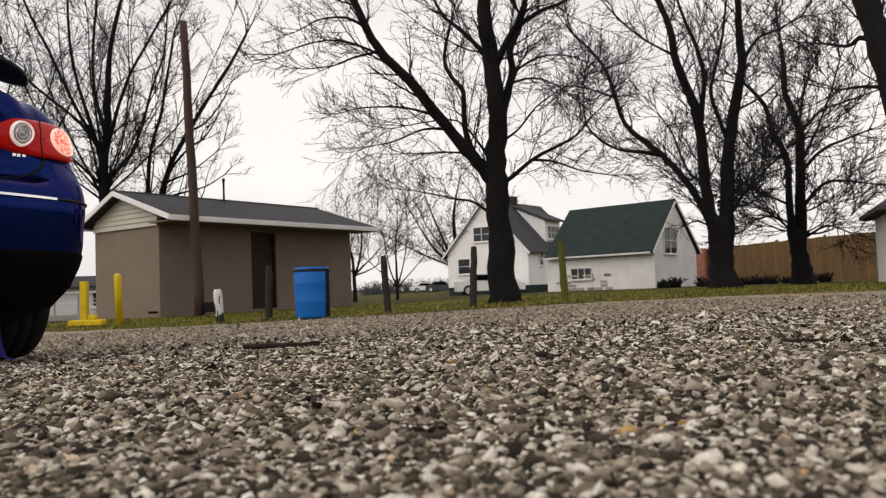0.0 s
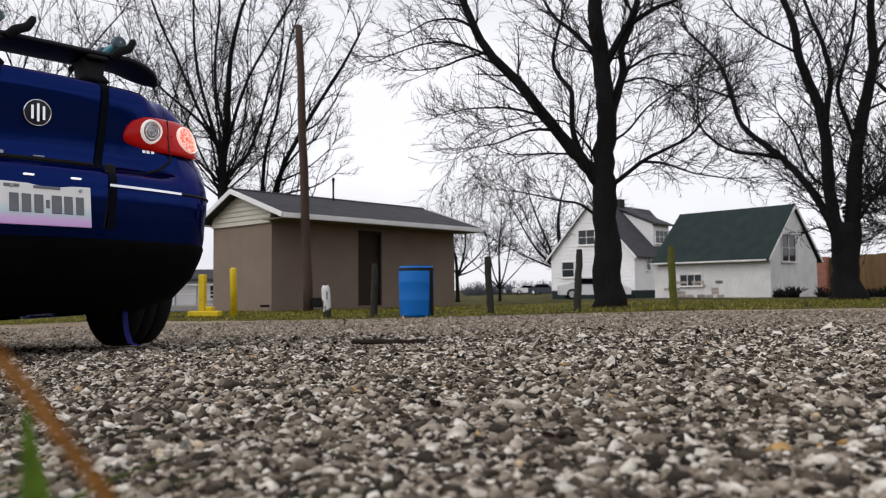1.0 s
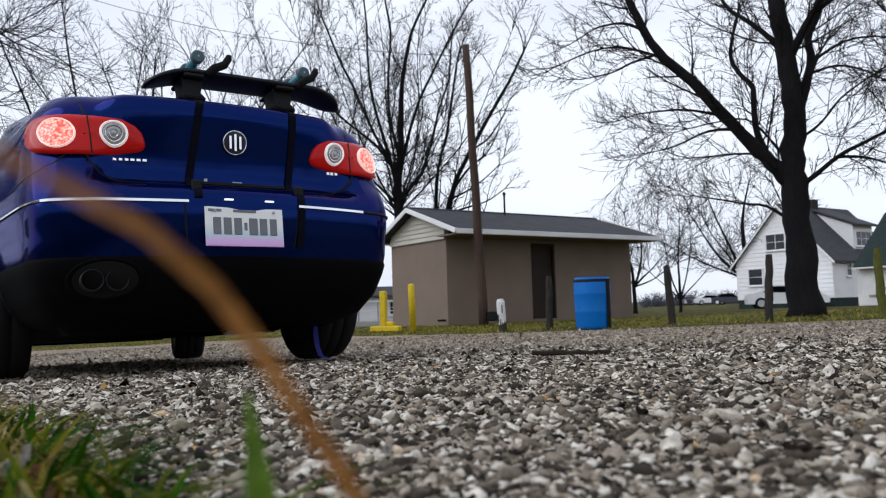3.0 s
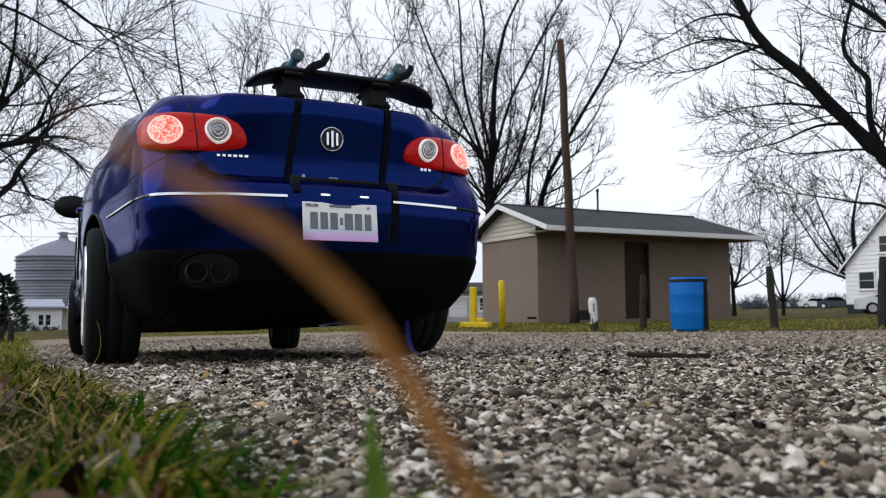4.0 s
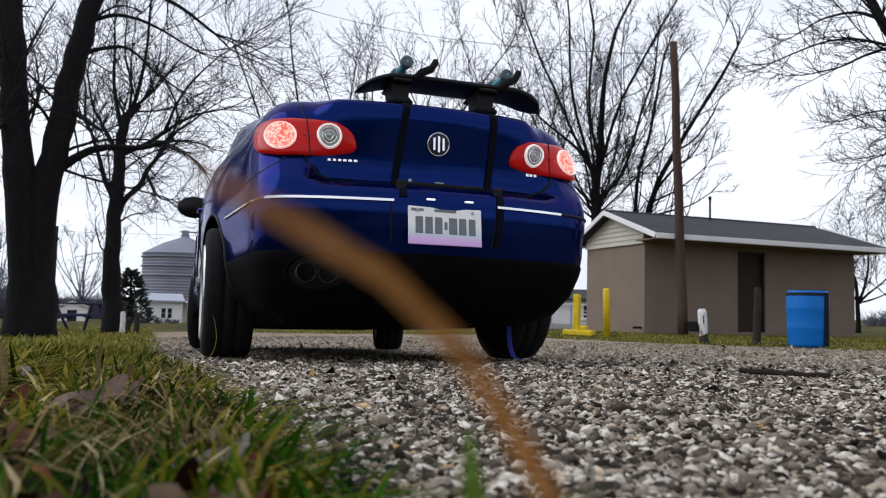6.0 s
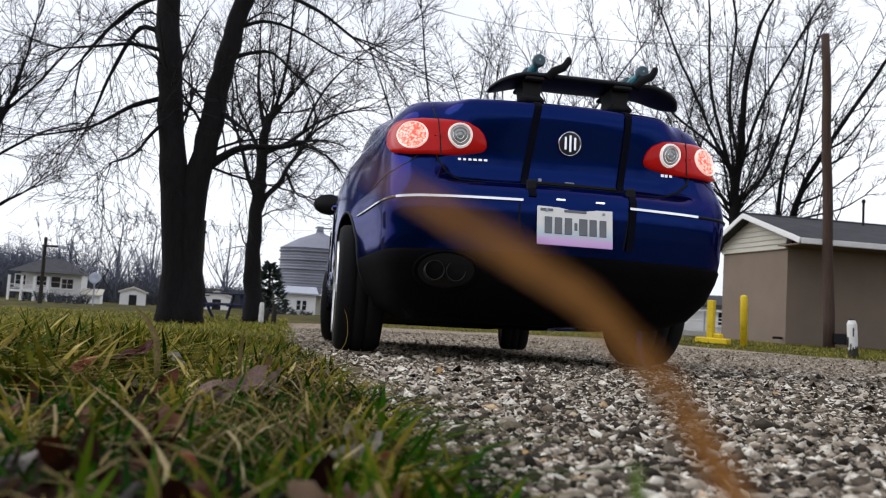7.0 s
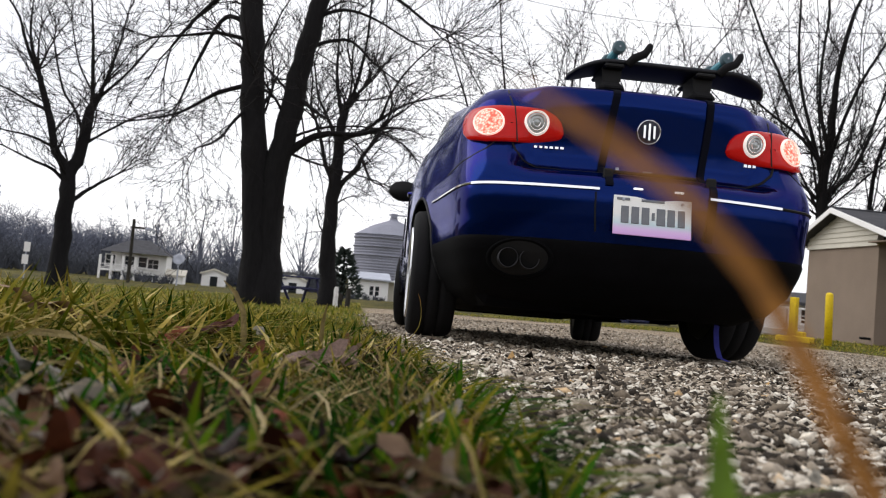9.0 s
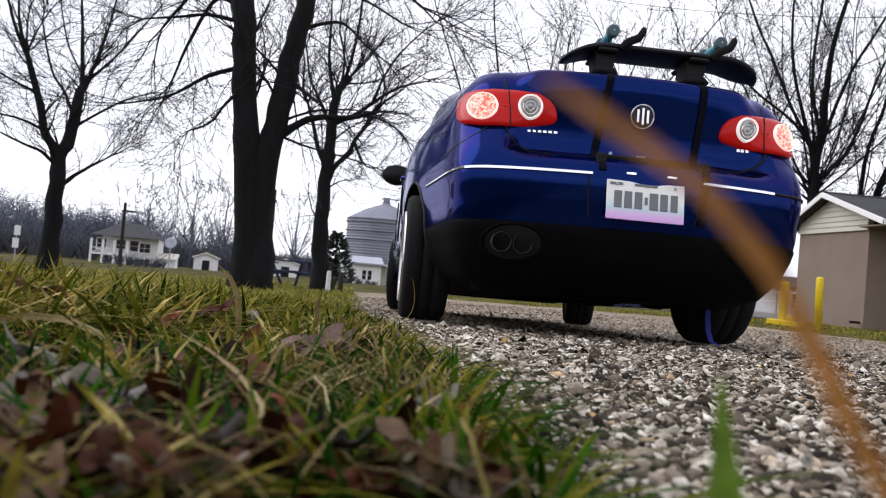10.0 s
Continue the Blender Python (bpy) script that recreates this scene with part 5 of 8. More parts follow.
limb(0.04, 0.018, 1.3, (0.61, 5.26), (1.3, 5.63), (1.84, 6.13), (2.08, 6.66))
limb(0.04, 0.018, -1.4, (-0.97, 6.97), (-1.75, 7.44), (-2.42, 8.02), (-3.08, 8.85))
limb(0.04, 0.018, 1.0, (-2.86, 6.15), (-3.44, 6.47), (-4.02, 6.79), (-4.75, 7.01))
fan(4, 2.5, 40, 88, 2.2, 0.035)
fan(2, 2.7, -80, -50, 1.6, 0.03)
end_tree()

set_tree(-25.48, 28.0, "bare tree with a dense round crown", 31, twig=0.0104, density=1.05, droop=0.0)
limb(0.38, 0.25, 0, (0.02, -0.15), (-0.03, 0.5), (-0.09, 1.1), (-0.13, 1.75), tip=0)
limb(0.26, 0.07, 0.2, (-0.06, -0.15), (-0.06, 0.35), (-0.01, 1.62), (0.07, 2.76), (0.13, 4.16), (0.13, 5.32), (-0.19, 6.4), (-0.22, 7.31), (-0.25, 8.23))
limb(0.17, 0.06, -0.9, (-0.15, -0.15), (-0.15, 0.74), (-0.25, 1.76), (-0.28, 2.92), (-0.27, 4.2), (-0.64, 5.02), (-0.83, 5.96), (-1.33, 6.69))
limb(0.07, 0.03, 0.8, (0.13, 3.78), (0.83, 4.47), (1.52, 4.77), (2.24, 5.05))
limb(0.07, 0.03, -0.9, (0.06, 2.51), (0.77, 3.27), (1.43, 3.27), (2.02, 3.09))
limb(0.06, 0.025, 0.7, (0.16, 5.06), (0.79, 5.74), (1.48, 6.0), (2.59, 6.34))
limb(0.05, 0.02, -0.8, (-0.12, 1.63), (-0.79, 2.29), (-1.45, 2.13))
limb(0.05, 0.02, 1.0, (0.03, 1.49), (0.8, 1.92), (1.4, 1.73))
limb(0.06, 0.025, 1.5, (0.14, 5.19), (0.31, 6.32), (0.6, 7.31), (0.92, 8.03))
limb(0.06, 0.025, 1.5, (-0.27, 4.2), (-0.91, 4.4), (-1.49, 4.86), (-1.82, 5.56))
limb(0.05, 0.02, -1.5, (0.13, 4.03), (0.7, 5.12), (1.16, 6.2), (1.43, 7.05))
limb(0.05, 0.02, -1.2, (-0.27, 2.66), (-0.87, 2.97), (-1.45, 3.28), (-1.8, 3.71))
fan(3, 2.0, 55, 92, 1.8, 0.04)
fan(3, 2.0, -92, -50, 1.9, 0.04)
end_tree()

set_tree(-34.9, 14.0, "leaning bare tree at the side of the lawn", 37, twig=0.0045, density=0.9, droop=0.0)
limb(0.27, 0.16, 0, (-0.6, -0.15), (-0.6, 1.69), (-0.77, 3.17), (-0.97, 4.14), (-1.13, 4.81), (-1.29, 5.36))
limb(0.06, 0.02, 0.5, (-0.94, 4.01), (-1.22, 4.16), (-1.42, 4.11), (-1.81, 4.28))
limb(0.04, 0.015, -0.5, (-0.77, 3.23), (-1.19, 3.28), (-1.5, 3.23))
limb(0.05, 0.02, 0.8, (-0.94, 3.95), (-0.74, 4.52), (-0.46, 4.94))
end_tree()

set_tree(24.0, 30.0, "tall vase-shaped bare tree behind the building", 41, twig=0.0074, density=0.80, droop=0.0)
limb(0.3, 0.04, 0.3, (0.19, -0.15), (0.19, 1.42), (0.18, 3.22), (0.15, 4.73), (0.12, 5.79), (0.25, 6.86), (0.3, 8.4), (0.41, 9.94), (0.8, 11.81), (1.5, 13.36))
limb(0.078, 0.032, -0.8, (0.11, 5.34), (-0.17, 6.49), (-0.8, 7.65), (-1.52, 9.37), (-2.12, 10.64), (-2.73, 12.24))
limb(0.078, 0.032, 0.9, (0.13, 5.64), (-0.32, 7.18), (-0.83, 9.2), (-0.99, 10.77), (-1.03, 12.5), (-1.18, 14.09))
limb(0.075, 0.030, -0.5, (0.16, 5.79), (0.51, 7.31), (1.0, 8.84), (1.6, 10.06), (2.4, 11.58), (3.1, 12.8))
limb(0.072, 0.030, 0.5, (0.2, 5.03), (1.02, 6.0), (1.49, 7.29), (1.84, 8.67), (2.29, 10.05), (2.46, 11.6))
limb(0.065, 0.04, 1.2, (0.25, 6.55), (-0.15, 8.41), (-0.17, 10.27), (-0.04, 12.15), (-0.25, 13.74))
limb(0.07, 0.03, -1.3, (0.12, 5.94), (-0.62, 7.03), (-1.83, 7.98), (-2.9, 8.94))
fan(13, 4.5, -46, 48, 8.5, 0.040)
end_tree()

set_tree(20.6, 31.0, "slender bare tree with spreading stems", 43, twig=0.0085, density=0.55, droop=0.0)
limb(0.15, 0.05, 0.3, (0.16, -0.15), (0.16, 2.31), (0.23, 3.86), (0.34, 4.79), (0.68, 5.87), (1.26, 7.02), (1.94, 8.18), (2.57, 9.25), (3.12, 10.18), (3.67, 11.26))
limb(0.09, 0.04, -0.5, (0.09, 2.62), (-0.19, 4.49), (-0.04, 6.36), (0.35, 7.76), (0.59, 9.18), (0.83, 10.6))
limb(0.06, 0.025, 0.8, (0.59, 5.56), (1.3, 6.46), (2.0, 7.05), (2.5, 7.95), tip=1.0)
limb(0.05, 0.02, -0.8, (0.3, 4.48), (1.1, 4.69), (1.9, 4.89), (2.6, 5.32), tip=0.9)
limb(0.05, 0.02, 0.8, (0.43, 5.09), (1.05, 5.39), (1.7, 5.83), (2.5, 6.56), tip=0.9)
limb(0.05, 0.02, -0.8, (1.31, 7.1), (2.0, 7.5), (2.6, 8.28), (2.9, 8.9), tip=1.0)
fan(6, 2.6, -12, 40, 6.2, 0.045, 1.2)
end_tree()

set_tree(76.6, 22.0, "bare tree with a forked trunk on the lawn", 71, twig=0.0058, density=1.0, droop=0.0)
limb(0.26, 0.1, 0.3, (0.02, -0.15), (0.02, 0.87), (0.0, 2.27), (0.01, 2.97), (0.21, 3.5), (0.28, 4.22), (0.34, 4.74), (0.49, 5.16))
limb(0.14, 0.06, -0.5, (0.0, 2.72), (-0.13, 3.1), (-0.4, 3.6), (-0.61, 4.41), (-0.84, 5.06), (-0.94, 5.41))
limb(0.05, 0.02, -0.8, (0.5, 5.08), (0.67, 5.73), (0.85, 6.49), (0.97, 7.35))
limb(0.06, 0.025, 0.8, (0.38, 4.83), (0.28, 5.95), (0.2, 6.96), (0.09, 7.85))
limb(0.05, 0.02, -0.6, (-0.89, 5.25), (-1.27, 6.01), (-1.46, 6.56), (-1.83, 7.05))
limb(0.05, 0.02, 0.8, (-0.85, 5.16), (-1.11, 5.85), (-1.25, 6.61), (-1.27, 7.3))
limb(0.045, 0.02, 1.0, (0.24, 4.06), (-0.01, 4.67), (-0.33, 5.16), (-0.55, 5.87), (-0.72, 6.63))
limb(0.07, 0.03, 0.5, (0.06, 2.17), (0.39, 2.52), (0.73, 2.82), (1.08, 3.09))
limb(0.04, 0.016, -1.0, (0.32, 3.84), (0.9, 4.29), (1.44, 4.64), (2.0, 4.85))
limb(0.05, 0.02, -0.6, (-0.05, 2.71), (-0.38, 3.01), (-0.79, 3.14), (-1.1, 3.24), (-1.5, 3.39))
limb(0.04, 0.016, 1.0, (-0.38, 3.56), (-0.95, 3.8), (-1.47, 3.9), (-1.99, 4.0))
limb(0.04, 0.016, -1.2, (0.53, 5.14), (1.03, 5.7), (1.54, 6.44), (1.96, 7.07))
limb(0.04, 0.016, 1.2, (-0.62, 4.46), (-1.22, 4.74), (-1.76, 5.02), (-2.35, 5.09))
limb(0.03, 0.014, 1.2, (0.44, 5.07), (-0.01, 5.89), (-0.24, 6.75), (-0.37, 7.53))
end_tree()

set_tree(63.8, 12.6, "massive twin-stemmed tree on the lawn", 73, twig=0.0042, density=1.0, droop=0.03)
limb(0.245, 0.16, 0.1, (0.0, -0.15), (-0.02, 0.87), (-0.12, 2.09), (-0.23, 3.01), (-0.34, 3.93), (-0.43, 4.86), (-0.48, 5.67), (-0.66, 6.45))
limb(0.25, 0.13, -0.1, (0.20, -0.15), (0.18, 0.9), (0.17, 2.13), (0.29, 2.96), (0.4, 3.74), (0.53, 4.52), (0.66, 5.18), (0.88, 5.94))
limb(0.075, 0.03, -0.6, (0.25, 2.46), (0.65, 2.76), (0.95, 2.87), (1.39, 2.89), (1.73, 2.99))
limb(0.045, 0.014, 0.4, (-0.31, 3.58), (-0.81, 3.39), (-1.09, 3.22), (-1.47, 2.98), (-2.07, 2.81))
limb(0.04, 0.014, -0.6, (-0.37, 4.27), (-0.9, 4.27), (-1.3, 4.11), (-1.8, 3.92))
limb(0.04, 0.014, 0.6, (0.48, 4.26), (0.85, 4.46), (1.22, 4.57), (1.63, 4.32), (2.07, 4.12))
limb(0.04, 0.014, -0.6, (0.59, 4.79), (0.99, 4.93), (1.45, 4.81), (2.07, 4.46))
limb(0.05, 0.02, 0.9, (-0.39, 4.49), (-0.77, 4.67), (-0.99, 4.51), (-1.28, 3.9), (-1.46, 3.44))
limb(0.04, 0.015, -1.0, (0.36, 3.48), (0.8, 3.1), (0.87, 2.98))
limb(0.035, 0.014, 1.2, (-0.24, 3.07), (-0.04, 3.48), (0.04, 3.87), (0.21, 4.02))
limb(0.05, 0.02, 0.8, (-0.44, 5.23), (-0.92, 5.02), (-1.35, 4.63), (-1.71, 4.19))
limb(0.05, 0.02, -0.8, (0.69, 5.38), (1.19, 5.41), (1.81, 5.13), (2.31, 4.7))
limb(0.035, 0.012, -1.0, (-0.27, 3.26), (-0.52, 2.91), (-0.72, 2.51), (-0.99, 2.29))
end_tree()

set_tree(59.3, 19.5, "bare tree with knotted lower limbs on the lawn", 79, twig=0.0055, density=0.98, droop=0.0)
limb(0.25, 0.09, 0.2, (0.33, -0.15), (0.33, 0.34), (0.25, 1.4), (0.22, 2.46), (0.24, 3.2), (0.27, 3.54), (0.26, 4.13), (0.28, 4.73), (0.38, 5.18), (0.61, 5.54))
limb(0.06, 0.02, 0.8, (0.32, 4.73), (0.07, 5.78), (0.02, 6.77), (-0.02, 7.65))
limb(0.05, 0.02, -0.8, (0.46, 5.32), (0.66, 6.26), (0.72, 7.07), (0.73, 7.97))
limb(0.07, 0.02, -0.5, (0.25, 4.25), (0.83, 4.55), (1.33, 4.96), (1.89, 5.34), (2.52, 5.54))
limb(0.07, 0.035, 0.3, (0.2, 3.15), (-0.03, 3.61), (-0.19, 4.17), (-0.38, 4.74))
limb(0.06, 0.02, 0.6, (0.23, 4.23), (-0.01, 4.69), (-0.22, 5.1), (-0.4, 5.47), (-0.56, 6.29))
limb(0.075, 0.05, -0.3, (0.31, 2.96), (0.48, 3.23), (0.72, 3.5), (0.9, 3.9))
limb(0.04, 0.016, -0.9, (0.86, 3.79), (1.11, 3.25), (1.33, 3.08))
limb(0.04, 0.016, 0.9, (0.4, 5.22), (0.44, 6.03), (0.25, 6.9), (0.26, 7.8))
limb(0.04, 0.016, -1.1, (1.24, 4.9), (1.47, 5.58), (1.81, 6.12), (2.27, 6.59))
limb(0.04, 0.016, 1.1, (0.83, 4.55), (1.47, 4.58), (2.09, 4.36), (2.53, 3.92))
limb(0.035, 0.014, 1.0, (-0.3, 4.55), (-0.54, 5.21), (-0.58, 5.99), (-0.8, 6.74))
end_tree()

for az, d, seed in ((41.5, 38.0, 47), (33.5, 42.0, 53)):
    set_tree(az, d, "tall bare tree standing beyond the car", seed, twig=0.0105, density=0.42, droop=0.0)
    limb(0.28, 0.05, 0.4, (0.0, -0.15), (0.05, 1.2), (0.0, 2.6), (0.1, 5.0), (-0.1, 8.5), (0.1, 12.5))
    fan(10, 3.4, -44, 46, 11.0, 0.11, 2.7)
    end_tree()
plain_tree(-1.0, 63.0, 2.6, 0.3, [(4, -4, 7.0, 0.16), (-48, 0, 6.6, 0.13), (-20, 6, 7.0, 0.15), (36, 4, 6.2, 0.13), (60, 0, 5.0, 0.11), (-66, 0, 5.4, 0.10), (-30, -30, 5.4, 0.10), (24, 30, 5.4, 0.10)],
           "spreading bare tree behind the white house", 59, 0.0130, 0.8)
plain_tree(3.35, 39.0, 0.7, 0.09, [(0, 3, 4.2, 0.05), (-20, 0, 3.8, 0.045), (18, 0, 3.8, 0.045), (42, 0, 2.7, 0.04), (-42, 5, 2.3, 0.04)],
           "bare sapling with a fan of thin stems", 61, 0.0080, 0.9)
plain_tree(6.5, 40.0, 1.6, 0.13, [(-8, 0, 3.0, 0.07), (18, 0, 3.2, 0.07), (45, 5, 2.7, 0.06), (72, 0, 2.2, 0.05), (-34, 5, 2.6, 0.05)],
           "small bare tree beside the building", 67, 0.0080, 0.9)

# Haze-tinted twig colour stands in for bark on these far trees.
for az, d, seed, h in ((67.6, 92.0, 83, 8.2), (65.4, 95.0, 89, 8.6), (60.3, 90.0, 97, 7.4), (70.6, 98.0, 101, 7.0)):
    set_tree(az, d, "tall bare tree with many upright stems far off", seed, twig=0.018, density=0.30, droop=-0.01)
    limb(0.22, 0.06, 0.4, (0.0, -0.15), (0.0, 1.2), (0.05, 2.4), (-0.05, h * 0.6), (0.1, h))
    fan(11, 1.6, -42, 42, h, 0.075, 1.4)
    end_tree(M_HAZETWIG, M_HAZETWIG)


def far_woods():
    """Bare woods far off: stems and a mass of crossing twigs, in the haze-tinted colour."""
    rng = random.Random(90)
    # bearings, distance, clumps, least and greatest height, twigs on a stem
    # Last group is unseen: added behind the camera to darken the car's reflections.
    groups = ((71.0, 85, 104, 320, 7.5, 11.5, 17), (59, 71, 104, 60, 4.5, 7.0, 8), (62.5, 70.5, 92, 70, 7.5, 10.5, 9), (10, 59, 150, 90, 4.5, 8.0, 7), (-40, 10, 170, 100, 2.5, 5.0, 6), (85, 320, 70, 170, 6.0, 11.0, 9))
    for a0, a1, d, count, h0, h1, twigs in groups:
        g = Geo()
        for k in range(count):
            az = rng.uniform(a0, a1)
            x, y = polar(az, d * rng.uniform(0.92, 1.3))
            p = Vector((x, y, ground_z(x, y) - 0.3))
            h = rng.uniform(h0, h1) * (0.86 + 0.45 * noise.noise((az * 0.55, d, 0.0)))
            for s in range(4):
                dv = Vector((rng.uniform(-0.34, 0.34), rng.uniform(-0.34, 0.34), 1)).normalized()
                q = p + dv * h * rng.uniform(0.45, 0.8)
                mid = p.lerp(q, 0.5) + Vector((rng.uniform(-0.4, 0.4), rng.uniform(-0.4, 0.4), 0))
                g.tube([p, mid, q], [0.07, 0.045, 0.015], 3, False)
                for t in range(twigs):
                    # twigs fill a rounded crown
                    b = mid.lerp(q, rng.uniform(-0.3, 1.0))
                    v = Vector((rng.gauss(0, 1), rng.gauss(0, 1), rng.gauss(0.5, 0.7))).normalized()
                    g.tube([b, b + v * h * rng.uniform(0.06, 0.2)], [0.028, 0.012], 3, False)
        ob = make("far_woods", g, M_HAZETWIG)
        tagged(ob, "bare woods along the horizon, coloured pale for haze", "woods", kind="stuff")


far_woods()


def brush(az0, az1, d, count, h, label, seed, mat):
    """Low dense scrub: short crossing stems."""
    rng = random.Random(seed)
    g = Geo()
    for k in range(count):
        x, y = polar(rng.uniform(az0, az1), d * rng.uniform(0.96, 1.08))
        p = Vector((x, y, ground_z(x, y) - 0.1))
        hh = h * rng.uniform(0.5, 1.0)
        for s in range(5):
            q = p + Vector((rng.uniform(-0.5, 0.5) * hh, rng.uniform(-0.5, 0.5) * hh, hh * rng.uniform(0.5, 1)))
            g.tube([p, p.lerp(q, 0.5) + Vector((0, 0, 0.1 * hh)), q], [0.035 + 0.008 * hh, 0.03, 0.01], 3, False)
            for t in range(3):
                b = p.lerp(q, rng.uniform(0.3, 0.9))
                e = b + Vector((rng.uniform(-1, 1), rng.uniform(-1, 1), rng.uniform(0.1, 1))) * 0.32 * hh
                g.tube([b, e], [0.02, 0.008], 3, False)
    ob = make("scrub", g, mat)
    return tagged(ob, label, "scrub", kind="stuff")


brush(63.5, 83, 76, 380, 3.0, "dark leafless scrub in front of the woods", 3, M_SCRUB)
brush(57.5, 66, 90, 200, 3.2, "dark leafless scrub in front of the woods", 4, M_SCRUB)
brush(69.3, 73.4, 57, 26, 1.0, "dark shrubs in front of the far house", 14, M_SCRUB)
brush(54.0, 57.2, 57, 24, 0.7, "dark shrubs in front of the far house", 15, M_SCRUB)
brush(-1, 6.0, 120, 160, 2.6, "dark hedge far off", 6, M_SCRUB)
brush(-17.4, -15.9, 33.5, 30, 0.65, "heap of dead brush beside the garage", 7, M_BARK)
brush(-27.0, -18.6, 34, 90, 0.6, "heap of dead brush below the trees", 9, M_BARK)


def evergreen(az, d, h, r):
    """A narrow dark conifer of many drooping sprays."""
    x, y = polar(az, d)
    root = thing("conifer", Matrix.Translation((x, y, ground_z(x, y))), "dark narrow conifer by the lawn", "tree")
    part("trunk", Geo().tube([(0, 0, -0.1), (0, 0, h)], [0.14, 0.02], 8), M_BARK, root)
    rng = random.Random(12)
    g = Geo()
    for k in range(700):
        s = rng.random() ** 0.8
        a = rng.uniform(0, 2 * math.pi)
        rad = r * (1 - s) ** 0.8 * rng.uniform(0.45, 1.05) + 0.05
        c = Vector((rad * math.cos(a), rad * math.sin(a), 0.15 + s * (h - 0.1)))
        t = Vector((math.cos(a), math.sin(a), rng.uniform(-0.2, 0.9))) * 0.28
        u = Vector((-math.sin(a), math.cos(a), 0)) * 0.08
        g.add([c - u, c + t, c + u, c + t * 0.4 + Vector((0, 0, 0.07))], [(0, 1, 3), (1, 2, 3), (0, 3, 2)])
    part("crown", g, M_FARLEAF, root, "dark evergreen sprays")
    return root


evergreen(57.3, 40, 2.6, 1.1)


# ---- lawn furniture and poles to the left of the car ----
def picnic_table():
    root = thing("picnic_table", facing(61.0, 22.0, turn=24), "dark blue picnic table on the lawn", "picnic table")
    for k in range(5):
        part("top_board", Geo().box((0, -0.3 + 0.15 * k, 0.74), (1.8, 0.135, 0.04), 0.006), M_NAVY, root)
    for y in (-0.68, 0.68):
        part("bench_board", Geo().box((0, y, 0.44), (1.8, 0.26, 0.04), 0.006), M_NAVY, root)
    for x in (-0.65, 0.65):
        for s in (-1, 1):
            part("leg", Geo().box((x, s * 0.42, 0.36), (0.05, 0.09, 0.80), 0.006, Matrix.Rotation(radians(s * 28), 4, "X")), M_NAVY, root)
        part("crossbeam", Geo().box((x + 0.05, 0, 0.40), (0.045, 1.5, 0.09), 0.006), M_NAVY, root)
    return root


picnic_table()
table_b = bpy.data.objects["picnic_table"]
copy_thing(table_b, facing(62.75, 27.0, turn=70))
for az, d, h, mat in ((57.7, 19.0, 0.50, M_OLDWHITE), (57.35, 19.2, 0.34, M_STAKE), (56.8, 18.6, 0.48, M_STAKE)):
    x, y = polar(az, d)
    post("low_post", mat, x, y, h, 0.06, 0, "pale short post on the lawn" if mat is M_OLDWHITE else "dark short post on the lawn", "post", "short posts on the lawn")


def street_pole(az, d, top_el, arm):
    x, y = polar(az, d)
    z0 = ground_z(x, y)
    h = math.tan(radians(top_el)) * d - z0
    root = thing("street_pole", Matrix.Translation((x, y, z0)) @ Matrix.Rotation(radians(az), 4, "Z"), "dark wooden street pole far off", "pole", "street poles")
    part("shaft", Geo().tube([(0, 0, -0.2), (0, 0, h)], [0.12, 0.085], 10), M_STAKE, root)
    part("arm", Geo().box((arm / 2, -0.1, h * 0.87), (abs(arm) + 0.3, 0.12, 0.12), 0.02), M_STAKE, root)
    part("lamp_head", Geo().box((arm, -0.1, h * 0.86), (0.5, 0.2, 0.14), 0.04), M_STEEL, root)
    return Vector((x, y, z0 + h * 0.95))


P1 = street_pole(72.2, 50, 2.7, 0.9)
P2 = street_pole(62.15, 42, 4.8, -0.7)
service_wire(P1, P2, 0.5, "thin wire between the street poles")
service_wire(P2, (-20.0, 60.0, 7.0), 0.6, "thin wire running on from the street pole")


def road_sign():
    root = thing("road_sign", facing(78.6, 40.0), "two small white panels on one post far off", "sign")
    part("sign_post", Geo().tube([(0.02, 0, -0.2), (0.0, 0, 1.7)], 0.03, 8), M_STEEL, root)
    for x, z in ((0.0, 0.86), (0.03, 1.44)):
        part("panel", Geo().box((x, -0.04, z), (0.26, 0.02, 0.44), 0.004), M_WHITE, root)
    return root


road_sign()


def dish():
    root = thing("satellite_dish", facing(69.0, 52.0) @ Matrix.Translation((0, 0, 0.42)), "large pale round satellite dish on a stand", "dish")
    part("reflector", Geo().lathe([(0.0, 0.0), (0.17, 0.02), (0.35, 0.08), (0.37, 0.09), (0.35, 0.11), (0.17, 0.05), (0.0, 0.03)], 28, (0, 0, 1.25), Matrix.Rotation(radians(75), 4, "X"), close=False), M_STEEL, root, smooth=True)
    part("stand", Geo().tube([(0, 0.1, -0.6), (0, 0.1, 1.2)], 0.05, 8), M_STEEL, root)
    return root


dish()


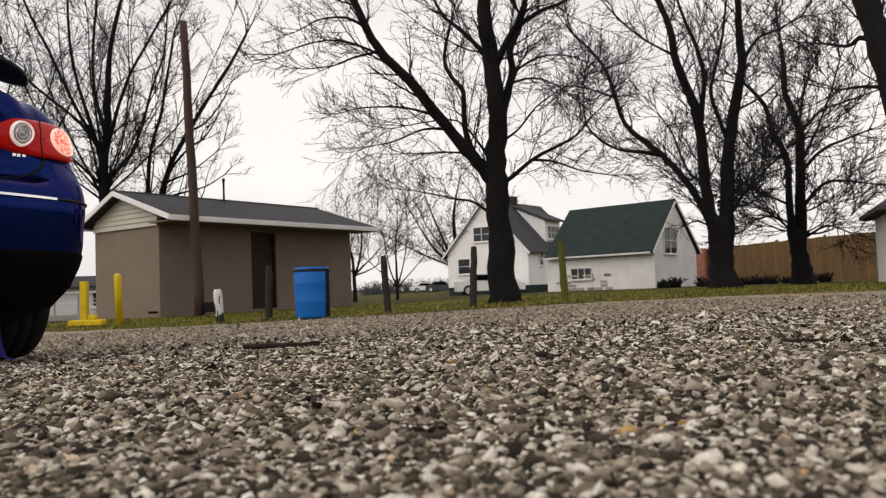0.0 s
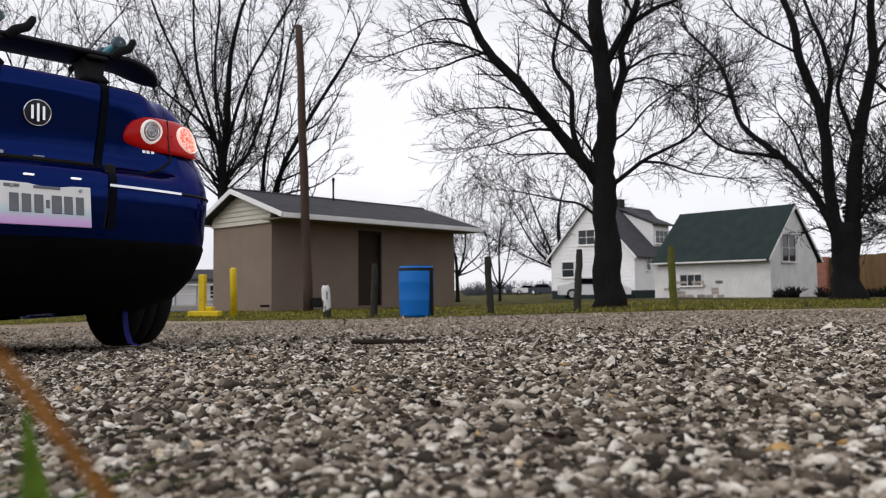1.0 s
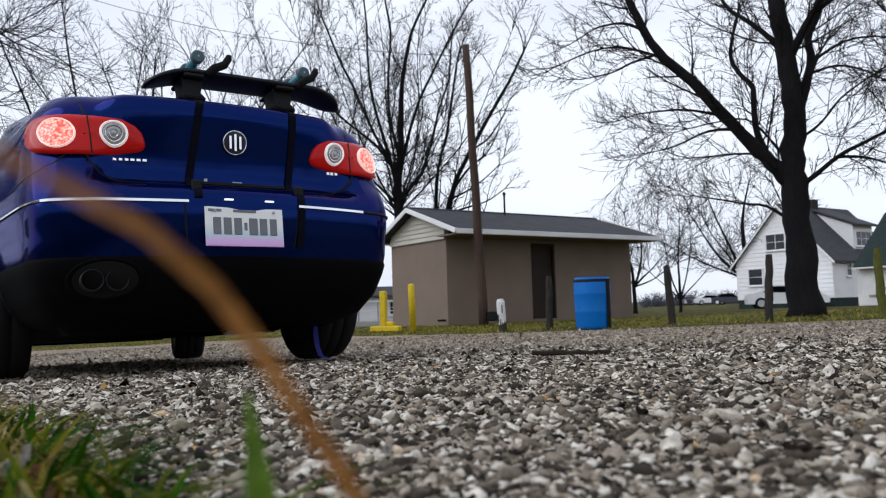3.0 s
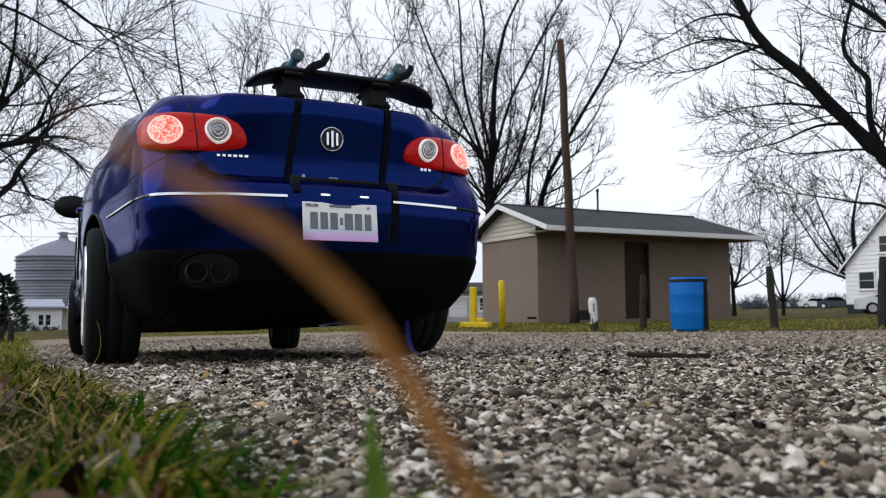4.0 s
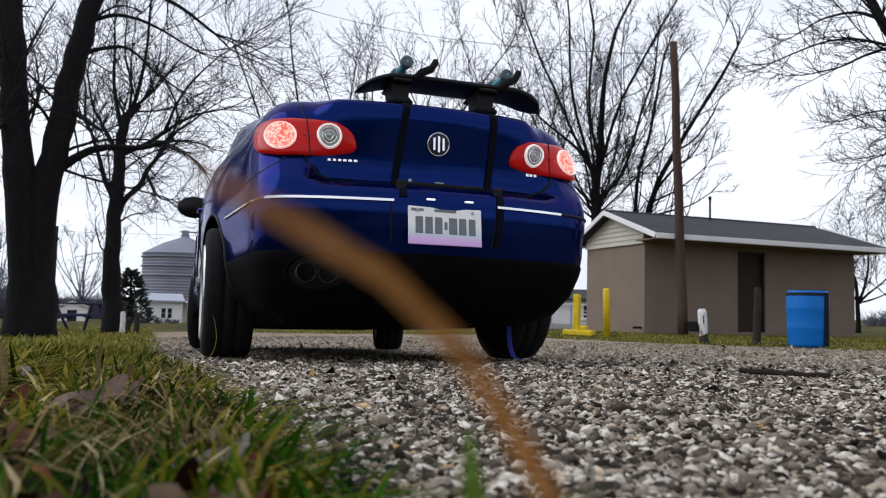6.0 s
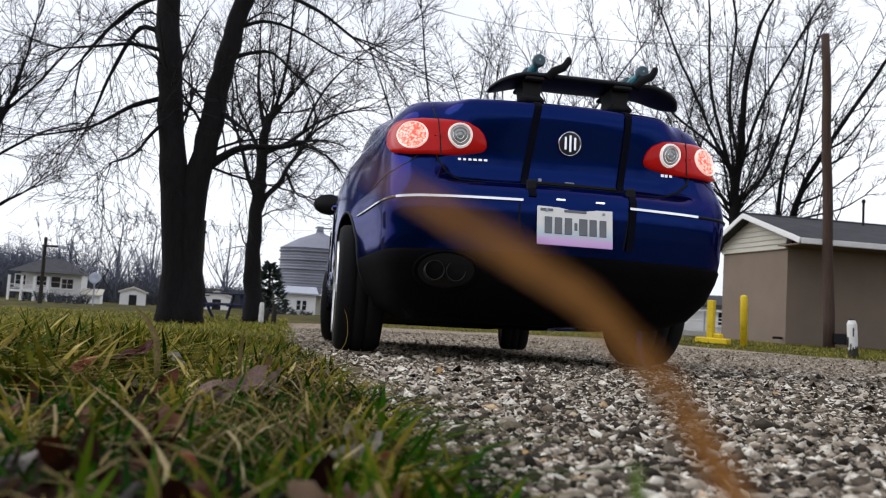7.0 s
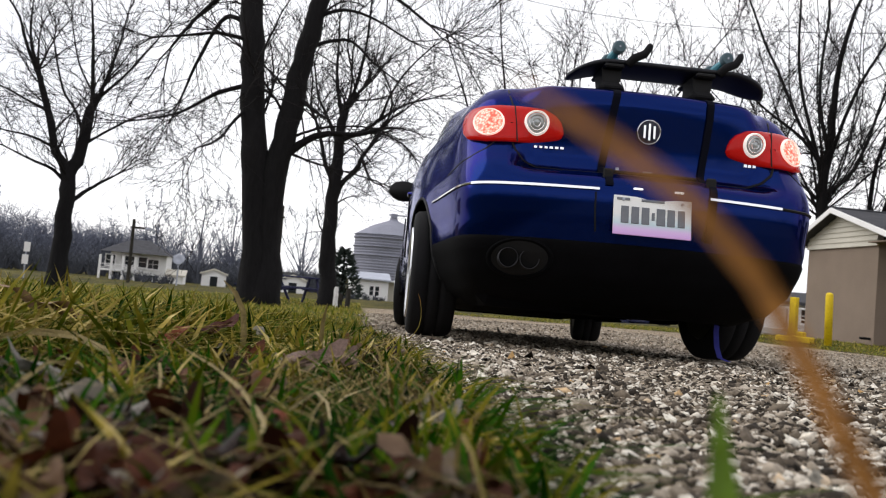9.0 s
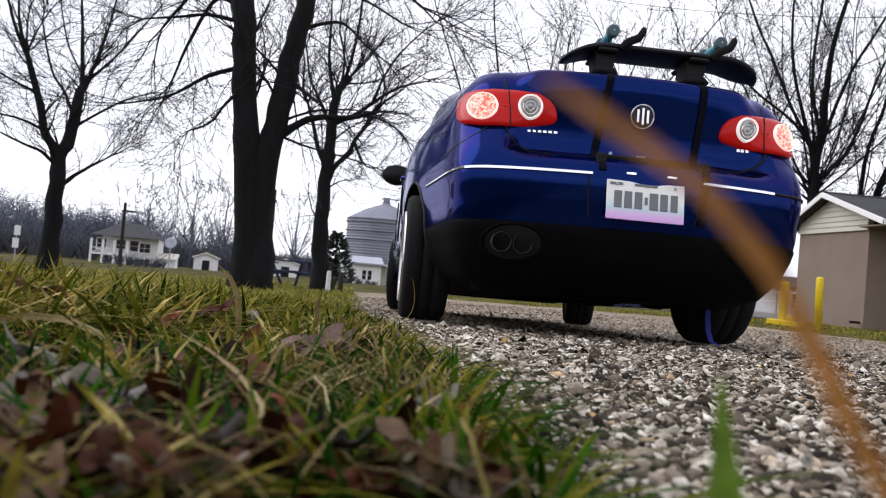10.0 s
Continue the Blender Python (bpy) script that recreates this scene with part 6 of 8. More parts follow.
# ---- the parked blue saloon ----
# Local frame: x to the right, y forward, origin on the ground below the rear axle.
CAR_M = Matrix.Translation((-2.588, 3.095, -0.268)) @ Matrix.Rotation(0.941, 4, "Z") @ Matrix.Rotation(-0.041, 4, "X")
CAR_LEVELS = [  # height, rear end at the lid, rear end at the quarter panels, front end, half width
    (0.17, -0.76, -0.76, 3.40, 0.72), (0.22, -0.94, -0.94, 3.50, 0.815), (0.30, -1.035, -1.035, 3.56, 0.864), (0.38, -1.074, -1.074, 3.60, 0.892), (0.422, -1.088, -1.088, 3.61, 0.902),
    (0.430, -1.086, -1.086, 3.61, 0.900), (0.436, -1.084, -1.084, 3.61, 0.899), (0.47, -1.094, -1.094, 3.63, 0.902), (0.52, -1.106, -1.106, 3.63, 0.898), (0.60, -1.117, -1.117, 3.63, 0.905), (0.64, -1.118, -1.118, 3.62, 0.906),
    (0.67, -1.110, -1.112, 3.61, 0.907), (0.695, -1.088, -1.102, 3.60, 0.907), (0.712, -1.050, -1.094, 3.59, 0.907), (0.723, -1.000, -1.088, 3.58, 0.906), (0.733, -0.968, -1.082, 3.57, 0.906), (0.76, -0.955, -1.060, 3.53, 0.905),
    (0.80, -0.959, -1.030, 3.48, 0.904), (0.85, -0.966, -1.005, 3.43, 0.900), (0.90, -0.976, -0.988, 3.36, 0.893), (0.95, -0.986, -0.975, 3.20, 0.882), (1.00, -0.996, -0.960, 3.05, 0.866), (1.045, -1.003, -0.935, 2.80, 0.838),
    (1.064, -0.990, -0.912, 2.70, 0.818), (1.080, -0.950, -0.885, 2.60, 0.804), (1.095, -0.890, -0.840, 2.50, 0.792), (1.112, -0.78, -0.76, 2.40, 0.780), (1.125, -0.52, -0.52, 2.30, 0.772),
    (1.18, -0.36, -0.36, 2.12, 0.762), (1.265, -0.05, -0.05, 1.82, 0.725), (1.345, 0.28, 0.28, 1.52, 0.665), (1.395, 0.58, 0.58, 1.25, 0.57), (1.42, 0.85, 0.85, 1.05, 0.36)]
CL = np.array(CAR_LEVELS)
# plan of the tail: distance from the middle and setback, for a half width of 0.905
TAIL = [(0.0, 0.0), (0.12, 0.003), (0.24, 0.014), (0.36, 0.030), (0.46, 0.048), (0.54, 0.068), (0.61, 0.091), (0.667, 0.126), (0.706, 0.174), (0.733, 0.250), (0.751, 0.355), (0.771, 0.50), (0.793, 0.66), (0.817, 0.82), (0.842, 1.00), (0.866, 1.20), (0.886, 1.42), (0.898, 1.66), (0.905, 1.95)]
TL = [TAIL[0]]
for k in range(len(TAIL) - 1):
    a, b, c, d = (np.array(TAIL[min(max(i, 0), len(TAIL) - 1)]) for i in range(k - 1, k + 3))
    for u in (1 / 3, 2 / 3, 1.0):
        TL.append(tuple(0.5 * (2 * b + (c - a) * u + (2 * a - 5 * b + 4 * c - d) * u * u + (3 * b - a - 3 * c + d) * u ** 3)))
TL = np.array(TL)
ARC = np.concatenate([[0.0], np.cumsum(np.hypot(np.diff(TL[:, 0]), np.diff(TL[:, 1])))])


def car_level(z):
    return tuple(float(np.interp(z, CL[:, 0], CL[:, k])) for k in (1, 2, 3, 4))


def tail_point(px, dy, z):
    """A point of the rear shell at a height, from a place on the tail's plan."""
    lid, quarter, _, w = car_level(z)
    u = min(1.0, max(0.0, (abs(px) - 0.44) / 0.13))
    u = u * u * (3 - 2 * u)
    k = float(np.interp(z, (1.06, 1.125, 1.28, 1.38, 1.47), (1.0, 0.60, 0.30, 0.15, 0.03)))
    return px * w / 0.905, lid + (quarter - lid) * u + dy * k, z


def along_tail(a, z):
    """A point of the rear shell at a height, a metres round the tail from its middle."""
    s = abs(a) * 0.905 / car_level(z)[3]
    px = float(np.interp(s, ARC, TL[:, 0]))
    return tail_point(math.copysign(px, a), float(np.interp(s, ARC, TL[:, 1])), z)


def flank(y, z):
    """Half the car's width beside the rear wheels."""
    _, quarter, _, w = car_level(z)
    return float(np.interp(y - quarter, TL[:, 1], TL[:, 0])) * w / 0.905


def rear_y(x, z):
    return along_tail(x, z)[1]


def on_rear(x, z, off=0.0):
    """A point off metres outside the rear shell, x metres round the tail from its middle."""
    p, q = Vector(along_tail(x - 0.004, z)), Vector(along_tail(x + 0.004, z))
    d = (q - p).normalized()
    return (p + q) / 2 + Vector((d.y, -d.x, 0)) * off


def saloon():
    root = thing("blue_saloon", CAR_M, "dark blue saloon car parked on gravel with lit brake lamps", "car")
    # shell: plan outlines stacked in height
    zs = []
    for a, b in zip(CL[:-1, 0], CL[1:, 0]):
        n = max(1, int(round((b - a) / 0.03)))
        zs += [a + (b - a) * i / n for i in range(n)]
    zs.append(CL[-1, 0])
    tail = [(-px, dy) for px, dy in TL[:0:-1]] + [(px, dy) for px, dy in TL]
    nose = [math.sin(math.pi / 2 * k / 22) for k in range(-22, 23)]
    side = 64
    rows = []

    def waist(y, z):
        """The flanks draw in towards the front above the sills."""
        return 1 - 0.10 * min(1.0, max(0.0, (z - 0.62) / 0.32)) * max(0.0, (y - 0.2) / 2.4) ** 1.1

    for z in zs:
        _, _, yf, w = car_level(z)
        ring = [tail_point(px, dy, z) for px, dy in tail]
        y0, y1 = ring[-1][1], yf - 0.75
        if y1 < y0 + 0.1:
            y0 = y1 = (y0 + y1) / 2
        for i in range(1, side):
            ys = y0 + (y1 - y0) * i / side
            ring.append((w * waist(ys, z), ys, z))
        wf = w * waist(y1, z)
        ring += [(-wf * s, yf - 0.20 * s * s - 0.55 * abs(s) ** 6, z) for s in nose]
        for i in range(1, side):
            ys = y1 + (y0 - y1) * i / side
            ring.append((-w * waist(ys, z), ys, z))
        rows.append(ring)
    n = len(rows[0])
    pieces = {k: Geo() for k in ("body", "trunk_lid", "rear_bumper", "bumper_valance", "rear_window", "side_window")}
    index = {k: {} for k in pieces}

    def vert(kind, i, j):
        key = (i, j % n)
        if key not in index[kind]:
            index[kind][key] = len(pieces[kind].v)
            pieces[kind].v.append(rows[i][j % n])
        return index[kind][key]

    for i in range(len(rows) - 1):
        for j in range(n):
            q = [rows[i][j], rows[i][(j + 1) % n], rows[i + 1][(j + 1) % n], rows[i + 1][j]]
            cx, cy, cz = (sum(p[k] for p in q) / 4 for k in range(3))
            if abs(cx) > 0.55 and any(math.hypot(cy - wy, cz - 0.325) < 0.37 for wy in (0.0, 2.709)):
                continue
            rear = j < len(tail) - 1
            if rear and cy < -0.34 and cz < 0.446:
                kind = "bumper_valance"
            elif rear and cy < -0.34 and cz < 0.716:
                kind = "rear_bumper"
            elif rear and 0.715 < cz < 1.12 and abs(cx) < 0.565:
                kind = "trunk_lid"
            elif rear and 1.13 < cz < 1.42 and abs(cx) < 0.60 and cy < 0.62:
                kind = "rear_window"
            elif 1.01 < cz < 1.37 and abs(cx) > 0.5 and 0.02 + 1.2 * (cz - 1.01) < cy < 1.95 - 1.0 * (cz - 1.01) and not 0.98 < cy < 1.06:
                kind = "side_window"
            else:
                kind = "body"
            pieces[kind].f.append((vert(kind, i, j), vert(kind, i, j + 1), vert(kind, i + 1, j + 1), vert(kind, i + 1, j)))
    top = len(pieces["body"].v)
    pieces["body"].v.extend(rows[-1])
    pieces["body"].f.append(tuple(range(top, top + n)))
    mats = {"body": M_PAINT, "trunk_lid": M_PAINT, "rear_bumper": M_PAINT, "bumper_valance": M_VALANCE, "rear_window": M_GLASS, "side_window": M_GLASS}
    labels = {"bumper_valance": "black lower bumper", "rear_window": "tinted rear window", "side_window": "tinted side windows"}
    obs = {}
    for k, g in pieces.items():
        obs[k] = part(k, g, mats[k], root, labels.get(k, ""), smooth=True)
    # underbody, silencer, axle and wheel wells
    g = Geo()
    g.box((0, 1.3, 0.235), (1.16, 3.6, 0.10), 0.03)
    g.box((-0.25, -0.55, 0.24), (0.75, 0.5, 0.15), 0.05)
    g.box((0, -0.60, 0.31), (1.1, 0.4, 0.2), 0.06)
    g.tube([(-0.66, 0, 0.30), (0.66, 0, 0.30)], 0.04, 8)
    g.tube([(0.18, -0.3, 0.20), (0.16, 1.0, 0.19), (0.1, 2.6, 0.2)], 0.035, 8)
    part("underbody", g, M_VALANCE, root, "black underbody with exhaust pipe")
    for wy in (0.0, 2.709):
        for s in (-1, 1):
            arch = Geo()
            bow = [(wy + 0.375 * math.cos(a), 0.325 + 0.375 * math.sin(a)) for a in [radians(-8 + 196 * i / 20) for i in range(21)]]
            pts = [(s * (flank(y, z) if wy < 1 else 0.872), y, z) for y, z in bow]
            arch.tube(pts, 0.007, 6)
            # Lip is body paint; the black puts its shade into the colour.
            part("arch_lip", arch, M_BLACK, root)
            well = Geo()
            vs, fs = [], []
            for i in range(21):
                a = radians(-12 + 204 * i / 20)
                y, z = wy + 0.372 * math.cos(a), 0.325 + 0.372 * math.sin(a)
                vs += [(s * 0.50, y, z), (s * (flank(y, z) - 0.01 if wy < 1 else 0.885), y, z)]
            fs = [(2 * i, 2 * i + 1, 2 * i + 3, 2 * i + 2) for i in range(20)]
            fs.append(tuple(2 * i for i in range(21)))
            part("wheel_well", well.add(vs, fs), M_VALANCE, root)
            wheel = new("wheel")
            wheel.parent = root
            # the front wheels are steered to the right
            wheel.matrix_local = Matrix.Translation((s * (0.765 if wy < 1 else 0.775), wy, 0.318)) @ Matrix.Rotation(radians(-9 if wy > 1 else 0), 4, "Z") @ Matrix.Rotation(radians(90 * s), 4, "Y")
            tyre = Geo().lathe([(0.215, -0.10), (0.26, -0.117), (0.297, -0.112), (0.314, -0.095), (0.318, -0.06), (0.318, -0.035), (0.310, -0.033), (0.310, -0.027), (0.318, -0.025), (0.318, 0.025), (0.310, 0.027), (0.310, 0.033), (0.318, 0.035), (0.318, 0.06), (0.314, 0.095), (0.297, 0.112), (0.26, 0.117), (0.215, 0.10)], 48, close=False)
            part("tyre", tyre, M_RUBBER, wheel, "black road tyre", smooth=True)
            rim = Geo().lathe([(0.222, -0.10), (0.222, 0.085), (0.232, 0.116), (0.228, 0.124), (0.214, 0.120), (0.204, 0.09), (0.200, -0.10)], 40, close=False)
            rim.lathe([(0.06, 0.02), (0.06, 0.088), (0.045, 0.097), (0.0, 0.10)], 20, close=False)
            for k in range(7):
                a = 2 * math.pi * k / 7
                rim.box((0.128 * math.cos(a), 0.128 * math.sin(a), 0.072), (0.155, 0.042, 0.03), 0.008, Matrix.Rotation(a, 4, "Z"))
            part("rim", rim, M_ALLOY, wheel, "silver alloy rim", smooth=False)
            part("brake_drum", Geo().lathe([(0.0, -0.104), (0.214, -0.104), (0.214, -0.02), (0.15, 0.0), (0.0, 0.0)], 32, close=False), M_BLACK, wheel, "black brake and back plate")

    def ribbon(pts, width, off, mat, name, parent, label="", thick=0.004, vertical=True):
        """A band that lies on the rear surface along pts of (x, z)."""
        g = Geo()
        vs, fs = [], []
        fine = []
        for (xa, za), (xb, zb) in zip(pts[:-1], pts[1:]):
            m_ = max(2, int(math.hypot(xb - xa, zb - za) / 0.03))
            fine += [(xa + (xb - xa) * i / m_, za + (zb - za) * i / m_) for i in range(m_)]
        fine.append(pts[-1])
        for i, (x, z) in enumerate(fine):
            xa, za = fine[max(0, i - 1)]
            xb, zb = fine[min(len(fine) - 1, i + 1)]
            dx, dz = xb - xa, zb - za
            q = math.hypot(dx, dz) or 1
            nx, nz = -dz / q * width / 2, dx / q * width / 2
            for s, o in ((-1, off), (-0.7, off + thick), (0.7, off + thick), (1, off)):
                vs.append(on_rear(x + s * nx, z + s * nz, o))
        for i in range(len(fine) - 1):
            for k in range(3):
                fs.append((i * 4 + k, i * 4 + k + 1, i * 4 + k + 5, i * 4 + k + 4))
        return part(name, g.add(vs, fs), mat, parent, label)

    def disc(cx, cz, r0, r1, off0, off1, n_=36, dome=0.0, wide=1.0):
        """A ring (or disc, r0 = 0) on the rear surface, from offset off0 at r0 to off1 at r1."""
        vs, fs = [], []
        rings = 6 if r0 == 0 else 4
        for i in range(rings + 1):
            s = i / rings
            r = r0 + (r1 - r0) * s
            o = off0 + (off1 - off0) * s + dome * math.sin(math.pi * s)
            for k in range(n_):
                a = 2 * math.pi * k / n_
                vs.append(on_rear(cx + wide * r * math.cos(a), cz + r * math.sin(a), o))
        for i in range(rings):
            for k in range(n_):
                k2 = (k + 1) % n_
                fs.append((i * n_ + k, i * n_ + k2, (i + 1) * n_ + k2, (i + 1) * n_ + k))
        return Geo().add(vs, fs)

    # tail lamps
    outline = [(0.345, 0.856), (0.337, 0.872), (0.341, 0.895), (0.352, 0.920), (0.374, 0.943), (0.42, 0.966), (0.52, 0.982), (0.60, 0.988), (0.68, 0.988), (0.75, 0.982), (0.80, 0.960), (0.812, 0.920), (0.795, 0.872), (0.75, 0.838), (0.66, 0.822), (0.55, 0.822), (0.46, 0.832), (0.385, 0.843), (0.358, 0.849)]
    for s in (-1, 1):
        lamp = new("tail_lamp")
        lamp.parent = root
        tagged(lamp, "red tail lamp cluster with a lit brake lamp")
        cx, cz = 0.55, 0.902
        vs, fs = [], []
        m_ = len(outline) * 3
        ol = []
        for i in range(len(outline)):
            (xa, za), (xb, zb) = outline[i], outline[(i + 1) % len(outline)]
            ol += [(xa + (xb - xa) * k / 3, za + (zb - za) * k / 3) for k in range(3)]
        for f, o in ((1.0, -0.004), (0.985, 0.010), (0.94, 0.018), (0.7, 0.022), (0.35, 0.024), (0.02, 0.024)):
            for x, z in ol:
                vs.append(on_rear(s * (cx + (x - cx) * f), cz + (z - cz) * f, o))
        for i in range(5):
            for k in range(m_):
                k2 = (k + 1) % m_
                fs.append((i * m_ + k, i * m_ + k2, (i + 1) * m_ + k2, (i + 1) * m_ + k))
        part("lens", Geo().add(vs, fs), M_REDLENS, lamp, "glossy red lens", smooth=True)
        ox, oz, ix, iz = s * 0.640, 0.906, s * 0.450, 0.907
        part("brake_light", disc(ox, oz, 0.0, 0.056, 0.036, 0.030), M_BRAKE, lamp, "glowing red-orange brake light", smooth=True)
        part("brake_ring", disc(ox, oz, 0.055, 0.063, 0.028, 0.024, dome=0.010), M_LITRING, lamp, "pale glowing ring")
        part("reversing_light", disc(ix, iz, 0.0, 0.040, 0.036, 0.028), M_CLEARLENS, lamp, "clear reversing light", smooth=True)
        for r_ in (0.014, 0.028):
            part("lens_ring", disc(ix, iz, r_, r_ + 0.004, 0.034, 0.032, dome=0.004), M_CHROME, lamp)
        ribbon([(s * 0.537, 0.822), (s * 0.532, 0.90), (s * 0.535, 0.982)], 0.005, 0.023, M_BLACK, "lamp_seam", lamp, "dark seam between body and lid lamps", 0.003)
        part("reversing_ring", disc(ix, iz, 0.041, 0.051, 0.030, 0.024, dome=0.010), M_PALERING, lamp, "pale glowing ring")
    # emblem: a plain ring with a plain tapered bar
    emblem = new("emblem")
    emblem.parent = root
    part("field", disc(0.0, 0.908, 0.0, 0.045, 0.006, 0.004), M_INNER, emblem)
    part("ring", disc(0.0, 0.908, 0.043, 0.051, 0.004, 0.002, dome=0.008), M_CHROME, emblem, "round chrome emblem ring", smooth=True)
    g = Geo()
    for x, h in ((-0.020, 0.026), (0.0, 0.034), (0.020, 0.026)):
        g.prism([(x - 0.0045, -h), (x + 0.0045, -h), (x + 0.0045, h), (x - 0.0045, h)], 0.006, Matrix.Translation((0, rear_y(0, 0.908) - 0.008, 0.908)) @ Matrix.Rotation(radians(90), 4, "X"))
    part("device", g, M_CHROME, emblem)
    # plain bars where small chrome lettering stands
    for k in range(6):
        x = -0.446 + 0.0215 * k
        part("lettering_bar", Geo().box(on_rear(x, 0.818, 0.004), (0.016, 0.006, 0.013), 0.002), M_CHROME, root)
    for k in range(3):
        x = 0.436 + 0.020 * k
        part("lettering_bar", Geo().box(on_rear(x, 0.826, 0.004), (0.014, 0.006, 0.016), 0.002), M_CHROME, root)
    # chrome strip on the bumper, round the corners
    for s, a, b in ((-1, 0.220, 0.72), (1, 0.212, 0.53)):
        ribbon([(s * a, 0.637), (s * b, 0.636)], 0.014, 0.002, M_CHROME, "chrome_strip", root, "narrow chrome strip", 0.008)
        strip = Geo()
        pts = [on_rear(s * (b + (1.34 - b) * i / 24), 0.636, 0.002) for i in range(25)]
        # Right end is black to carry the dark reflection in its chrome.
        part("strip_end", strip.tube(pts, 0.006, 6), M_CHROME if s < 0 else M_BLACK, root, "narrow strip running round the corner")
    # seams
    for s in (-1, 1):
        ribbon([(s * 0.548, 0.822), (s * 0.535, 0.79), (s * 0.50, 0.755), (s * 0.44, 0.733), (s * 0.30, 0.726), (0.0, 0.724)], 0.009, 0.001, M_BLACK, "lid_seam", root, "", 0.001)
        ribbon([(s * 0.548, 0.984), (s * 0.560, 1.03), (s * 0.565, 1.075)], 0.007, 0.001, M_BLACK, "lid_seam", root, "", 0.001)
        ribbon([(s * 0.62, 0.822), (s * 0.66, 0.79), (s * 0.74, 0.755), (s * 0.86, 0.735), (s * 1.05, 0.72)], 0.005, 0.001, M_BLACK, "bumper_seam", root, "", 0.001)
    # number plate; black lines stand in for the shade at its recess edges
    for x, lean in ((-0.232, 0.012), (0.212, -0.012)):
        ribbon([(x, 0.625), (x + lean * 0.2, 0.56), (x + lean, 0.475)], 0.007, 0.001, M_BLACK, "recess_edge", root, "", 0.001)
    plate = part("number_plate", Geo().box((0, 0, 0), (0.305, 0.005, 0.152), 0.002), M_PLATE, root, "white number plate with violet and cyan tints, blurred marks")
    plate.matrix_local = Matrix.Translation((-0.012, rear_y(0, 0.55) - 0.010, 0.544)) @ Matrix.Rotation(radians(-5), 4, "X")
    for k, w in enumerate((0.030, 0.030, 0.030, 0.012, 0.034, 0.030, 0.028)):
        x = -0.108 + (0.0, 0.040, 0.080, 0.110, 0.140, 0.180, 0.220)[k]
        h = 0.030 if w < 0.02 else 0.066
        bar = part("plate_mark", Geo().box((x, -0.004, 0.002), (w, 0.003, h), 0.002), M_MARK, plate)
    for x, w in ((-0.115, 0.05), (0.0, 0.09)):
        part("plate_caption", Geo().box((x, -0.004, 0.062), (w, 0.003, 0.010), 0.001), M_MARK, plate)
    for x in (-0.115, 0.115):
        part("plate_screw", Geo().lathe([(0.006, 0), (0.006, 0.004), (0.0, 0.005)], 10, (x, -0.003, 0.060), Matrix.Rotation(radians(90), 4, "X"), close=False), M_STEEL, plate)
    for x in (-0.075, 0.085):
        part("plate_lamp", Geo().box((x, rear_y(x, 0.647) - 0.012, 0.647), (0.036, 0.010, 0.007), 0.002), material("plate_lamp_glow", (0.8, 0.8, 0.8), emit=(1, 0.97, 0.9), power=0.8), root, "small glowing plate lamp")
    # twin exhaust; a flat black disc stands in for its shaded cut-out
    ex = new("exhaust")
    ex.parent = root
    tagged(ex, "twin round exhaust tips under the bumper")
    part("hollow_disc", disc(-0.493, 0.354, 0.0, 0.066, 0.004, 0.004, wide=1.75), M_BLACK, ex, "flat black disc for the dark hollow round the exhaust tips")
    for x in (-0.535, -0.452):
        part("tip", Geo().lathe([(0.034, 0.0), (0.039, 0.01), (0.039, 0.16), (0.036, 0.16), (0.034, 0.10), (0.033, 0.01)], 24, (x, -0.865, 0.352), Matrix.Rotation(radians(90), 4, "X"), close=False), M_EXHAUST, ex, "dull steel exhaust tip", smooth=True)
        part("tip_inside", Geo().lathe([(0.034, 0.02), (0.034, 0.03), (0.0, 0.03)], 18, (x, -0.865, 0.352), Matrix.Rotation(radians(90), 4, "X"), close=False), M_BLACK, ex)
    part("surround", disc(-0.493, 0.354, 0.065, 0.078, 0.004, 0.003, dome=0.008, wide=1.7), M_VALANCE, ex)
    # door mirrors
    for s in (-1, 1):
        mir = new("door_mirror")
        mir.parent = root
        g = Geo().lathe([(0.0, -0.06), (0.05, -0.055), (0.085, -0.03), (0.095, 0.0), (0.09, 0.02), (0.0, 0.025)], 24, (0, 0, 0), Matrix.Diagonal((1.25, 0.85, 1.1, 1)), close=False)
        shell = part("shell", g, M_BLACK, mir, "black door mirror shell", smooth=True)
        shell.matrix_local = Matrix.Translation((s * 0.925, 1.95, 1.045)) @ Matrix.Rotation(radians(90), 4, "X")
        part("arm", Geo().tube([(s * 0.76, 1.98, 0.98), (s * 0.85, 1.96, 0.99), (s * 0.90, 1.95, 1.01)], 0.020, 8), M_BLACK, mir)
    # door seam and handle on the left side
    for s in (-1, 1):
        for y in (0.55, 1.45):
            part("door_seam", Geo().box((s * 0.903, y, 0.60), (0.010, 0.008, 0.34)), M_BLACK, root)
        part("door_handle", Geo().tube([(s * 0.875, 0.68, 0.83), (s * 0.905, 0.72, 0.835), (s * 0.905, 0.82, 0.84), (s * 0.872, 0.87, 0.84)], 0.013, 8), M_PAINT, root)
    return root


saloon()


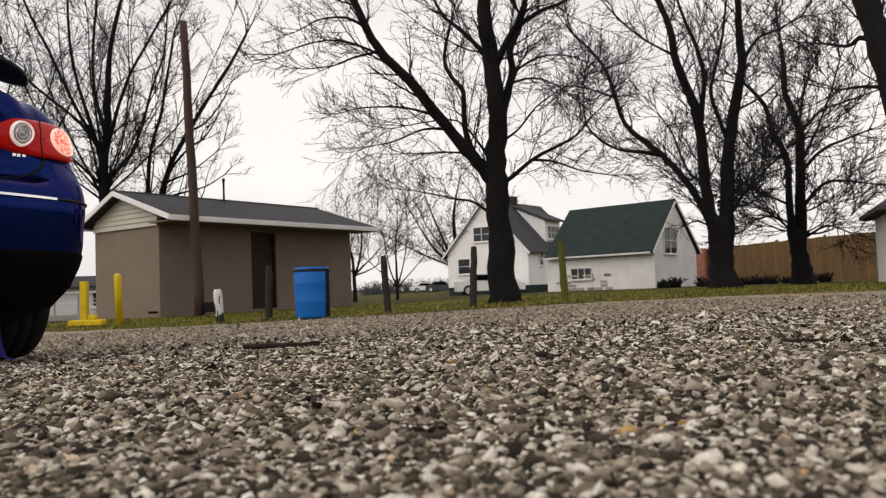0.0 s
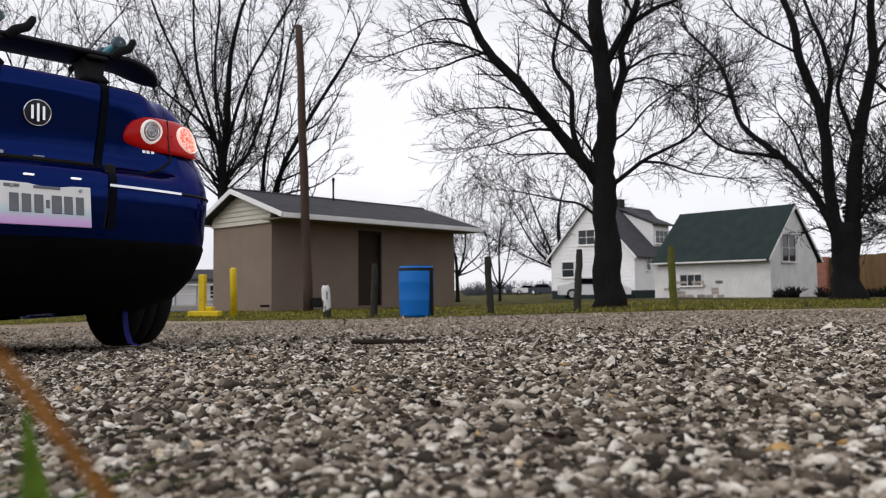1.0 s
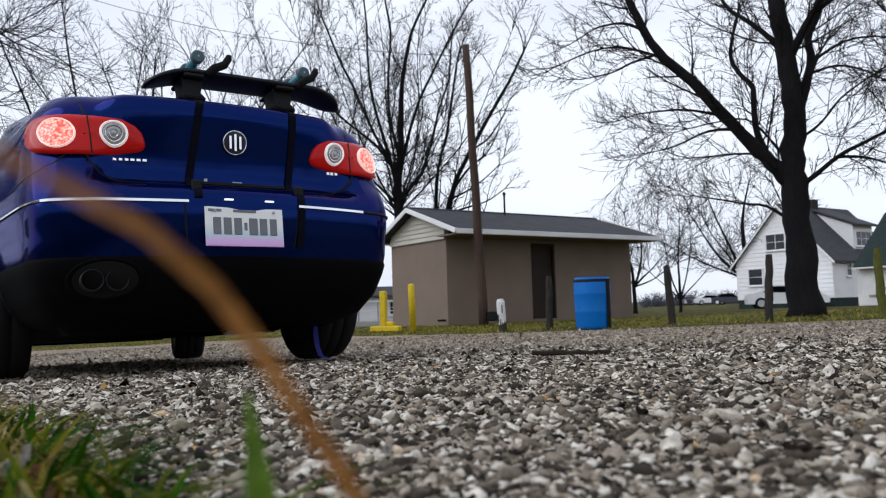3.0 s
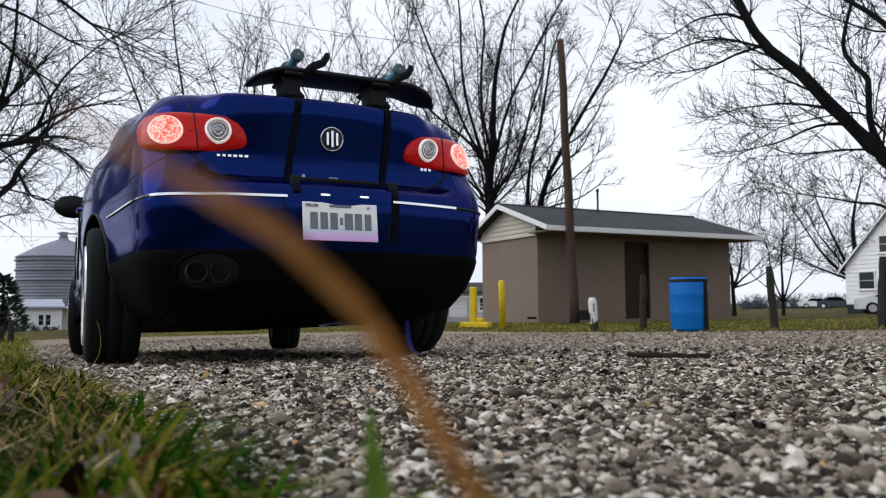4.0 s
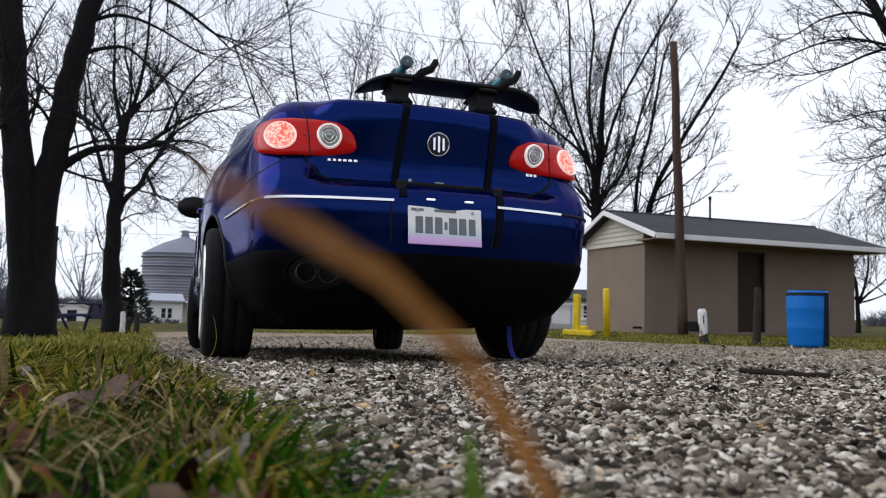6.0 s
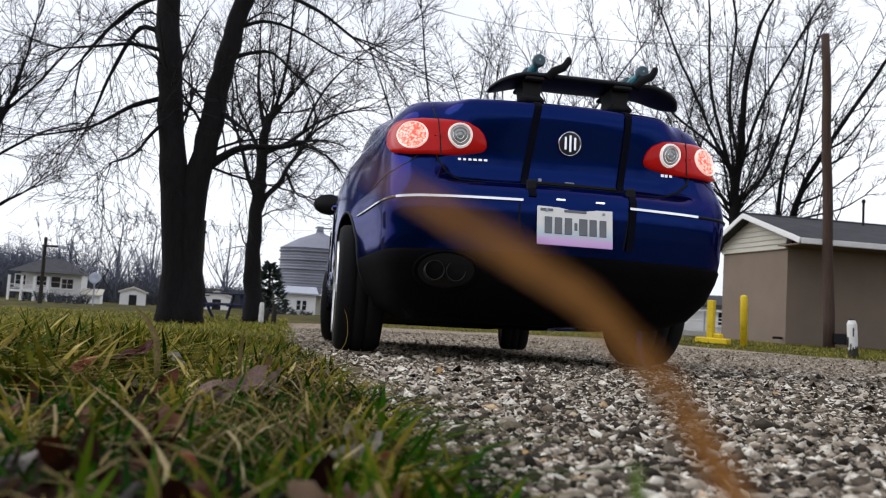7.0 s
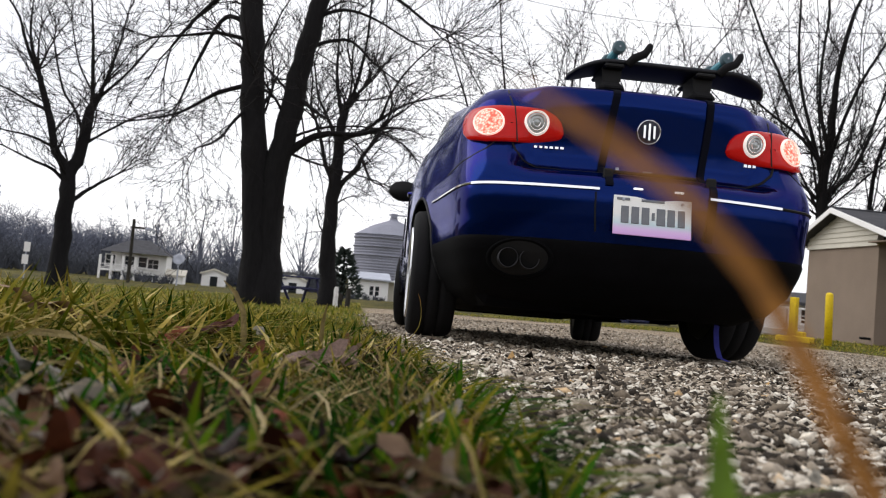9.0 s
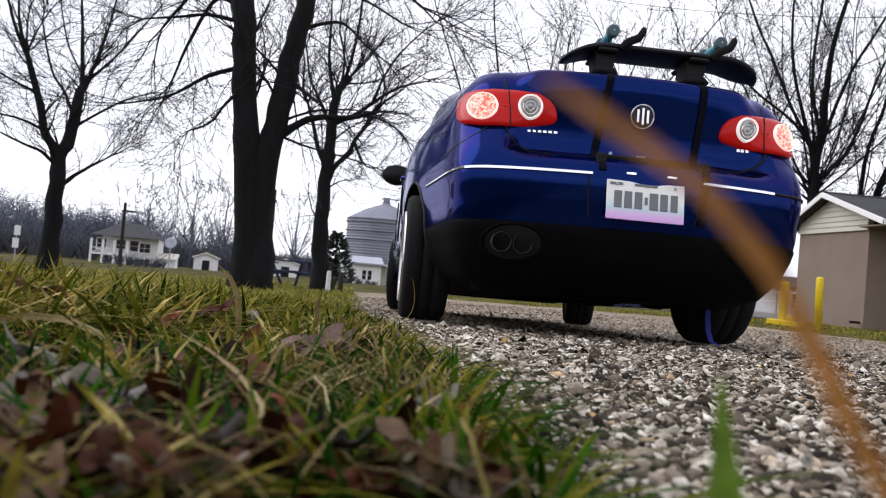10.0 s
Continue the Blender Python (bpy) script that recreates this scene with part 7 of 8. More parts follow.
# ---- carrier on the boot lid, with a skateboard ----
def trunk_rack():
    root = thing("trunk_rack", CAR_M, "black strap-on rack on the boot lid of the car", "rack")
    for x in (-0.14, 0.25):
        g = Geo()
        y0 = -0.865
        g.prism([(-0.045, 1.06), (0.050, 1.06), (0.036, 1.12), (0.046, 1.195), (-0.042, 1.195), (-0.032, 1.12)], 0.11, Matrix.Translation((x, y0 + 0.10, 0)) @ Matrix.Rotation(radians(90), 4, "X"))
        part("upright", g, M_BLACK, root, "black padded upright", smooth=False)
        part("pad", Geo().box((x, -0.83, 1.105), (0.105, 0.16, 0.045), 0.018), M_RUBBER, root)
        part("cradle", Geo().box((x + 0.005, -0.80, 1.196), (0.085, 0.22, 0.018), 0.006), M_BLACK, root)
        # rubber hook that bends up over the board
        hx = x + 0.115
        part("hook", Geo().tube([(x + 0.06, -0.90, 1.205), (hx - 0.03, -0.91, 1.235), (hx + 0.012, -0.91, 1.256), (hx + 0.030, -0.91, 1.286), (hx + 0.032, -0.91, 1.300)], [0.019, 0.018, 0.017, 0.015, 0.011], 10), M_RUBBER, root, "curved black rubber hook", smooth=True)
    # webbing straps down the boot lid

    def strap(pts):
        vs, fs = [], []
        fine = []
        for (xa, za), (xb, zb) in zip(pts[:-1], pts[1:]):
            fine += [(xa + (xb - xa) * i / 8, za + (zb - za) * i / 8) for i in range(8)]
        fine.append(pts[-1])
        for x, z in fine:
            for dx, o in ((-0.0155, 0.003), (-0.0145, 0.007), (0.0145, 0.007), (0.0155, 0.003)):
                vs.append(on_rear(x + dx, z, o))
        for i in range(len(fine) - 1):
            for k in range(3):
                fs.append((i * 4 + k, i * 4 + k + 1, i * 4 + k + 5, i * 4 + k + 4))
        return Geo().add(vs, fs)

    part("strap", strap([(-0.138, 1.09), (-0.150, 0.98), (-0.162, 0.87), (-0.178, 0.74), (-0.182, 0.655)]), M_STRAP, root, "black webbing strap")
    part("strap", strap([(0.248, 1.09), (0.250, 0.98), (0.246, 0.87), (0.236, 0.74), (0.228, 0.640), (0.225, 0.47)]), M_STRAP, root, "black webbing strap")
    for x in (-0.182, 0.228):
        part("buckle", Geo().box(on_rear(x, 0.70, 0.012), (0.04, 0.014, 0.05), 0.005), M_BLACK, root)
    for x, w in ((-0.115, 0.014), (0.01, 0.04)):
        part("clip", Geo().box(on_rear(x, 0.748, 0.008), (w, 0.008, 0.018 if w < 0.02 else 0.006), 0.002), M_STEEL, root, "small bright metal clip")
    part("frame_foot", Geo().box((0.03, rear_y(0.03, 0.735) - 0.01, 0.735), (0.36, 0.014, 0.016), 0.005), M_BLACK, root)
    return root


trunk_rack()


def skateboard():
    m = CAR_M @ Matrix.Translation((0.115, -0.80, 1.212))
    root = thing("skateboard", m, "dark skateboard lying wheels-up on the rack", "skateboard")
    # deck: grid with turned-down ends (it lies upside down) and a rounded outline
    L, W, th = 0.86, 0.205, 0.013
    nu, nv = 36, 8
    vs, fs = [], []
    for side in (0, 1):
        for i in range(nu + 1):
            u = -1 + 2 * i / nu
            x = u * L / 2
            taper = max(0.05, 1 - max(0.0, (abs(u) - 0.72) / 0.28) ** 2.3) ** 0.5
            kick = -0.055 * max(0.0, (abs(u) - 0.62) / 0.38) ** 1.5
            for k in range(nv + 1):
                v = -1 + 2 * k / nv
                y = v * W / 2 * taper
                z = kick - 0.008 * (1 - v * v) + (th if side else 0.0)
                vs.append((x, y, z))
    row = nv + 1
    off = (nu + 1) * row
    for i in range(nu):
        for k in range(nv):
            a = i * row + k
            fs.append((a, a + 1, a + row + 1, a + row))
            fs.append((off + a, off + a + row, off + a + row + 1, off + a + 1))
    for i in range(nu):
        a, b = i * row, i * row + nv
        fs.append((a, a + row, off + a + row, off + a))
        fs.append((b, off + b, off + b + row, b + row))
    for k in range(nv):
        a, b = k, nu * row + k
        fs.append((a, off + a, off + a + 1, a + 1))
        fs.append((b, b + 1, off + b + 1, off + b))
    part("deck", Geo().add(vs, fs), M_GRIP, root, "dark wooden deck", smooth=True)
    for s in (-1, 1):
        truck = new("truck")
        truck.parent = root
        tagged(truck, "teal metal truck with pale wheels")
        x = s * 0.232
        part("baseplate", Geo().box((x, 0, 0.020), (0.085, 0.055, 0.014), 0.004), M_TEAL, truck)
        part("hanger", Geo().tube([(x, -0.065, 0.068), (x, 0, 0.060), (x, 0.065, 0.068)], [0.012, 0.022, 0.012], 10).tube([(x + 0.02, 0, 0.02), (x, 0, 0.06)], [0.022, 0.016], 8), M_TEAL, truck)
        part("axle", Geo().tube([(x, -0.105, 0.070), (x, 0.105, 0.070)], 0.004, 8), M_STEEL, truck)
        for y in (-0.085, 0.085):
            part("wheel", Geo().lathe([(0.010, -0.017), (0.022, -0.017), (0.027, -0.011), (0.027, 0.011), (0.022, 0.017), (0.010, 0.017)], 20, (x, y, 0.070), Matrix.Rotation(radians(90), 4, "X")), M_WHEELGREY, truck, "pale urethane wheel", smooth=False)
    return root


skateboard()

# blue strap end hanging behind the rear wheel
strap_m = CAR_M @ Matrix.Translation((0.60, -0.36, 0.0))
g_strap = Geo()
sp = [(0.0, 0.0, 0.30), (0.004, 0.0, 0.22), (0.0, 0.003, 0.14), (0.006, 0.0, 0.07), (0.02, -0.01, 0.02), (0.06, -0.02, 0.006)]
vs_ = [(x + dx, y + dy, z) for x, y, z in sp for dx, dy in ((-0.013, 0), (0.013, 0), (0.013, 0.003), (-0.013, 0.003))]
g_strap.add(vs_, [(i * 4 + k, i * 4 + (k + 1) % 4, i * 4 + 4 + (k + 1) % 4, i * 4 + 4 + k) for i in range(len(sp) - 1) for k in range(4)])
loose = make("loose_strap", g_strap, M_BLUESTRAP)
loose.matrix_world = strap_m
tagged(loose, "blue webbing strap end hanging to the ground", "strap")


# ---- near ground: grass, leaves, twigs, stones ----
def blade_path(pts, width, mat, name, label, category, spread=0.0):
    """A bent grass blade with a folded middle rib."""
    g = Geo()
    vs, fs = [], []
    pts = [Vector(p) for p in pts]
    n = len(pts)
    for i, p in enumerate(pts):
        d = (pts[min(i + 1, n - 1)] - pts[max(i - 1, 0)]).normalized()
        view = Vector((p.x, p.y, 0)).normalized()
        side = d.cross(view)
        side = side.normalized() if side.length > 1e-4 else Vector((1, 0, 0))
        w = width * (0.55 + 0.45 * math.sin(math.pi * min(1.0, 0.25 + i / n))) * (0.25 if i == n - 1 else 1.0)
        w *= 1.0 + spread * (max(0.0, 1 - 1.6 * i / n) - max(0.0, 1.6 * i / n - 0.7))
        back = side.cross(d) * w * 0.18
        vs += [p - side * w / 2, p + back, p + side * w / 2, p + back * 0.4]
    for i in range(n - 1):
        for k in range(4):
            k2 = (k + 1) % 4
            fs.append((i * 4 + k, i * 4 + k2, i * 4 + 4 + k2, i * 4 + 4 + k))
    g.add(vs, fs)
    root = thing(name, Matrix.Identity(4), label, category)
    part("blade", g, mat, root)
    return root


blade_path([(-0.0190, 0.1000, -0.104), (-0.0220, 0.0960, -0.075), (-0.0273, 0.0874, -0.0450), (-0.0301, 0.0828, -0.0359), (-0.0328, 0.0780, -0.0268), (-0.0360, 0.0729, -0.0181), (-0.0388, 0.0677, -0.0093), (-0.0413, 0.0615, -0.0013), (-0.0443, 0.0539, 0.0051), (-0.0475, 0.0453, 0.0093), (-0.0508, 0.0365, 0.0131)],
           0.0029, M_STRAW, "dry_grass", "single dry orange grass blade bending over the gravel", "grass blade", -0.2)
blade_path([(-0.0705, 0.125, -0.102), (-0.071, 0.122, -0.07), (-0.073, 0.118, -0.044), (-0.0757, 0.117, -0.020)], 0.0082, M_BLADE, "green_grass", "short green grass blade beside the gravel", "grass blade")
blade_path([(-0.066, 0.128, -0.102), (-0.064, 0.126, -0.08), (-0.063, 0.124, -0.052)], 0.0048, M_BLADE, "green_grass", "short green grass blade beside the gravel", "grass blade")

SX, SY = polar(52.9, 2.5)
SR = Vector((math.cos(radians(52.9)), math.sin(radians(52.9)), 0))
blade_path([Vector((SX, SY, ground_z(SX, SY))) + SR * a + Vector((0, 0, b)) for a, b in ((0.0, 0.0), (0.026, 0.014), (0.045, 0.034), (0.059, 0.060), (0.064, 0.090), (0.062, 0.120), (0.056, 0.150), (0.048, 0.168))],
           0.0028, M_STRAW, "dry_grass", "thin pale grass stem arching beside the wheel", "grass stem")


def sheet(name, v, f, mat, label, category):
    """Links a great many small pieces as one mesh of triangles."""
    me = bpy.data.meshes.new(name)
    me.vertices.add(len(v))
    me.vertices.foreach_set("co", v.ravel())
    me.loops.add(len(f) * 3)
    me.loops.foreach_set("vertex_index", f.ravel().astype(np.int32))
    me.polygons.add(len(f))
    me.polygons.foreach_set("loop_start", np.arange(0, len(f) * 3, 3, dtype=np.int32))
    me.update(calc_edges=True)
    me.validate()
    me.materials.append(mat)
    return tagged(new(name, me), label, category, kind="stuff")


def scatter_stones():
    """Crushed stone lying on the lot: broken angular pebbles, coarser with distance."""
    rng = np.random.default_rng(4)
    phi = (1 + 5 ** 0.5) / 2
    ico = np.array([(-1, phi, 0), (1, phi, 0), (-1, -phi, 0), (1, -phi, 0), (0, -1, phi), (0, 1, phi), (0, -1, -phi), (0, 1, -phi), (phi, 0, -1), (phi, 0, 1), (-phi, 0, -1), (-phi, 0, 1)], float)
    ico /= np.linalg.norm(ico[0])
    tri = np.array([(0, 11, 5), (0, 5, 1), (0, 1, 7), (0, 7, 10), (0, 10, 11), (1, 5, 9), (5, 11, 4), (11, 10, 2), (10, 7, 6), (7, 1, 8), (3, 9, 4), (3, 4, 2), (3, 2, 6), (3, 6, 8), (3, 8, 9), (4, 9, 5), (2, 4, 11), (6, 2, 10), (8, 6, 7), (9, 8, 1)])
    octa = np.array([(1, 0, 0), (-1, 0, 0), (0, 1, 0), (0, -1, 0), (0, 0, 1), (0, 0, -1)], float)
    otri = np.array([(0, 2, 4), (2, 1, 4), (1, 3, 4), (3, 0, 4), (2, 0, 5), (1, 2, 5), (3, 1, 5), (0, 3, 5)])
    # bands: inner and outer radius, count, mean size, shape
    cap = np.array([(1, 0, -0.2), (0, 1, -0.2), (-1, 0, -0.2), (0, -1, -0.2), (0.1, 0.1, 0.8)], float)
    ctri = np.array([(0, 1, 4), (1, 2, 4), (2, 3, 4), (3, 0, 4)])
    bands = [(0.22, 0.45, 8600, 0.0031, ico, tri), (0.45, 0.62, 10000, 0.0033, ico, tri), (0.62, 1.5, 42000, 0.0043, octa, otri),
             (1.5, 3.0, 60000, 0.0063, cap, ctri), (3.0, 7.0, 52000, 0.0098, cap, ctri), (3.2, 7.0, 40000, 0.0098, cap, ctri), (7.0, 12.4, 34000, 0.013, cap, ctri)]
    near = ([], [], [0], M_STONE, "loose crushed limestone covering the lot")
    far = ([], [], [0], M_FARSTONE, "trodden crushed limestone further out on the lot")
    for r0, r1, count, size, form, faces in bands:
        all_v, all_f, base, _, _ = far if r0 > 3.1 else near
        az = np.radians(rng.uniform(-52 if r0 < 1 else -42 if r0 < 2 else -36, 62, count))
        r = np.sqrt(rng.uniform(r0 * r0, r1 * r1, count))
        x, y = -np.sin(az) * r, np.cos(az) * r
        inside = EDGE_N[0] * (x - EDGE_P[0]) + EDGE_N[1] * (y - EDGE_P[1])
        keep = (inside < rng.exponential(0.03, count)) & (y < 12.6) & ((rng.uniform(3.0, 7.0, count) > r) if r0 < 3.1 else (rng.uniform(2.8, 6.5, count) < r))
        x, y = x[keep], y[keep]
        m = len(x)
        s = size * np.exp(rng.normal(0, 0.34, m))
        sc = np.stack([s * rng.uniform(0.9, 1.6, m), s * rng.uniform(0.7, 1.15, m), s * rng.uniform(0.42, 0.75, m)], 1)
        k = len(form)
        shape = form[None] * (1 + rng.uniform(-0.32, 0.25, (m, k, 1))) * sc[:, None, :]
        a, b = rng.uniform(0, 2 * np.pi, m), rng.normal(0, 0.45, m)
        ca, sa, cb, sb = np.cos(a), np.sin(a), np.cos(b), np.sin(b)
        px, py, pz = shape[..., 0], shape[..., 1], shape[..., 2]
        px, pz = px * cb[:, None] + pz * sb[:, None], -px * sb[:, None] + pz * cb[:, None]
        qx, qy = px * ca[:, None] - py * sa[:, None], px * sa[:, None] + py * ca[:, None]
        gz = np.array([ground_z(u, v) for u, v in zip(x, y)])
        v = np.stack([qx + x[:, None], qy + y[:, None], pz + (gz + sc[:, 2] * rng.uniform(-0.1, 0.6, m))[:, None]], 2)
        all_v.append(v.reshape(-1, 3))
        all_f.append((faces[None] + (np.arange(m) * k)[:, None, None] + base[0]).reshape(-1, 3))
        base[0] += m * k
    for all_v, all_f, _, mat, label in (near, far):
        sheet("gravel_stones", np.concatenate(all_v), np.concatenate(all_f), mat, label, "gravel")


scatter_stones()


def scatter_grass():
    """Blades of the verge and the far lawn, each a bent tapering strip."""
    rng = np.random.default_rng(7)
    # bearing range, radius range, count, height, width, lawn: near verge or far
    bands = [(40, 100, 0.24, 0.5, 1900, 0.028, 0.0046, "near"), (40, 100, 0.26, 0.95, 9500, 0.037, 0.0046, "near"), (40, 100, 0.85, 2.0, 17000, 0.078, 0.0066, "turf"), (42, 100, 2.0, 5.5, 30000, 0.058, 0.0080, "turf"),
             (50, 100, 5.5, 16, 18000, 0.06, 0.014, "far"), (50, 100, 16, 34, 14000, 0.07, 0.03, "far"), (-36, 50, 11.5, 24, 30000, 0.055, 0.014, "rim")]
    kinds = ("near", "turf", "far")
    vs, fs, base = {k: [] for k in kinds}, {k: [] for k in kinds}, dict.fromkeys(kinds, 0)
    for a0, a1, r0, r1, count, h, w, where in bands:
        az = np.radians(rng.uniform(a0, a1, count))
        r = np.sqrt(rng.uniform(r0 * r0, r1 * r1, count)) if where != "rim" else rng.uniform(r0, r1, count)
        x, y = -np.sin(az) * r, np.cos(az) * r
        out = rng.uniform(0, 2 * np.pi, count)
        if r1 < 3:
            # blades stand in tufts and lean out from the middle of each
            tuft = rng.integers(0, count // 18, count)
            ox, oy = rng.normal(0, 0.013 + 0.006 * r1, count), rng.normal(0, 0.013 + 0.006 * r1, count)
            x, y = x[tuft] + ox, y[tuft] + oy
            r = np.hypot(x, y)
            out = np.arctan2(oy, ox) + rng.normal(0, 0.7, count)
            inner = r > r0 * 0.95
            x, y, r, out = x[inner], y[inner], r[inner], out[inner]
            count = len(x)
        if where != "rim":
            inside = EDGE_N[0] * (x - EDGE_P[0]) + EDGE_N[1] * (y - EDGE_P[1])
            keep = inside > rng.normal(0.02, 0.03, count)
        else:
            keep = y > np.array([far_edge(u) for u in x]) + rng.normal(0.0, 0.12, count)
        x, y, r, out = x[keep], y[keep], r[keep], out[keep]
        where = "far" if where == "rim" else where
        m = len(x)
        clump = np.array([noise.noise((u * 9, v * 9, 1.0)) for u, v in zip(x, y)])
        hh = h * np.minimum(1.8, np.exp(rng.normal(0, 0.42, m)) * (1 + 0.75 * clump))
        if where == "turf":
            # shorter where feet and wheels tread the edge
            hh = hh * np.clip(0.4 + 1.3 * np.array([verge(u, v) for u, v in zip(x, y)]), 0.4, 1.0)
        ww = w * rng.uniform(0.6, 1.4, m)
        a = out
        lean = np.where(rng.random(m) < 0.4, rng.uniform(1.8, 3.4, m), rng.uniform(0.3, 1.9, m)) * hh
        dx, dy = np.cos(a), np.sin(a)
        sx, sy = -dy, dx
        gz = np.array([ground_z(u, v) for u, v in zip(x, y)]) - 0.004
        pts = []
        for s, wid in ((0.0, 1.0), (0.55, 0.8), (1.0, 0.0)) if where == "far" else ((0.0, 1.0), (0.4, 0.9), (0.75, 0.6), (1.0, 0.0)):
            cx, cy = x + dx * lean * s ** 1.7, y + dy * lean * s ** 1.7
            cz = gz + hh * (s - 0.22 * s * s * (lean / hh))
            if wid:
                pts.append(np.stack([cx - sx * ww * wid / 2, cy - sy * ww * wid / 2, cz], 1))
                pts.append(np.stack([cx + sx * ww * wid / 2, cy + sy * ww * wid / 2, cz], 1))
            else:
                pts.append(np.stack([cx, cy, cz], 1))
        v = np.stack(pts, 1)
        size = v.shape[1]
        k = (np.arange(m) * size)[:, None] + base[where]
        f = np.concatenate([k + np.array([q]) for q in ((0, 1, 3), (0, 3, 2), (2, 3, 5), (2, 5, 4), (4, 5, 6))[:2 if size == 5 else 4] + (((2, 3, 4),) if size == 5 else ((4, 5, 6),))], 0)
        vs[where].append(v.reshape(-1, 3))
        fs[where].append(f)
        base[where] += m * size
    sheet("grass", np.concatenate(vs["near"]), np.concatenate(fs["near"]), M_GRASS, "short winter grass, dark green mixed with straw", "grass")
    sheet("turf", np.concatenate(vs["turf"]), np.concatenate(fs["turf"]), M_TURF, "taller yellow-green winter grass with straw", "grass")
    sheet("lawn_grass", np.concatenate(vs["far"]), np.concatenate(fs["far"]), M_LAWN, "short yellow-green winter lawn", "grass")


scatter_grass()


def scatter_straw():
    """Long dry strands lying across the grass of the verge, each a thin arching strip."""
    rng = np.random.default_rng(17)
    count, steps = 520, 5
    az, r = np.radians(rng.uniform(42, 98, count)), 0.27 + 2.4 * rng.random(count) ** 1.6
    x, y = -np.sin(az) * r, np.cos(az) * r
    # more of it, flattened, along the edge of the lot
    along, inward = 1.3 * rng.random(620) ** 1.3, 0.02 + np.abs(rng.normal(0, 0.08, 620))
    x = np.concatenate([x, EDGE_P[0] + EDGE_D[0] * along + EDGE_N[0] * inward])
    y = np.concatenate([y, EDGE_P[1] + EDGE_D[1] * along + EDGE_N[1] * inward])
    keep = EDGE_N[0] * (x - EDGE_P[0]) + EDGE_N[1] * (y - EDGE_P[1]) > 0.03
    x, y = x[keep], y[keep]
    m = len(x)
    a, bend = rng.uniform(0, 2 * np.pi, m), rng.uniform(-0.9, 0.9, m)
    length = rng.uniform(0.045, 0.13, m)
    rise, w = rng.uniform(0.012, 0.040, m), rng.uniform(0.0012, 0.0026, m)
    gz = np.array([ground_z(u, v) for u, v in zip(x, y)]) + rng.uniform(0.0, 0.016, m)
    rows = []
    cx, cy = x.copy(), y.copy()
    for k in range(steps + 1):
        s = k / steps
        turn = a + bend * s
        cz = gz + rise * np.sin(np.pi * np.minimum(1.0, 0.12 + 0.85 * s))
        half = w * (1 - 0.75 * s) / 2
        rows.append(np.stack([cx - np.sin(turn) * half, cy + np.cos(turn) * half, cz], 1))
        rows.append(np.stack([cx + np.sin(turn) * half, cy - np.cos(turn) * half, cz], 1))
        cx, cy = cx + np.cos(turn) * length / steps, cy + np.sin(turn) * length / steps
    v = np.stack(rows, 1)
    k = (np.arange(m) * 2 * (steps + 1))[:, None]
    f = np.concatenate([k + np.array([q]) for i in range(steps) for q in ((2 * i, 2 * i + 1, 2 * i + 3), (2 * i, 2 * i + 3, 2 * i + 2))], 0)
    sheet("straw", v.reshape(-1, 3), f, M_DRYSTRAND, "dry pale straw strands lying over the grass", "straw")


scatter_straw()


def leaf_mesh(seed, lobes):
    """A curled dead leaf with a lobed outline and a raised rib."""
    rng = random.Random(seed)
    g = Geo()
    n, rings = 28, 4
    vs = [(0.0, 0.0, 0.0)]
    curl, twist = rng.uniform(0.4, 1.3), rng.uniform(-0.7, 0.7)
    for i in range(1, rings + 1):
        for k in range(n):
            a = 2 * math.pi * k / n
            rad = (0.5 + 0.5 * abs(math.cos(a)) ** 1.3) * (1 + 0.22 * math.cos(lobes * a) + rng.uniform(-0.05, 0.05)) * i / rings
            x, y = rad * math.cos(a), 0.62 * rad * math.sin(a)
            z = curl * (0.45 * y * y + 0.22 * x * x) + twist * x * y + 0.10 * math.sin(6 * x + 3 * y + seed) + 0.07 * math.sin(9 * y - 4 * x) + 0.05 * abs(y)
            vs.append((x, y, z))
    fs = [(0, 1 + k, 1 + (k + 1) % n) for k in range(n)]
    for i in range(rings - 1):
        for k in range(n):
            a, b = 1 + i * n + k, 1 + i * n + (k + 1) % n
            fs.append((a, b, b + n, a + n))
    g.add(vs, fs)
    g.tube([(-1.5, 0, 0.25), (-1.0, 0, 0.08), (-0.2, 0, 0.02), (0.7, 0, 0.09)], [0.02, 0.02, 0.018, 0.008], 4)
    me = bpy.data.meshes.new("dead_leaf")
    me.from_pydata(g.v, [], g.f)
    me.polygons.foreach_set("use_smooth", [True] * len(me.polygons))
    me.materials.append(M_LEAF)
    me.update()
    return me


LEAVES = [leaf_mesh(k, 3 + k % 3) for k in range(5)]
rng_l = random.Random(21)


def leaf_pose(far):
    """A resting place for a leaf somewhere on the verge."""
    while True:
        az, r = rng_l.uniform(40, 92), 0.28 + (2.0 if far else 1.5) * rng_l.random() ** (1.9 if far else 1.6)
        x, y = polar(az, r)
        if verge(x, y) > 0.02 and (az > 63 or r > 0.75 or (r < 0.38 and az > 48)):
            break
    s = rng_l.uniform(0.014, 0.031)
    turn = Euler((rng_l.uniform(-0.5, 0.5), rng_l.uniform(-0.5, 0.5), rng_l.uniform(0, 6.28))).to_matrix().to_4x4()
    return Matrix.Translation((x, y, ground_z(x, y) + 0.004 + 0.024 * rng_l.random() ** 1.3)) @ turn @ Matrix.Diagonal((s, s, s, 1))


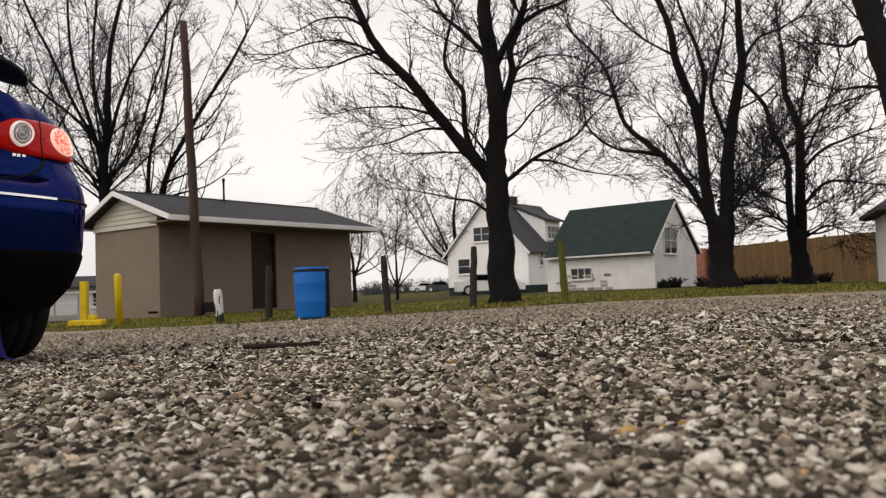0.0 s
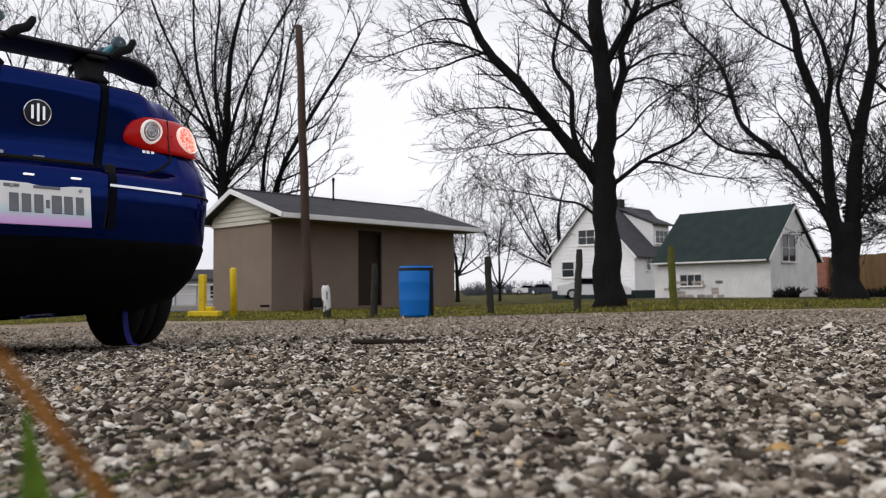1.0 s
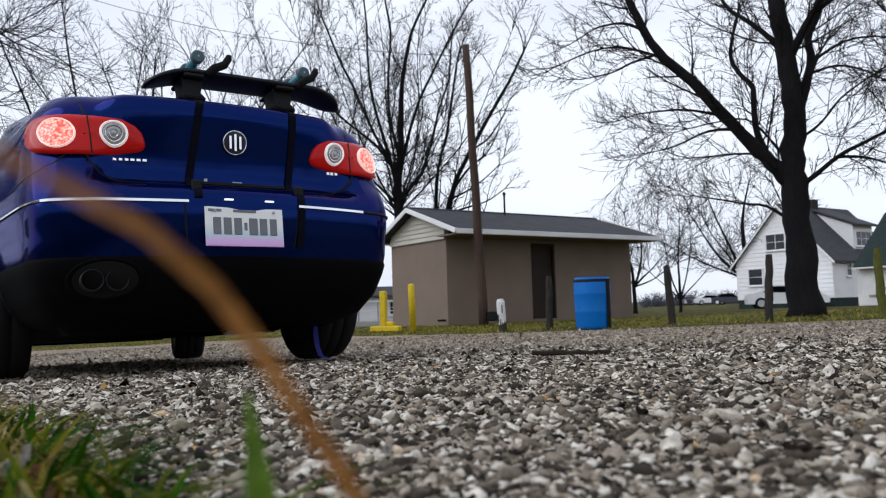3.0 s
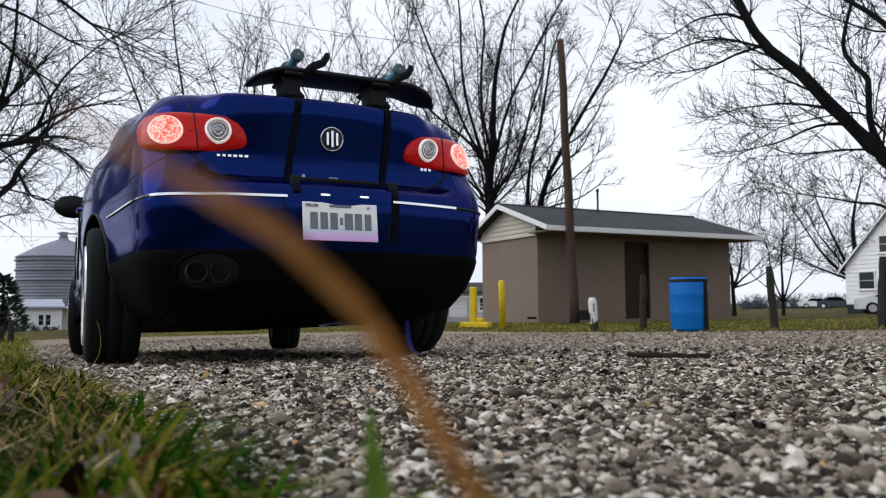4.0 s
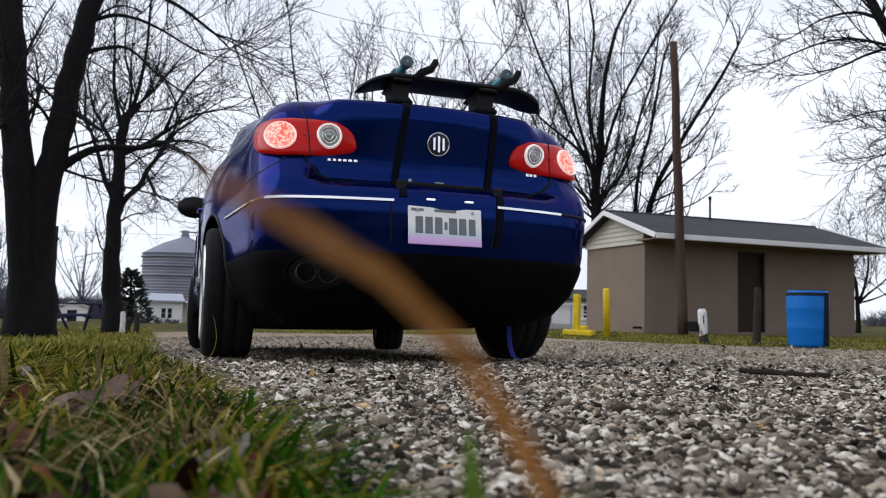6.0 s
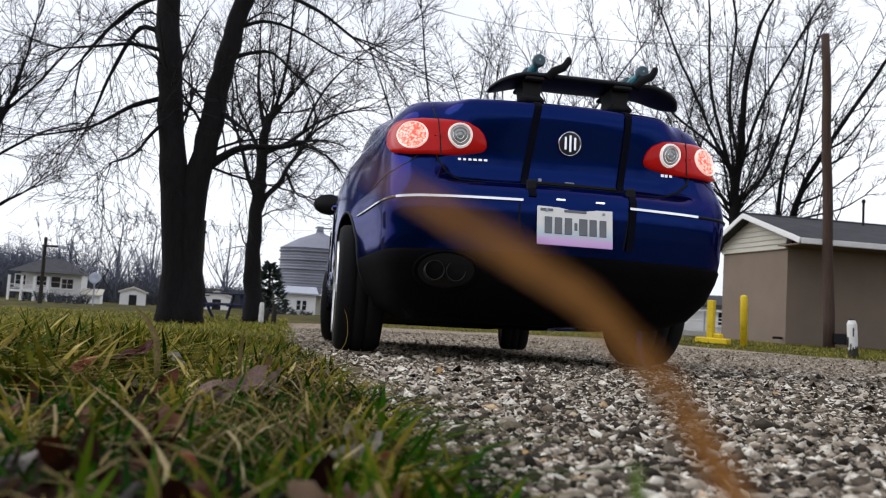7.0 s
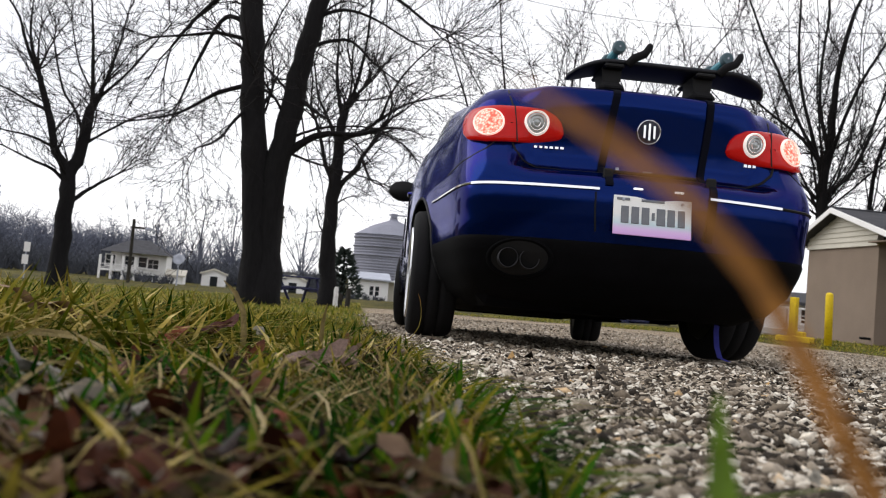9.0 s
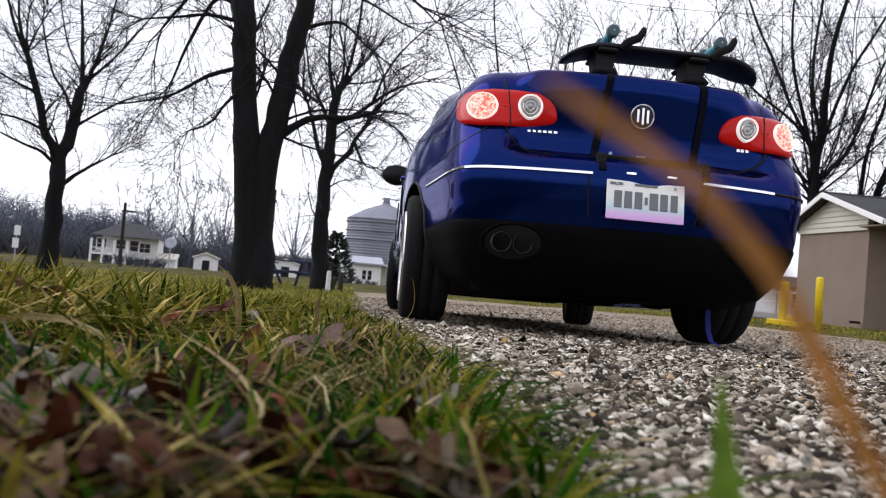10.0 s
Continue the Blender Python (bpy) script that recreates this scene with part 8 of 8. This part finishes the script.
for k in range(130):
    ob = new("dead_leaf", LEAVES[k % 5])
    ob.matrix_world = leaf_pose(False)
    tagged(ob, "curled brown dead leaf lying in the grass", "leaf", "fallen leaves")
for az, r, s, up, turn, mat, what in (
        (60.5, 0.76, 0.044, 0.030, 0.5, M_PINKLEAF, "large faded brown leaf, crumpled"), (57.0, 0.78, 0.022, 0.036, 1.4, M_PINKLEAF, "faded brown leaf, curled up"),
        (69.5, 0.95, 0.024, 0.042, 0.9, M_RUSTLEAF, "rust-red dead leaf"), (66.7, 1.10, 0.030, 0.046, 0.3, M_REDLEAF, "dark red dead leaf"),
        (63.2, 1.16, 0.026, 0.040, 2.0, M_GREYLEAF, "grey weathered leaf, crumpled"), (77.2, 0.60, 0.042, 0.026, 2.4, M_GREYLEAF, "large grey weathered leaf"),
        (73.3, 0.44, 0.022, 0.022, 0.8, M_GREYLEAF, "pale grey leaf"), (61.2, 0.43, 0.018, 0.020, 2.2, M_RUSTLEAF, "rust-red dead leaf"),
        (51.8, 0.46, 0.022, 0.022, 0.1, M_GREYLEAF, "grey weathered leaf, curled up"), (77.7, 1.05, 0.048, 0.066, 2.9, M_TANLEAF, "long tan leaf"),
        (62.6, 0.57, 0.015, 0.022, 1.1, M_PINKLEAF, "faded brown leaf"), (76.3, 0.43, 0.018, 0.022, 0.4, M_REDLEAF, "dark red dead leaf"),
        (62.1, 0.36, 0.010, 0.014, 0.0, M_RUSTLEAF, "small rust-red leaf"), (67.7, 0.42, 0.018, 0.014, 1.7, M_REDLEAF, "dark red dead leaf"),
        (74.7, 0.39, 0.020, 0.012, 2.6, M_RUSTLEAF, "rust-red dead leaf"), (55.5, 0.62, 0.020, 0.016, 1.0, M_TANLEAF, "tan leaf"),
        (49.5, 0.47, 0.017, 0.018, 0.6, M_RUSTLEAF, "rust-red dead leaf"), (50.8, 0.36, 0.015, 0.016, 1.9, M_PINKLEAF, "faded brown leaf"), (53.5, 0.38, 0.014, 0.020, 2.7, M_TANLEAF, "tan leaf"), (52.6, 0.56, 0.018, 0.020, 0.2, M_GREYLEAF, "grey weathered leaf")):
    x, y = polar(az, r)
    ob = new("dead_leaf", LEAVES[int(az * 3) % 5])
    ob.matrix_world = Matrix.Translation((x, y, ground_z(x, y) + up)) @ Euler((0.35, -0.25, turn + radians(az))).to_matrix().to_4x4() @ Matrix.Diagonal((s, s, s, 1))
    ob.material_slots[0].link = "OBJECT"
    ob.material_slots[0].material = mat
    tagged(ob, what + " resting on the grass", "leaf", "fallen leaves")
# long dry strands standing or lying over the verge: bearing, distance, height over the ground
for path, w in ((((63.6, 0.33, 0.012), (63.5, 0.40, 0.030), (65.2, 0.47, 0.038), (67.0, 0.56, 0.042), (68.6, 0.70, 0.042), (69.9, 0.90, 0.046)), 0.0030),
                (((64.5, 1.02, 0.0), (64.6, 1.0, 0.045), (64.8, 0.99, 0.075), (65.5, 0.98, 0.098), (66.4, 0.97, 0.112)), 0.0075),
                (((59.3, 0.92, 0.0), (59.1, 0.90, 0.040), (59.1, 0.88, 0.070), (58.9, 0.86, 0.092)), 0.0055),
                (((80.5, 0.47, 0.022), (79.0, 0.52, 0.034), (77.5, 0.57, 0.040), (76.0, 0.62, 0.036)), 0.0034),
                (((81.0, 0.90, 0.030), (78.5, 0.87, 0.044), (76.0, 0.83, 0.044), (74.0, 0.76, 0.036), (72.8, 0.68, 0.022)), 0.0075)):
    spots = [(polar(az, r), up) for az, r, up in path]
    blade_path([(p[0], p[1], ground_z(p[0], p[1]) + up) for p, up in spots], w, M_PALESTRAW, "dry_grass", "long pale dry grass strand over the verge", "grass blade")
litter = Geo()
for k in range(560):
    m = leaf_pose(True)
    me = LEAVES[k % 5]
    litter.add([m @ v.co for v in me.vertices[:113]], [tuple(q.vertices) for q in me.polygons if max(q.vertices) < 113])
tagged(make("leaf_litter", litter, M_LITTER, smooth=True), "brown leaf litter between the grass blades", "leaves", kind="stuff")
for az, r in ((-6, 0.46), (14, 0.44), (24, 0.47), (5, 0.62), (-3, 0.9), (30, 0.75), (-12, 1.1)):
    x, y = polar(az, r)
    ob = new("dead_leaf", LEAVES[(int(az) + 30) % 5])
    s = 0.011
    ob.matrix_world = Matrix.Translation((x, y, ground_z(x, y) + 0.016)) @ Euler((0.2, 0.1, az)).to_matrix().to_4x4() @ Matrix.Diagonal((s, s, s, 1))
    tagged(ob, "small brown dead leaf lying on the gravel", "leaf", "fallen leaves")


def stick(x, y, turn, length, r, seed):
    rng = random.Random(seed)
    z = ground_z(x, y) + 0.003
    g = Geo()
    n = 8
    pts = [(-length / 2 + length * i / n, rng.uniform(-0.03, 0.03) * length, r * 0.8 + rng.uniform(0, 0.02) * length) for i in range(n + 1)]
    g.tube(pts, [r * (1 - 0.5 * abs(i / n - 0.4)) for i in range(n + 1)], 7)
    ob = make("stick", g, M_STICK)
    ob.matrix_world = Matrix.Translation((x, y, z)) @ Matrix.Rotation(turn, 4, "Z")
    return tagged(ob, "dark fallen stick lying on the gravel", "stick", "sticks on the gravel")


stick(-0.50, 2.57, 0.15, 0.26, 0.010, 1)
stick(0.73, 1.30, -0.45, 0.11, 0.003, 2)
stick(0.35, 2.2, 0.25, 0.09, 0.004, 4)
